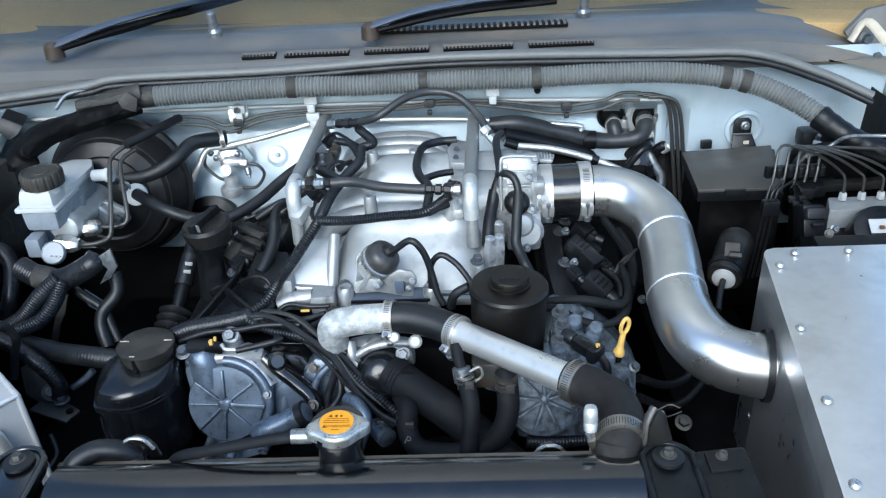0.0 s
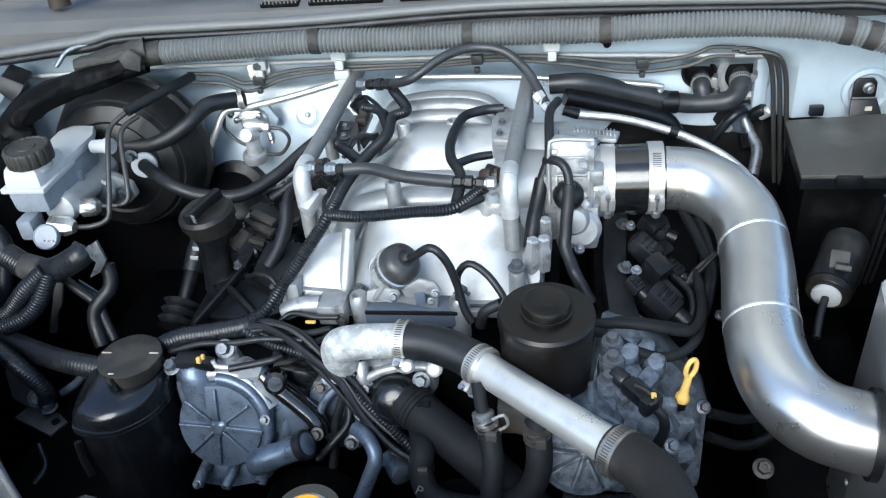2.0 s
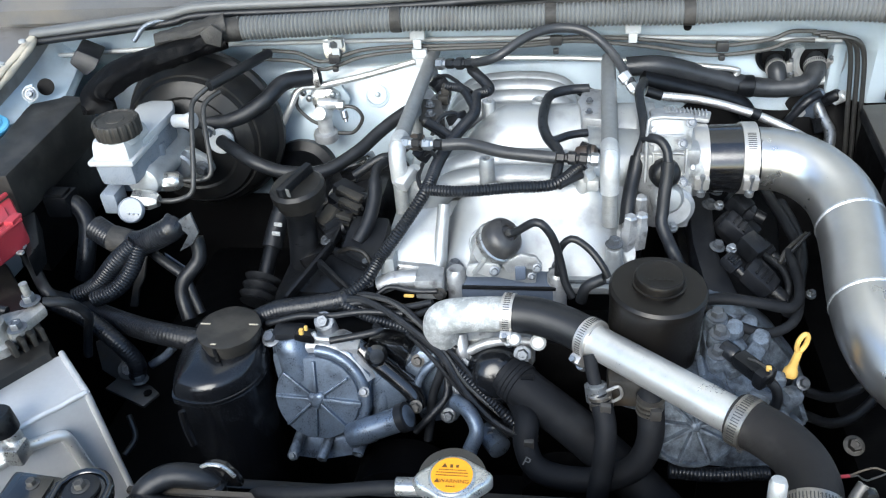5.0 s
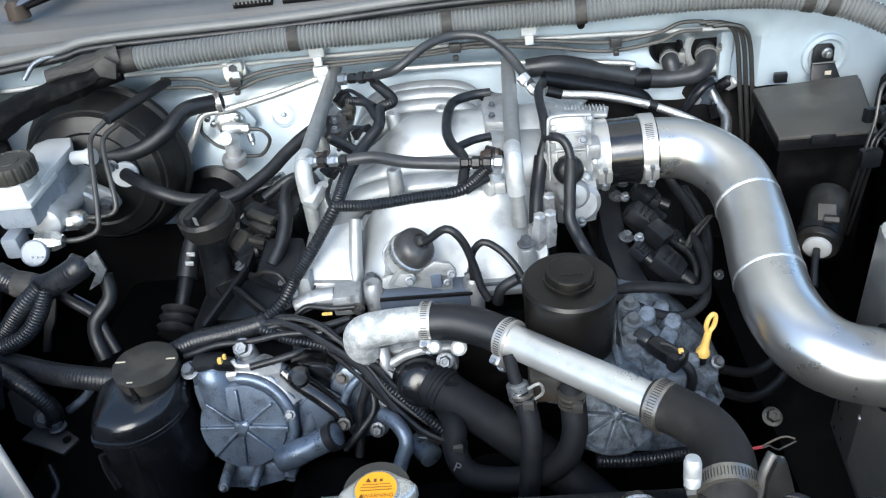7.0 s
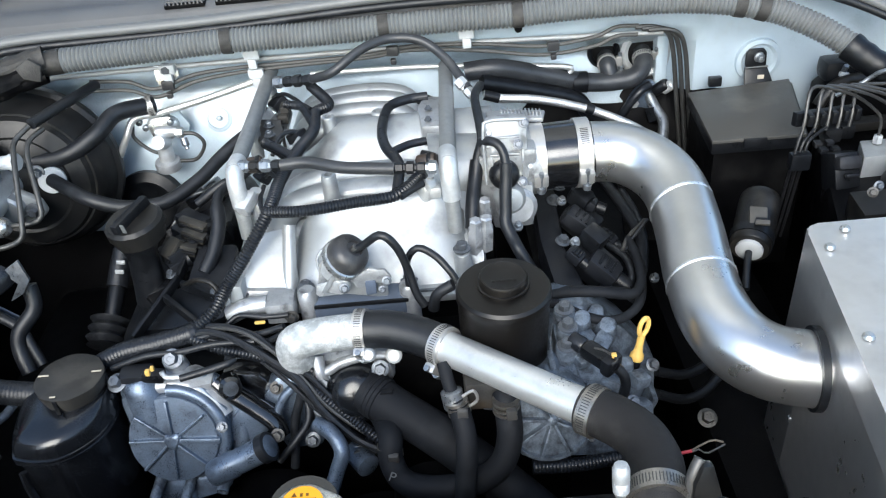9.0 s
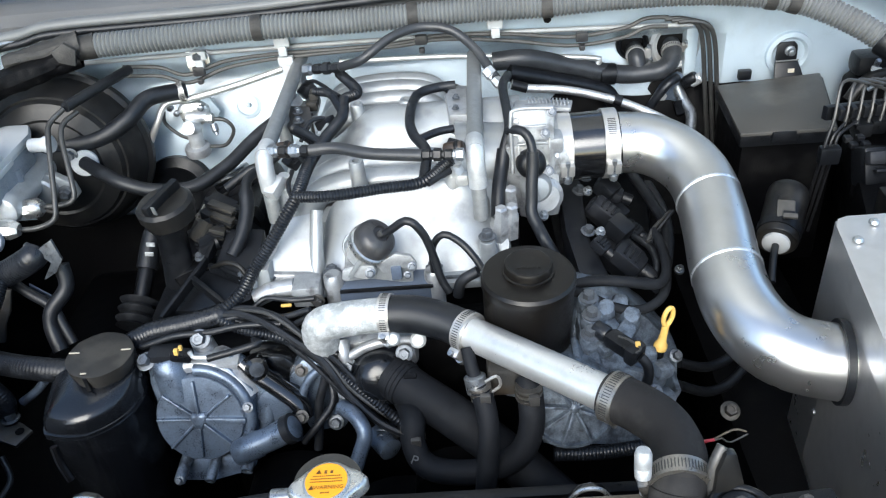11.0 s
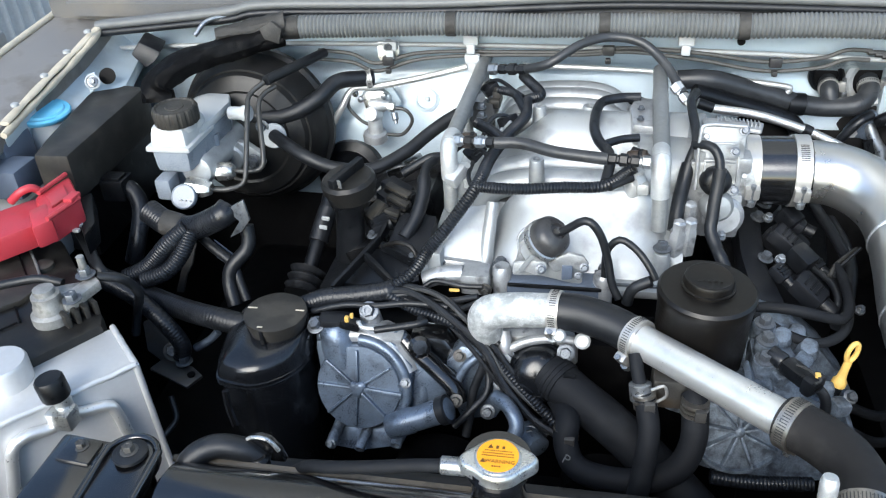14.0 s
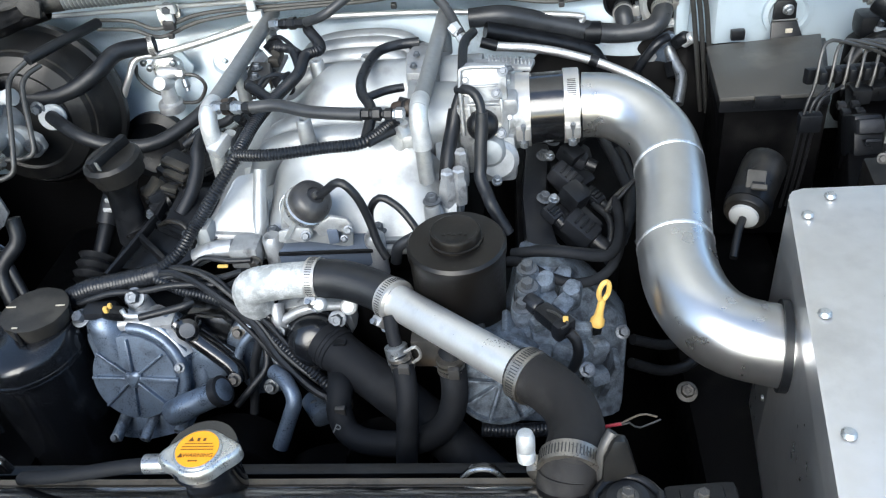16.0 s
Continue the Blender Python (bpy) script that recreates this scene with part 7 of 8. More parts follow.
part("cap", lathe([(0.0285, -0.02), (0.029, -0.003), (0.0275, 0.0), (0.025, 0.001), (0.023, -0.001), (0.012, -0.001), (0.011, 0.0), (0.004, 0.0)], RCAP, (0, -0.03, 1), 144, wob=lambda a: 1 - 0.035 * (math.sin(a * 18) > 0.5)), M_LID, rsv, "black ribbed screw cap")
part("spout", lathe([(0.009, 0), (0.009, 0.02), (0.011, 0.022), (0.011, 0.03)], (-0.540, 1.141, 1.070), (1, -0.2, 0.1), 18), M_WHITE, rsv)
hose("brake_line", [(-0.543, 1.050, 1.001), (-0.520, 1.050, 1.002), (-0.502, 1.060, 1.006), (-0.498, 1.070, 1.024), (-0.506, 1.120, 1.078), (-0.512, 1.150, 1.093), (-0.497, 1.170, 1.104)], 0.0034, M_LINE, "thin dark brake line from the master cylinder", "metal line", group="brake lines")
hose("brake_line", [(-0.523, 1.085, 1.011), (-0.497, 1.085, 1.012), (-0.484, 1.090, 1.017), (-0.484, 1.100, 1.034), (-0.498, 1.140, 1.077), (-0.498, 1.160, 1.089), (-0.486, 1.180, 1.094)], 0.0034, M_LINE, "thin dark brake line from the master cylinder", "metal line", group="brake lines")
hose("line_sleeve", [(-0.494, 1.170, 1.106), (-0.469, 1.220, 1.108), (-0.445, 1.280, 1.107)], 0.0072, M_RUBBER, "black rubber sleeve over the brake lines", group=G)
trunk = thing("wiring_trunk", (-0.626, 1.160, 1.114), "black wiring trunk over the brake servo", "cable trunk")


def creased_tube(pts, r, flat, amp, seg=30, seed=0.0):
    """A taped sleeve with sharp creases, wider than high."""
    c = smooth_points(pts, 0.0035)
    n = len(c)

    def at(u, v):
        k = min(n - 1, round(v * (n - 1)))
        t = (c[min(k + 1, n - 1)] - c[max(k - 1, 0)]).normalized()
        a = 2 * math.pi * u
        side = t.cross(UP).normalized()
        up = side.cross(t)
        w = Vector((1.6 * math.cos(a) + seed, 1.6 * math.sin(a), k * 0.11))
        f = 1 + amp * noise.noise(w) - amp * 0.9 * abs(noise.noise(w * 2.3 + Vector((5, 1, 0))))
        box_f = 1 / max(abs(math.cos(a)), abs(math.sin(a))) ** 0.45
        return c[k] + (side * math.cos(a) + up * math.sin(a) * flat) * (r * f * box_f)

    return surface(at, seg, n - 1)


part("duct", creased_tube([(-0.640, 1.140, 1.085), (-0.641, 1.146, 1.106), (-0.628, 1.158, 1.119), (-0.603, 1.183, 1.129), (-0.565, 1.212, 1.134), (-0.527, 1.236, 1.139), (-0.492, 1.250, 1.145)], 0.0225, 0.7, 0.14), M_DEEPBLACK, trunk)


def crumpled(u, v):
    """A creased sleeve of tape round the trunk's end."""
    a = 2 * math.pi * u
    p = Vector((-0.580, 1.222, 1.150)).lerp(Vector((-0.490, 1.258, 1.158)), v)
    r = 0.0185 * (1 + 0.14 * noise.noise(Vector((3 * math.cos(a), 3 * math.sin(a), 6 * v))) + 0.1 * abs(noise.noise(Vector((5 * math.cos(a) + 7, 5 * math.sin(a), 14 * v)))))
    r *= 0.72 + 0.4 * v
    return p + Vector((-0.3 * math.cos(a), 0.8 * math.cos(a), 0.75 * math.sin(a))) * r


part("tape_wrap", surface(crumpled, 40, 30), M_TAPE, trunk, "crumpled grey tape wrap")
part("tape_flap", slab([(-0.515, 1.222, 1.160), (-0.497, 1.226, 1.170), (-0.484, 1.228, 1.158), (-0.489, 1.224, 1.138), (-0.508, 1.220, 1.146)], 0.006, 0.002, (0, 1, 0)), M_TAPE, trunk, "folded tape flap")
part("side_pipe", sweep([(-0.628, 1.250, 1.140), (-0.611, 1.270, 1.157), (-0.572, 1.290, 1.157), (-0.543, 1.280, 1.152)], 0.0034), M_ZINC, trunk)

# ---- left corner: fuse box, washer bottle, battery, tank ----
fb = thing("fuse_box", (-0.744, 1.086, 1.000), "dusty black fuse box with a plain lid", "fuse box")
part("lid", slab([(-0.775, 1.196, 1.080), (-0.748, 1.213, 1.080), (-0.697, 1.201, 1.080), (-0.685, 0.978, 1.080), (-0.730, 0.975, 1.080), (-0.743, 1.024, 1.080)], 0.065, 0.005), M_LID, fb)
part("lid_edge", sweep([(-0.715, 1.245, 1.020), (-0.707, 1.138, 1.020), (-0.701, 1.022, 1.020)], 0.0035, 8, 0.02), M_LID, fb)
part("base", slab([(-0.808, 1.315, 1.030), (-0.744, 1.282, 1.030), (-0.727, 1.037, 1.030), (-0.790, 1.051, 1.030)], 0.14, 0.006), M_BLACK, fb)
wb = thing("washer_bottle", (-0.872, 1.186, 1.000), "milky washer bottle with a bright blue cap", "washer bottle")
WC = Vector((-0.795, 1.097, 1.085))
part("neck", lathe([(0.03, -0.12), (0.03, -0.02), (0.024, -0.005)], WC, (0, -0.1, 1), 32), M_WHITE, wb)
part("cap", lathe([(0.034, -0.008), (0.0375, -0.004), (0.0378, -0.001), (0.036, 0.001), (0.03, 0.0005), (0.028, 0.003), (0.004, 0.0035)], WC, (0.12, -0.02, 1), 48, wob=lambda a: 1 + 0.05 * math.cos(2 * a)), M_BLUE, wb, "bright blue snap cap")
part("tank", box(WC + Vector((-0.04, -0.05, -0.14)), (0.12, 0.16, 0.12), 0.02), M_WHITE, wb)
hb = thing("wing_bracket", (-0.833, 1.254, 1.060), "painted mounting bracket on the inner wing", "bracket")
part("upright", slab([(-0.771, 1.180, 1.105), (-0.757, 1.180, 1.109), (-0.752, 1.170, 1.091), (-0.767, 1.170, 1.080)], 0.006, 0.002, (0, 1, 0)), M_PAINT, hb)
part("ring", lathe([(0.010, -0.004), (0.0108, 0.001), (0.009, 0.002), (0.007, 0.0)], (-0.753, 1.165, 1.101), (0.3, -0.9, 0.5), 28), M_ELBOW, hb)
bolt(hb, (-0.751, 1.163, 1.102), (0.3, -0.9, 0.5), 0.0065)
part("dark_hole", lathe([(0.012, 0), (0.012, 0.001)], (-0.751, 1.200, 1.096), (0.2, -0.9, 0.5), 20), M_DEEPBLACK, hb)
solo("rubber_block", slab([(-0.731, 1.240, 1.114), (-0.719, 1.250, 1.130), (-0.687, 1.250, 1.115), (-0.695, 1.240, 1.104), (-0.712, 1.240, 1.093)], 0.05, 0.004, (-0.3, 1, 0)), M_COIL, "folded black rubber block on the inner wing", "rubber block")
solo("blue_relay", merge(box((-0.782, 0.989, 1.040), (0.05, 0.05, 0.04), 0.005), box((-0.815, 1.030, 1.050), (0.05, 0.06, 0.06), 0.008)), M_RELAY, "dark blue-grey relay beside the battery", "relay")
bat = thing("battery", (-0.836, 1.001, 0.800), "black car battery with ribbed edge", "battery")
part("case", slab([(-0.817, 0.899, 1.000), (-0.678, 0.914, 1.000), (-0.545, 0.777, 1.000), (-0.537, 0.762, 1.000), (-0.613, 0.651, 1.000), (-0.751, 0.748, 1.000)], 0.2, 0.006), M_DUSTY, bat)
part("lid_panel", slab([(-0.761, 0.858, 1.006), (-0.702, 0.884, 1.006), (-0.671, 0.854, 1.006), (-0.639, 0.814, 1.006), (-0.644, 0.784, 1.006), (-0.682, 0.748, 1.006)], 0.008, 0.002), M_LID, bat)
part("lid_ridge", sweep([(-0.745, 0.856, 1.007), (-0.704, 0.882, 1.007), (-0.696, 0.878, 1.007), (-0.665, 0.846, 1.007), (-0.633, 0.808, 1.007)], 0.0016, 8, 0.004), M_SEAL, bat)
for q in ((-0.663, 0.853, 1.004), (-0.707, 0.915, 1.004)):
    part("vent_plug", lathe([(0.012, -0.004), (0.012, 0.001), (0.009, 0.0022), (0.002, 0.0022)], q, UP, 28), M_LID, bat)
for a, b in (((-0.703, 0.867, 1.007), (-0.663, 0.824, 1.007)), ((-0.648, 0.777, 1.002), (-0.625, 0.753, 1.002)), ((-0.644, 0.730, 1.002), (-0.628, 0.752, 1.002))):
    part("moulded_line", sweep([a, b], 0.0012, 6, 0.01), M_DEEPBLACK, bat)
for k in range(4):
    a = Vector((-0.573, 0.757, 1.002)).lerp(Vector((-0.557, 0.783, 1.002)), k / 3)
    part("edge_rib", box((0, 0, 0), (0.016, 0.026, 0.0055), 0.002, axis(a, Vector((-0.557, 0.783, 1.002)) - Vector((-0.573, 0.757, 1.002)))), M_LID, bat)
TP = Vector((-0.594, 0.765, 1.012))
term = thing("battery_terminal", TP, "pale lead terminal clamp on the battery", "battery terminal")
part("post", lathe([(0.0205, -0.012), (0.0205, -0.002), (0.0165, 0.001), (0.016, 0.008), (0.0145, 0.011), (0.0145, 0.020), (0.011, 0.0215), (0.0105, 0.027), (0.004, 0.028)], TP, UP, 32), M_LEAD, term)
part("clamp_block", box((-0.583, 0.785, 1.018), (0.026, 0.022, 0.014), 0.003, Matrix.Rotation(radians(25), 4, "Z")), M_LEAD, term)
part("clamp_arm", slab([(-0.591, 0.772, 1.022), (-0.565, 0.809, 1.030), (-0.551, 0.798, 1.030), (-0.573, 0.762, 1.020)], 0.012, 0.003), M_LEAD, term)
bolt(term, (-0.566, 0.767, 1.025), UP, 0.010)
bolt(term, (-0.570, 0.803, 1.031), UP, 0.0105)
part("stud", lathe([(0.0042, 0), (0.0042, 0.024)], (-0.570, 0.803, 1.031), UP, 12), M_LEAD, term)
hose("earth_cable", [(-0.558, 0.804, 1.030), (-0.539, 0.816, 1.020), (-0.536, 0.833, 0.990), (-0.556, 0.847, 0.950), (-0.564, 0.843, 0.920)], 0.0052, M_RUBBER, "black earth cable from the battery", "cable", group="battery cables")
hose("earth_cable", [(-0.594, 0.794, 1.025), (-0.618, 0.793, 1.030), (-0.639, 0.785, 1.030), (-0.663, 0.772, 1.030)], 0.005, M_RUBBER, "black earth cable across the battery", "cable", group="battery cables")
red = thing("terminal_cover", (-0.718, 0.940, 1.030), "red plastic cover over the positive terminal", "terminal cover")
part("front_box", slab([(-0.700, 0.918, 1.055), (-0.689, 0.976, 1.055), (-0.642, 0.923, 1.055), (-0.653, 0.870, 1.055)], 0.035, 0.006), M_RED, red)
part("rear_box", slab([(-0.759, 0.876, 1.045), (-0.712, 0.935, 1.045), (-0.663, 0.886, 1.045), (-0.709, 0.826, 1.045)], 0.03, 0.006), M_RED, red)
part("hook", box((-0.645, 0.914, 1.060), (0.012, 0.02, 0.006), 0.002), M_RED, red)
part("handle", sweep([(-0.729, 0.914, 1.050), (-0.714, 0.916, 1.062), (-0.704, 0.924, 1.064), (-0.700, 0.931, 1.056)], 0.005, 10, 0.004), M_RED, red)
part("step", slab([(-0.684, 0.883, 1.058), (-0.674, 0.905, 1.058), (-0.647, 0.874, 1.054), (-0.660, 0.853, 1.054)], 0.03, 0.005), M_RED, red)
part("ridge", sweep([(-0.695, 0.922, 1.058), (-0.693, 0.945, 1.058), (-0.690, 0.972, 1.058)], 0.003, 8, 0.004), M_RED, red)
part("ridge", sweep([(-0.649, 0.868, 1.057), (-0.644, 0.894, 1.057), (-0.640, 0.919, 1.057)], 0.003, 8, 0.004), M_RED, red)
part("moulded_panel", slab([(-0.683, 0.919, 1.058), (-0.678, 0.947, 1.058), (-0.655, 0.922, 1.058), (-0.660, 0.894, 1.058)], 0.004, 0.0015), M_RED, red)
plugs = thing("fusible_link_plug", (-0.652, 0.936, 1.020), "black fused cable plug beside the battery", "connector")
part("body", slab([(-0.677, 0.965, 1.030), (-0.668, 0.981, 1.030), (-0.634, 0.925, 1.020), (-0.630, 0.893, 1.020), (-0.667, 0.940, 1.025)], 0.03, 0.004), M_BLACK, plugs)
for k in range(3):
    part("tag", box(Vector((-0.652, 0.926, 1.022)) + Vector((0.004 * k, -0.012 * k, 0)), (0.008, 0.006, 0.004), 0.001), M_ELBOW, plugs)
tank = thing("catch_tank", (-0.605, 0.736, 0.900), "welded bare aluminium overflow tank with fittings", "overflow tank")
TK = [Vector((-0.533, 0.771, 0.990)), Vector((-0.478, 0.718, 0.990)), Vector((-0.563, 0.623, 0.990)), Vector((-0.602, 0.578, 0.990)), Vector((-0.658, 0.634, 0.990))]
part("shell", slab(TK, 0.2, 0.004, (0.06, -0.04, -1)), M_TANK, tank)
for a, b in ((TK[0], TK[1]), (TK[1], TK[2]), (TK[2], TK[3]), (TK[1], TK[1] + Vector((0.012, -0.008, -0.2)))):
    bead = [a.lerp(b, k / 10) + Vector((0, 0, 0.0006 * math.sin(k * 2.3))) for k in range(11)]
    part("weld_bead", sweep(bead, 0.0032, 10, 0.004), M_TANK, tank)
KC = Vector((-0.594, 0.678, 1.000))
part("filler_cap", lathe([(0.026, -0.012), (0.026, 0.012), (0.024, 0.015), (0.004, 0.015)], KC, UP, 48, wob=lambda a: 1 + 0.01 * math.sin(a * 24)), M_TANK, tank, "knurled aluminium cap")
FP = Vector((-0.522, 0.660, 0.982))
fit_t = part("fitting_block", box(FP + Vector((0, -0.006, -0.006)), (0.024, 0.02, 0.02), 0.003), M_CAP, tank)
part("fitting_stem", lathe([(0.0085, 0), (0.0085, 0.018), (0.007, 0.02)], FP, UP, 20), M_CAP, fit_t)
part("black_knob", lathe([(0.013, 0), (0.0135, 0.004), (0.0135, 0.02), (0.012, 0.022), (0.004, 0.022)], FP + Vector((-0.004, 0.0, 0.014)), (-0.1, 0, 1), 32, wob=lambda a: 1 + 0.02 * math.sin(a * 18)), M_BLACK, fit_t, "black knurled knob")
part("tube", sweep([FP + Vector((-0.004, -0.008, -0.006)), (-0.532, 0.646, 0.968), (-0.547, 0.630, 0.971), (-0.556, 0.619, 0.964), (-0.560, 0.612, 0.94), (-0.562, 0.608, 0.923), (-0.565, 0.603, 0.90)], 0.0058, 14, 0.004), M_SATIN, tank)
part("tube", sweep([FP + Vector((0.004, -0.006, -0.004)), (-0.511, 0.670, 0.969), (-0.497, 0.685, 0.964), (-0.493, 0.688, 0.953), (-0.489, 0.689, 0.924), (-0.487, 0.690, 0.90)], 0.0058, 14, 0.004), M_SATIN, tank)

# radiator brackets
def rad_bracket(p, s, label, paint=M_BLACKPAINT):
    """A pressed tongue over a rubber bush, with a second plate beside it."""
    t = thing("radiator_bracket", p, label, "bracket", "radiator brackets")
    p = Vector(p)

    def tongue(w, ln, z):
        arc = [p + Vector((math.cos(a) * w, math.sin(a) * w - 0.003, z)) for a in (k * math.pi / 8 for k in range(9))]
        return arc + [p + Vector((-w - 0.004 * s, -ln, z - 0.012)), p + Vector((w - 0.004 * s, -ln, z - 0.012))]

    part("tongue", slab(tongue(0.0245, 0.09, 0.0), 0.012, 0.004), paint, t)
    part("rim", sweep(tongue(0.0225, 0.085, 0.0)[9:] [::-1][:1] + tongue(0.0225, 0.085, 0.0)[:10], 0.0034, 10, 0.005), paint, t)
    part("bush", lathe([(0.0145, 0), (0.0145, 0.003), (0.010, 0.0048), (0.009, 0.0048)], p, UP, 28), M_RUBBER, t)
    bolt(t, p + Vector((0, 0, 0.004)), UP, 0.0075, True)
    part("side_plate", box(p + Vector((-0.052 * s, -0.018, -0.016)), (0.05, 0.08, 0.014), 0.005, Matrix.Rotation(radians(7 * s), 4, "Y")), paint, t)
    part("side_pad", box(p + Vector((-0.052 * s, 0.004, -0.009)), (0.03, 0.026, 0.006), 0.0025, Matrix.Rotation(radians(7 * s), 4, "Y")), paint, t)
    bolt(t, p + Vector((-0.052 * s, 0.008, -0.007)), UP, 0.0065, True)
    part("leg", box(p + Vector((-0.02 * s, 0.0, -0.11)), (0.06, 0.02, 0.2), 0.006), paint, t)


rad_bracket((-0.407, 0.588, 1.012), 1, "black steel radiator bracket with rubber bush")
rad_bracket((0.199, 0.580, 1.008), -1, "dusty black steel radiator bracket with rubber bush", M_BLACK)
for q in ((-0.314, 0.628, 1.000), (0.095, 0.621, 0.985)):
    t = thing("fan_lug", q, "dark lug with a bright edge behind the radiator", "steel tab", "steel tabs")
    q = Vector(q)
    ring = [q + Vector((-0.021, 0, -0.024)), q + Vector((-0.016, 0, -0.010)), q + Vector((-0.008, 0, 0.001)), q + Vector((0.002, 0, 0.004)), q + Vector((0.011, 0, 0.001)), q + Vector((0.018, 0, -0.010)), q + Vector((0.022, 0, -0.024))]
    part("plate", slab(ring, 0.008, 0.002, (0, 1, -0.1)), M_BLACKPAINT, t)
    part("bright_edge", sweep(ring[1:6], 0.0019, 8, 0.003), M_CAP, t)
    part("post", lathe([(0.009, -0.05), (0.009, -0.012), (0.006, -0.009)], q + Vector((0.001, -0.006, -0.004)), UP, 16), M_BLACK, t)
stb = thing("steel_bracket", (-0.538, 0.854, 0.870), "bent grey steel bracket with a bolt and hole", "bracket")
part("plate", slab([(-0.557, 0.839, 0.872), (-0.548, 0.861, 0.872), (-0.505, 0.848, 0.872), (-0.487, 0.835, 0.872), (-0.497, 0.813, 0.872)], 0.004, 0.001), M_STEEL, stb)
part("upright", slab([(-0.571, 0.870, 0.915), (-0.549, 0.880, 0.922), (-0.538, 0.870, 0.883), (-0.553, 0.860, 0.864), (-0.569, 0.860, 0.880)], 0.005, 0.002, (0, 1, 0)), M_STEEL, stb)
bolt(stb, (-0.516, 0.850, 0.876), UP, 0.010)
bolt(stb, (-0.532, 0.858, 0.885), (0.3, -0.6, 0.6), 0.012, True)
part("bolt_hole", lathe([(0.005, 0), (0.005, 0.001)], (-0.500, 0.833, 0.873), UP, 16), M_DEEPBLACK, stb)

# hoses and cables in the left-hand dark
GC = "cables by the battery"
solo("cable_clip", merge(box((-0.674, 1.043, 1.003), (0.034, 0.032, 0.030), 0.004), box((-0.674, 1.040, 1.019), (0.026, 0.022, 0.006), 0.002)), M_BLACK, "square black clip round the battery cable", "cable clip")
hose("battery_cable", [(-0.686, 1.042, 1.000), (-0.658, 1.044, 1.000), (-0.639, 1.028, 0.980), (-0.636, 0.999, 0.950), (-0.645, 0.989, 0.920)], 0.0115, M_LOOM, "thick smooth black cable beside the battery", "cable", group=GC)
hose("battery_cable", [(-0.679, 0.947, 1.000), (-0.651, 0.920, 0.990), (-0.615, 0.883, 0.980), (-0.606, 0.896, 0.960)], 0.007, M_RUBBER, "black cable beside the battery", "cable", group=GC)
hose("servo_loom", [(-0.596, 0.980, 1.006), (-0.564, 0.970, 0.993), (-0.531, 0.965, 0.994), (-0.488, 0.960, 1.016), (-0.480, 0.970, 1.022)], 0.0155, M_LOOM, "thick corrugated loom below the master cylinder", "wiring loom", rib=0.004, amp=0.0004, seg=18)
hose("servo_loom", [(-0.533, 0.955, 1.000), (-0.555, 0.940, 0.984), (-0.584, 0.930, 0.955), (-0.612, 0.920, 0.943)], 0.0115, M_LOOM, "corrugated loom dropping below the master cylinder", "wiring loom", rib=0.0036, amp=0.0008)
hose("servo_loom", [(-0.528, 0.955, 0.997), (-0.539, 0.935, 0.972), (-0.556, 0.920, 0.956), (-0.583, 0.910, 0.948)], 0.0105, M_LOOM, "corrugated loom dropping below the master cylinder", "wiring loom", rib=0.0036, amp=0.0008)
hose("coolant_line", [(-0.467, 0.980, 0.993), (-0.466, 0.970, 0.967), (-0.485, 0.955, 0.946), (-0.488, 0.945, 0.927), (-0.479, 0.930, 0.904)], 0.009, M_RUBBER, "black rubber hose with an S-bend", group=G)
hose("coolant_line", [(-0.550, 0.990, 0.978), (-0.534, 0.980, 0.973), (-0.514, 0.970, 0.963), (-0.487, 0.960, 0.947), (-0.476, 0.950, 0.924), (-0.467, 0.940, 0.906)], 0.006, M_RUBBER, "thin black rubber hose", group=G)
hose("low_hose", [(-0.622, 0.925, 0.930), (-0.570, 0.904, 0.928), (-0.515, 0.882, 0.930), (-0.472, 0.866, 0.935), (-0.429, 0.862, 0.930)], 0.0135, M_RUBBER, "thick black corrugated hose to the fluid bottle", "hose", rib=0.004, amp=0.00035, group=GC)
hose("low_hose", [(-0.616, 0.880, 0.970), (-0.571, 0.873, 0.950), (-0.537, 0.860, 0.930), (-0.518, 0.857, 0.900), (-0.521, 0.855, 0.880)], 0.0105, M_LOOM, "black corrugated cable to the steel bracket", "cable", rib=0.0036, amp=0.0004, group=GC)
hose("low_pipe", [(-0.511, 0.872, 0.880), (-0.493, 0.878, 0.890), (-0.482, 0.883, 0.900)], 0.005, M_DULL, "short bare metal pipe", "metal pipe")
hose("low_wire", [(-0.532, 0.828, 0.840), (-0.522, 0.812, 0.820), (-0.530, 0.793, 0.810)], 0.0035, M_LINE, "thin wire in the dark of the bay", "wire", group="thin wires")
bracket2 = solo("loom_bracket", slab([(-0.477, 0.958, 1.027), (-0.455, 0.960, 1.040), (-0.450, 0.958, 1.014), (-0.462, 0.956, 0.998), (-0.479, 0.955, 0.989), (-0.463, 0.956, 1.012)], 0.004, 0.001, (0, 1, 0)), M_BOLT, "small grey steel loom bracket", "bracket")
solo("tower_bracket", slab([(-0.566, 1.000, 0.948), (-0.554, 1.000, 0.946), (-0.562, 0.992, 0.918), (-0.570, 0.985, 0.905), (-0.578, 0.980, 0.880), (-0.589, 0.980, 0.880)], 0.004, 0.001, (0, 1, 0)), M_STEEL, "pale bare strip of bracket behind the looms", "bracket")
solo("flag_bracket", slab([(-0.519, 0.985, 0.964), (-0.495, 0.985, 0.941), (-0.505, 0.985, 0.925), (-0.521, 0.985, 0.937)], 0.003, 0.001, (0, 1, 0)), M_RELAY, "small blue-grey plate bracket behind the hose", "bracket")
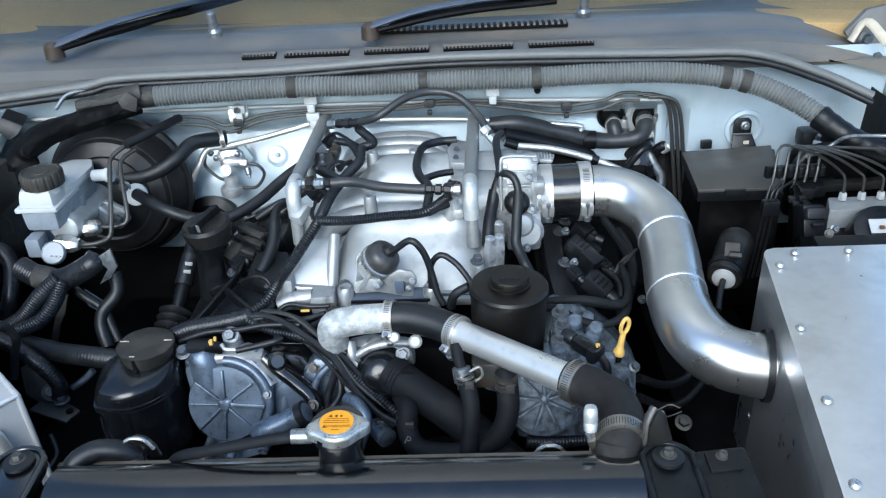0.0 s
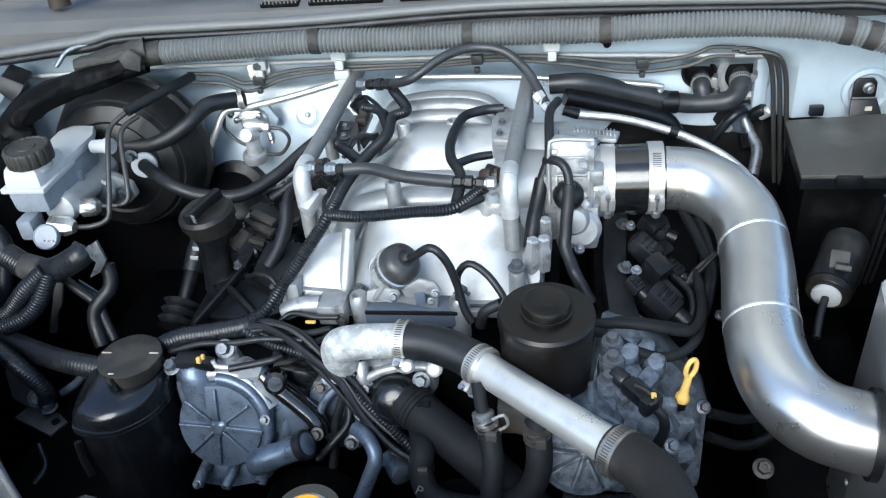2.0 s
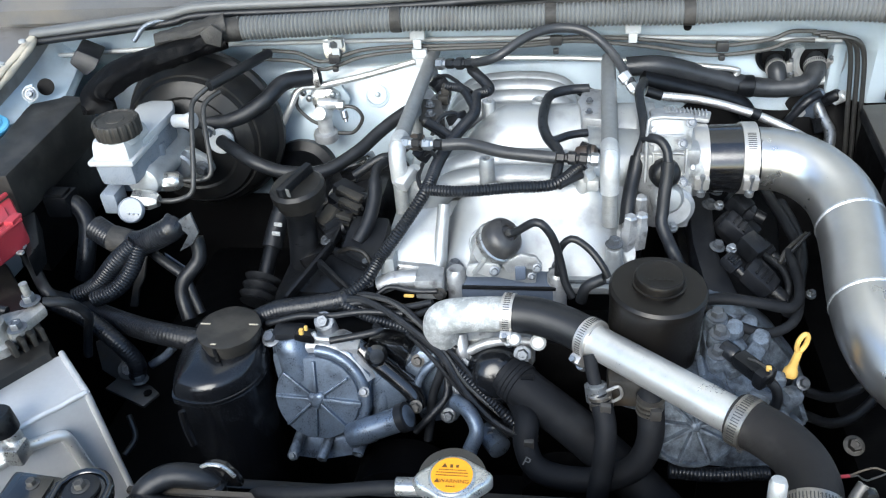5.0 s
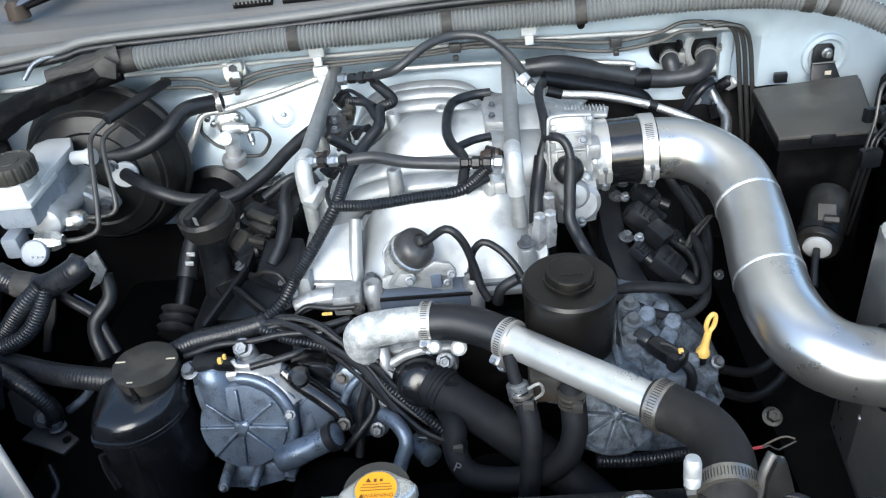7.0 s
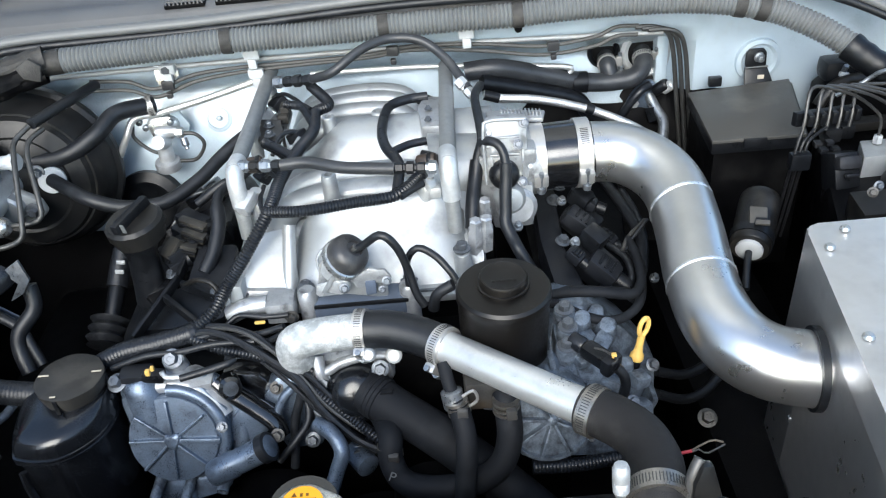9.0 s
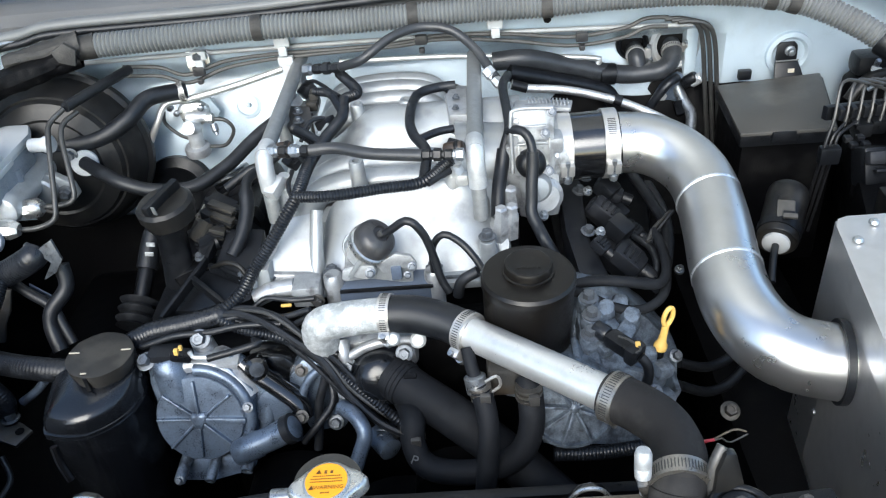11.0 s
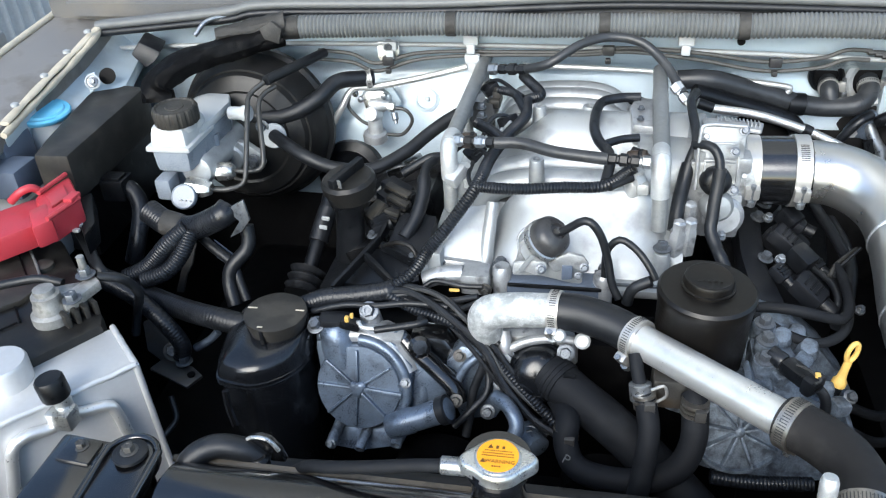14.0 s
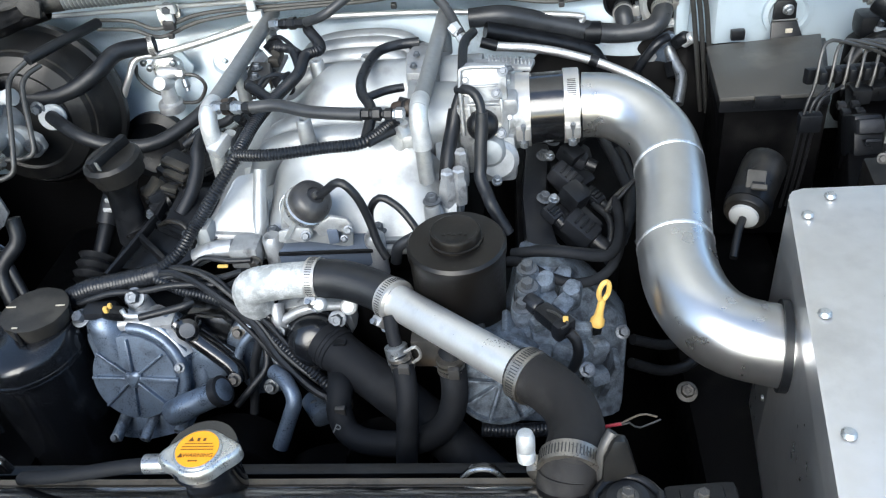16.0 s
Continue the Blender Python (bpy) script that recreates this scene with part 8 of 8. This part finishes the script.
solo("tape_patch", lathe([(0.0158, -0.012), (0.0164, -0.010), (0.0164, 0.010), (0.0158, 0.012)], (-0.560, 0.970, 0.9935), (1, -0.15, -0.2), 28), M_TAPE, "worn tape patch round the thick loom", "tape")
shaft = thing("steering_joint", (-0.415, 1.050, 0.924), "black steering shaft with rubber gaiter", "steering shaft")
part("shaft", sweep([(-0.406, 1.120, 0.959), (-0.408, 1.090, 0.936), (-0.414, 1.050, 0.906), (-0.419, 1.020, 0.880)], 0.0105, 16, 0.01), M_BLACK, shaft)
part("gaiter", sweep([(-0.417, 1.030, 0.892), (-0.421, 1.000, 0.875)], 0.026, 24, rib=0.012, amp=0.008), M_RUBBER, shaft)
part("sleeve", sweep([(-0.403, 1.100, 0.950), (-0.407, 1.085, 0.937), (-0.411, 1.065, 0.919)], 0.0135, 18, 0.006), M_RUBBER, shaft)
for q in ((-0.397, 1.068, 0.954), (-0.399, 1.060, 0.945)):
    part("mark", box(q, (0.011, 0.003, 0.0055), 0.001, Matrix.Rotation(radians(8), 4, "Y")), M_ELBOW, shaft)
solo("steering_seal", lathe([(0.055, -0.01), (0.054, 0.004), (0.04, 0.01), (0.032, 0.004)], (-0.433, 1.300, 0.899), (0, -1, 0.2), 36), M_BLACK, "black rubber seal round the steering shaft", "rubber seal")
lh = thing("loom_tray", (-0.309, 0.971, 0.940), "black ribbed plastic loom tray on the rocker cover", "cable tray")
part("panel", slab([(-0.348, 0.952, 0.935), (-0.317, 1.000, 0.955), (-0.293, 0.992, 0.965), (-0.248, 0.963, 0.965), (-0.241, 0.940, 0.955), (-0.274, 0.935, 0.945)], 0.03, 0.004), M_BLACK, lh)
for a, b in (((-0.347, 0.931, 0.940), (-0.305, 1.003, 0.968)), ((-0.305, 1.003, 0.968), (-0.296, 1.056, 0.980)), ((-0.316, 0.974, 0.962), (-0.271, 0.934, 0.950)), ((-0.298, 0.989, 0.968), (-0.240, 0.950, 0.968))):
    part("edge", box((0, 0, 0), (0.006, 0.012, (Vector(b) - Vector(a)).length), 0.002, axis(Vector(a).lerp(Vector(b), 0.5), Vector(b) - Vector(a))), M_BLACK, lh)
part("shelf", slab([(-0.292, 0.988, 0.972), (-0.286, 1.047, 0.985), (-0.237, 1.041, 0.985), (-0.238, 0.955, 0.972), (-0.264, 0.966, 0.972)], 0.03, 0.006), M_COIL, lh)
part("arch", sweep([(-0.292, 0.983, 0.972), (-0.273, 0.972, 0.985), (-0.254, 0.963, 0.985), (-0.246, 0.958, 0.972)], 0.003, 10), M_DUSTY, lh)
GP = "coil plugs on the rocker cover"
for p, q, w in (((-0.319, 1.107, 0.990), (-0.284, 1.083, 0.985), 0.024), ((-0.319, 1.087, 0.985), (-0.292, 1.065, 0.980), 0.026), ((-0.325, 1.031, 0.975), (-0.294, 1.058, 0.980), 0.032), ((-0.320, 1.024, 0.968), (-0.303, 1.033, 0.972), 0.022)):
    p, q = Vector(p), Vector(q)
    t = thing("coil_plug", p, "black coil plug on the rocker cover", "connector", GP)
    m = axis(p.lerp(q, 0.5), q - p)
    ln = (q - p).length
    part("shell", box((0, 0, 0), (w, w * 0.8, ln), 0.004, m), M_COIL, t)
    part("collar", lathe([(w * 0.42, 0), (w * 0.45, 0.006), (w * 0.45, ln * 0.3), (w * 0.38, ln * 0.32)], q, q - p, 20), M_BLACK, t)
    for k in range(3):
        part("ridge", box((0, w * 0.42, ln * (0.2 - 0.2 * k)), (w * 0.8, 0.003, ln * 0.08), 0.0008, m), M_LID, t)
for a, b, w in (((-0.309, 1.071, 1.006), (-0.276, 1.059, 0.997), 0.013), ((-0.304, 1.058, 0.998), (-0.276, 1.048, 0.990), 0.013), ((-0.321, 1.029, 0.978), (-0.306, 1.046, 0.994), 0.020), ((-0.306, 1.040, 0.988), (-0.287, 1.040, 0.981), 0.016)):
    a, b = Vector(a), Vector(b)
    t = thing("coil_plug", a, "black ribbed coil plug on the rocker cover", "connector", GP)
    m = axis(a.lerp(b, 0.5), b - a)
    part("shell", box((0, 0, 0), (w, w * 0.9, (b - a).length), 0.003, m), M_LID, t)
    part("ridge", box((0, -w * 0.5, 0), (w * 0.35, 0.003, (b - a).length * 0.9), 0.001, m), M_BLACK, t)
    part("ridge", box((w * 0.5, 0, 0), (0.003, w * 0.4, (b - a).length * 0.8), 0.001, m), M_BLACK, t)
for q in ((-0.303, 1.072, 0.985), (-0.317, 1.016, 0.965), (-0.253, 0.963, 0.970)):
    bolt(lh, q, (-0.2, -0.3, 1), 0.007)
for k in range(4):
    hose("bare_wire", [(-0.329, 1.094, 0.985), Vector((-0.324, 1.099, 0.990)) + Vector((0.002 * k, 0.002 * k, 0)), Vector((-0.319, 1.110, 0.990)) + Vector((0.001 * k, 0.003 * k, 0.001))], 0.0013, M_SEALANT, "short pale wire at a coil plug", "wire", group="pale wires", seg=6)
hose("pcv_hose", [(-0.248, 1.091, 1.035), (-0.254, 1.078, 1.035), (-0.256, 1.065, 1.030), (-0.255, 1.042, 1.010), (-0.261, 1.018, 0.990), (-0.272, 0.999, 0.975)], 0.0088, M_RUBBER, "smooth black breather hose beside the fuel rail", group=G, seg=18, radius=lambda t: 0.7 if t < 0.28 else 1.0)
hose("plug_wire", [(-0.224, 1.152, 1.030), (-0.246, 1.135, 1.020), (-0.263, 1.127, 1.020), (-0.298, 1.118, 1.000)], 0.006, M_RUBBER, "black wire bundle behind the fuel rail", "wire", group="thin wires")

# ---- right-hand side: air box ----
ab = thing("air_box", (0.46, 0.7, 0.8), "brushed aluminium sheet air box with screwed lid", "air box")
A0, A1 = Vector((0.367, 0.872, 1.06)), Vector((0.300, 0.44, 1.06))
lid = [A0 + Vector((0.014, 0, 0)), A0 + Vector((0.004, -0.004, 0)), A0 + Vector((-0.0022, -0.016, 0)), A1, Vector((0.60, 0.44, 1.06)), Vector((0.60, 0.872, 1.06))]
part("lid", slab(lid, 0.003, 0.0008), M_SHEET, ab)
part("side_sheet", slab([A0 + Vector((0.003, -0.002, -0.004)), A1 + Vector((0.003, 0, -0.004)), A1 + Vector((0.02, 0.0, -0.32)), A0 + Vector((0.0, 0.0, -0.32))], 0.003, 0.0005, (1, 0, 0)), M_SHEET, ab)
part("back_sheet", slab([A0 + Vector((0.003, -0.002, -0.004)), Vector((0.60, 0.868, 1.056)), Vector((0.60, 0.82, 0.74)), Vector((0.372, 0.81, 0.74))], 0.003, 0.0005, (0, -1, 0)), M_SHEET, ab)
for q in ((0.400, 0.856, 1.061), (0.374, 0.829, 1.061), (0.353, 0.704, 1.061), (0.336, 0.591, 1.061), (0.319, 0.490, 1.061), (0.462, 0.858, 1.061)):
    part("screw", lathe([(0.0052, 0), (0.005, 0.0018), (0.0035, 0.0034), (0.0012, 0.0036)], q, UP, 18), M_CAP, ab)
part("inlet_trim", lathe([(0.037, -0.004), (0.0408, -0.004), (0.0408, 0.003), (0.037, 0.003)], Vector((0.352, 0.767, 0.967)), (1, -0.16, 0.0), 44), M_RUBBER, ab, "black rubber edge trim")
part("rivet", lathe([(0.004, 0), (0.003, 0.002)], (0.352, 0.791, 0.875), (-1, 0, 0), 12), M_ZINC, ab)

# black box in the right rear corner
bb = thing("relay_box", (0.43, 1.19, 0.9), "dusty black plastic box with a lid and clips", "plastic box")
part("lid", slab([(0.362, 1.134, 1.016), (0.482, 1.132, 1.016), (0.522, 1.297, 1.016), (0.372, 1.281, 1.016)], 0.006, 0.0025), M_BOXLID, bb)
part("lip", slab([(0.368, 1.152, 1.000), (0.495, 1.149, 1.000), (0.537, 1.319, 1.000), (0.378, 1.302, 1.000)], 0.010, 0.003), M_BLACK, bb)
part("lid_skirt", slab([(0.3635, 1.136, 1.0105), (0.481, 1.134, 1.0105), (0.520, 1.295, 1.0105), (0.3735, 1.280, 1.0105)], 0.016, 0.001), M_BLACK, bb)
part("body", slab([(0.376, 1.163, 0.990), (0.499, 1.161, 0.990), (0.538, 1.326, 0.990), (0.387, 1.313, 0.990)], 0.2, 0.006), M_DEEPBLACK, bb)
for q in ((0.417, 1.134, 1.008),):
    part("clip", box(q, (0.03, 0.008, 0.014), 0.002), M_BLACK, bb)
for q in ((0.416, 1.300, 1.020),):
    part("tab", box(q, (0.018, 0.01, 0.014), 0.002), M_BLACK, bb)
bk2 = thing("box_bracket", (0.482, 1.312, 1.023), "black steel bracket bolted to the bulkhead", "bracket")
part("plate", slab([(0.462, 1.312, 1.052), (0.466, 1.312, 1.058), (0.486, 1.312, 1.058), (0.491, 1.312, 1.052), (0.491, 1.309, 1.033), (0.461, 1.309, 1.033)], 0.005, 0.002, (0, 1, 0)), M_BLACK, bk2)
part("foot", slab([(0.460, 1.307, 1.032), (0.492, 1.307, 1.032), (0.500, 1.296, 1.010), (0.458, 1.296, 1.010)], 0.005, 0.002, (0, 1, 0.2)), M_BLACK, bk2)
part("fold_edge", sweep([(0.460, 1.306, 1.0335), (0.492, 1.306, 1.0335)], 0.0011, 8, 0.01), M_SEAL, bk2)
part("stud", lathe([(0.0075, 0), (0.0075, 0.003), (0.0045, 0.004), (0.0045, 0.011), (0.002, 0.012)], (0.479, 1.310, 1.047), FRONT, 14), M_ZINC, bk2)
part("slot_hole", box((0.481, 1.299, 1.021), (0.009, 0.002, 0.006), 0.0008), M_SEALANT, bk2)

# canister
can = thing("fuel_canister", (0.39, 1.02, 0.92), "black cylindrical canister with a white end cap", "canister")
C0, C1 = Vector((0.366, 0.983, 0.953)), Vector((0.404, 1.060, 0.972))
cd = C1 - C0
part("shell", lathe([(0.0215, 0), (0.0235, 0.003), (0.0245, cd.length * 0.85), (0.0235, cd.length * 0.95), (0.0195, cd.length)], C0, cd, 44), M_DUSTY, can)
part("band", lathe([(0.0236, 0.0), (0.0252, 0.0), (0.0252, 0.012), (0.0238, 0.012)], C0 + cd * 0.10, cd, 44), M_BLACK, can)
part("end_cap", lathe([(0.0155, 0), (0.0155, 0.004), (0.011, 0.006), (0.006, 0.006)], C0, -cd, 32), M_WHITE, can, "white plastic end cap")
clip_at = axis((0.379, 1.003, 0.9835), (-0.12, -0.42, 0.88))
part("clip_plate", box((0, 0, 0), (0.020, 0.024, 0.006), 0.0015, clip_at), M_BOXLID, can, "dusty grey clip")
part("clip_slot", box((0, -0.010, 0.003), (0.013, 0.003, 0.003), 0.0008, clip_at), M_BLACK, can)
part("clip_tongue", box((0, -0.0145, 0.001), (0.016, 0.006, 0.004), 0.001, clip_at), M_BOXLID, can)
hose("canister_hose", [C0 - cd.normalized() * 0.004, (0.354, 0.955, 0.948), (0.346, 0.930, 0.936)], 0.0042, M_RUBBER, "black rubber hose on the canister end", group=G)
# brake pressure unit
abs_u = thing("brake_pressure_unit", (0.53, 1.0, 0.9), "alloy brake pressure block with black motor in a black frame", "brake unit")
part("block", slab([(0.550, 1.110, 0.986), (0.676, 1.115, 0.986), (0.686, 1.155, 0.986), (0.564, 1.154, 0.986)], 0.05, 0.003), M_CAST, abs_u)
part("frame", slab([(0.552, 1.254, 0.956), (0.615, 1.266, 0.956), (0.792, 1.273, 0.956), (0.693, 1.038, 0.956), (0.483, 1.020, 0.956)], 0.14, 0.006), M_DEEPBLACK, abs_u)
part("frame_edge", sweep([(0.534, 1.212, 0.971), (0.552, 1.233, 0.971), (0.610, 1.246, 0.971)], 0.006, 10, 0.005), M_BLACK, abs_u)
for q, w in (((0.548, 1.202, 0.974), 0.024), ((0.571, 1.209, 0.974), 0.02)):
    part("relay_cell", box(q, (w, 0.024, 0.020), 0.004), M_BLACK, abs_u)
part("frame_lip", slab([(0.533, 1.214, 0.983), (0.545, 1.226, 0.983), (0.700, 1.226, 0.986), (0.700, 1.206, 0.986), (0.545, 1.204, 0.982)], 0.014, 0.004), M_DUSTY, abs_u)
part("frame_side", slab([(0.533, 1.214, 0.980), (0.545, 1.206, 0.980), (0.520, 1.110, 0.972), (0.505, 1.112, 0.972)], 0.05, 0.004), M_DEEPBLACK, abs_u)
plug_m = Matrix.Rotation(radians(-28), 4, "X") @ Matrix.Rotation(radians(8), 4, "Z")
part("connector", box((0.524, 1.112, 0.968), (0.036, 0.034, 0.050), 0.007, plug_m), M_BLACK, abs_u)
part("connector_hood", box((0.525, 1.101, 0.986), (0.032, 0.018, 0.018), 0.006, plug_m), M_COIL, abs_u)
part("connector_latch", box((0.528, 1.089, 0.974), (0.018, 0.005, 0.004), 0.001, plug_m), M_COIL, abs_u)
for k in range(4):
    part("connector_rib", box((0.516 + 0.016 * (k % 2), 1.150 + 0.018 * (k // 2), 0.978), (0.010, 0.011, 0.008), 0.002), M_COIL, abs_u)
part("motor", lathe([(0.041, -0.05), (0.042, 0.0), (0.039, 0.007), (0.028, 0.011), (0.004, 0.012)], (0.608, 1.065, 0.971), (-0.05, -0.62, 0.78), 48), M_BLACK, abs_u)
part("label", box(Vector((0.606, 1.056, 0.986)), (0.042, 0.022, 0.002), 0.0008, Matrix.Rotation(radians(38), 4, "X")), M_WHITE, abs_u, "white paper label with dark marks")
for k in range(3):
    part("label_mark", box(Vector((0.599, 1.050, 0.988)) + Vector((0.009 * k, -0.001, 0)), (0.006, 0.005, 0.002), 0.0, Matrix.Rotation(radians(38), 4, "X")), M_INK, abs_u)
part("front_shelf", slab([(0.498, 1.036, 0.986), (0.669, 1.033, 0.986), (0.659, 0.983, 0.986), (0.493, 0.983, 0.986)], 0.04, 0.004), M_DUSTY, abs_u)
bolt(abs_u, (0.507, 0.994, 1.017), (0, -0.8, 0.4), 0.006)
bolt(abs_u, (0.496, 0.984, 1.016), (-0.3, -0.8, 0.4), 0.006, True)
comb = thing("line_comb", (0.473, 1.075, 1.06), "black plastic comb holding the pressure lines", "line clip")
GPL = "pressure lines"
CL, CR = Vector((0.448, 1.075, 1.066)), Vector((0.521, 1.108, 1.052))
part("base", slab([CL + Vector((-0.008, 0.004, 0.006)), CR + Vector((0.006, 0.004, 0.006)), CR + Vector((0.006, 0.004, -0.012)), CL + Vector((-0.008, 0.004, -0.012))], 0.010, 0.002, (-0.3, 0.8, 0)), M_BLACK, comb)
for k in range(5):
    q = CL.lerp(CR, k / 4)
    top = q + Vector((0.005, 0.012, 0.022 - 0.002 * k))
    part("tooth", box(q + Vector((0.005, 0, 0)), (0.007, 0.014, 0.015), 0.002), M_BLACK, comb)
    over = [q + Vector((-0.003, -0.004, -0.016)), q, top, top + Vector((0.006, 0.007, 0.008)), top + Vector((0.020, 0.011, 0.007 + 0.001 * k))]
    if k < 4:
        end = Vector((0.580, 1.141, 0.990)).lerp(Vector((0.664, 1.141, 0.990)), k / 3)
        mid = top.lerp(end, 0.55)
        over += [Vector((mid.x, mid.y, 1.071 - 0.004 * k)), end + Vector((-0.012, 0.003, 0.045 - 0.003 * k)), end + Vector((-0.001, 0.001, 0.030)), end]
        part("union_nut", lathe([(0.0062, -0.002), (0.0062, 0.007), (0.0045, 0.009)], end, UP, 6), M_ELBOW, abs_u)
    else:
        over += [top + Vector((0.16, 0.02, -0.004))]
    hose("pressure_line", over, 0.0021, M_LINE, "thin grey steel pressure line bent over the comb", "metal line", group=GPL, seg=8)
    if k < 3:
        hose("pressure_line", [q + Vector((-0.002, -0.003, -0.012))] + [Vector(v) + Vector((0.008 * k, 0.003 * k, 0)) for v in ((0.439, 1.064, 1.039), (0.436, 1.062, 1.018), (0.439, 1.075, 0.976), (0.440, 1.085, 0.928), (0.438, 1.090, 0.885))], 0.0019, M_DARKLINE, "thin black pressure line running down beside the box", "metal line", group=GPL, seg=8)
part("lower_clip", box((0.444, 1.062, 1.018), (0.024, 0.013, 0.022), 0.003), M_BLACK, comb)
part("taped_end", sweep([(0.553, 1.2095, 1.0955), (0.572, 1.191, 1.082), (0.600, 1.178, 1.066), (0.645, 1.165, 1.050)], 0.0188, 18, 0.004, radius=lambda t: 1 + 0.03 * math.sin(t * 37) - 0.12 * t), M_BLACK, conv, "black tape wrapped over the tube end")
hose("wing_pipe", [(0.530, 1.172, 1.045), (0.547, 1.160, 1.061), (0.561, 1.158, 1.072), (0.569, 1.150, 1.083), (0.582, 1.140, 1.089), (0.605, 1.120, 1.096), (0.640, 1.105, 1.100)], 0.0028, M_ZINC, "bright metal pipe by the inner wing", "metal pipe")
lm = thing("loom_mount", (0.577, 1.275, 1.036), "black loom mount with a white clip on the bulkhead", "loom mount")
part("body", box((0.580, 1.275, 1.036), (0.052, 0.036, 0.030), 0.009), M_BLACK, lm)
part("clip", box((0.578, 1.255, 1.034), (0.014, 0.005, 0.007), 0.002, Matrix.Rotation(radians(12), 4, "Y")), M_WHITE, lm, "white plastic clip")
part("stud", lathe([(0.004, 0), (0.004, 0.010), (0.003, 0.012)], (0.578, 1.258, 1.038), (0, -0.5, 0.8), 10), M_ZINC, lm)
hose("corner_loom", [(0.545, 1.245, 0.995), (0.556, 1.248, 1.012), (0.572, 1.250, 1.024), (0.598, 1.250, 1.028), (0.650, 1.248, 1.020), (0.660, 1.246, 1.010)], 0.0095, M_DUSTY, "thick black taped loom in the rear corner", "wiring loom", flat=0.8)
part("corner_shade", slab([(0.552, 1.266, 1.010), (0.568, 1.268, 1.022), (0.596, 1.268, 1.026), (0.680, 1.268, 1.016), (0.690, 1.262, 0.90), (0.548, 1.262, 0.90)], 0.03, 0.006, (0, 1, 0)), M_DEEPBLACK, bay)
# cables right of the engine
hose("coil_loom", [(0.117, 0.905, 0.972), (0.140, 0.897, 0.980), (0.169, 0.890, 0.983), (0.200, 0.893, 0.974), (0.216, 0.905, 0.967), (0.227, 0.930, 0.965), (0.232, 0.975, 0.962), (0.230, 1.010, 0.962)], 0.0055, M_SHADEHOSE, "smooth black wiring sleeve behind the canister", "wiring loom")
hose("coil_loom", [(0.112, 0.895, 0.970), (0.127, 0.885, 0.975), (0.154, 0.871, 0.967), (0.180, 0.870, 0.959), (0.203, 0.882, 0.955), (0.221, 0.905, 0.957), (0.236, 0.966, 0.952)], 0.0052, M_SHADEHOSE, "smooth black wiring sleeve behind the canister", "wiring loom")
hose("side_hose", [(0.242, 0.900, 0.851), (0.283, 0.920, 0.822), (0.317, 0.940, 0.817), (0.331, 0.950, 0.835)], 0.006, M_RUBBER, "thin black hose beside the pipe", group=G)
hose("side_hose", [(0.239, 0.880, 0.835), (0.280, 0.900, 0.801), (0.314, 0.920, 0.794), (0.349, 0.950, 0.806)], 0.006, M_RUBBER, "thin black hose beside the pipe", group=G)
hose("front_pipe", [(0.083, 0.760, 0.870), (0.126, 0.760, 0.868), (0.180, 0.770, 0.863)], 0.0075, M_LOOM, "black corrugated hose in front of the timing cover", "hose", rib=0.0036, amp=0.0007)
for pts, r, mt, words in ((((0.180, 0.660, 0.984), (0.186, 0.660, 0.988), (0.194, 0.660, 0.991), (0.203, 0.660, 0.993)), 0.0014, M_RED, "single stray red wire by the radiator hose"), (((0.202, 0.660, 0.993), (0.211, 0.660, 1.000), (0.219, 0.660, 1.004), (0.230, 0.665, 0.995)), 0.0008, M_TAN, "bare stray wire end by the radiator hose"), (((0.203, 0.660, 0.992), (0.210, 0.660, 0.994), (0.215, 0.660, 0.988), (0.224, 0.665, 0.986), (0.234, 0.670, 0.986)), 0.0008, M_STEEL, "thin dark wire loop by the radiator hose")):
    hose("stray_wire", list(pts), r, mt, words, "wire", group="stray wires", seg=8)
ear = thing("hose_ear", (0.191, 0.612, 1.041), "dusty grey bracket ear beside the radiator hose", "bracket")
part("plate", slab([(0.182, 0.600, 0.996), (0.184, 0.605, 1.028), (0.191, 0.612, 1.041), (0.200, 0.615, 1.037), (0.205, 0.612, 1.019), (0.213, 0.606, 0.988)], 0.010, 0.004, (0, -1, 0.2)), M_DUSTY, ear)
part("ridge", sweep([(0.182, 0.600, 0.996), (0.184, 0.605, 1.028), (0.191, 0.612, 1.041)], 0.0045, 10, 0.004), M_STEEL, ear)
solo("clamp_barrel", lathe([(0.0040, 0), (0.0062, 0.001), (0.0066, 0.008), (0.0058, 0.0095), (0.0066, 0.011), (0.0066, 0.021), (0.0052, 0.025), (0.002, 0.0255)], (0.131, 0.601, 1.024), (0.0, 0.2, 1), 20), M_ELBOW, "bright plated barrel of a hose clamp", "clamp screw")
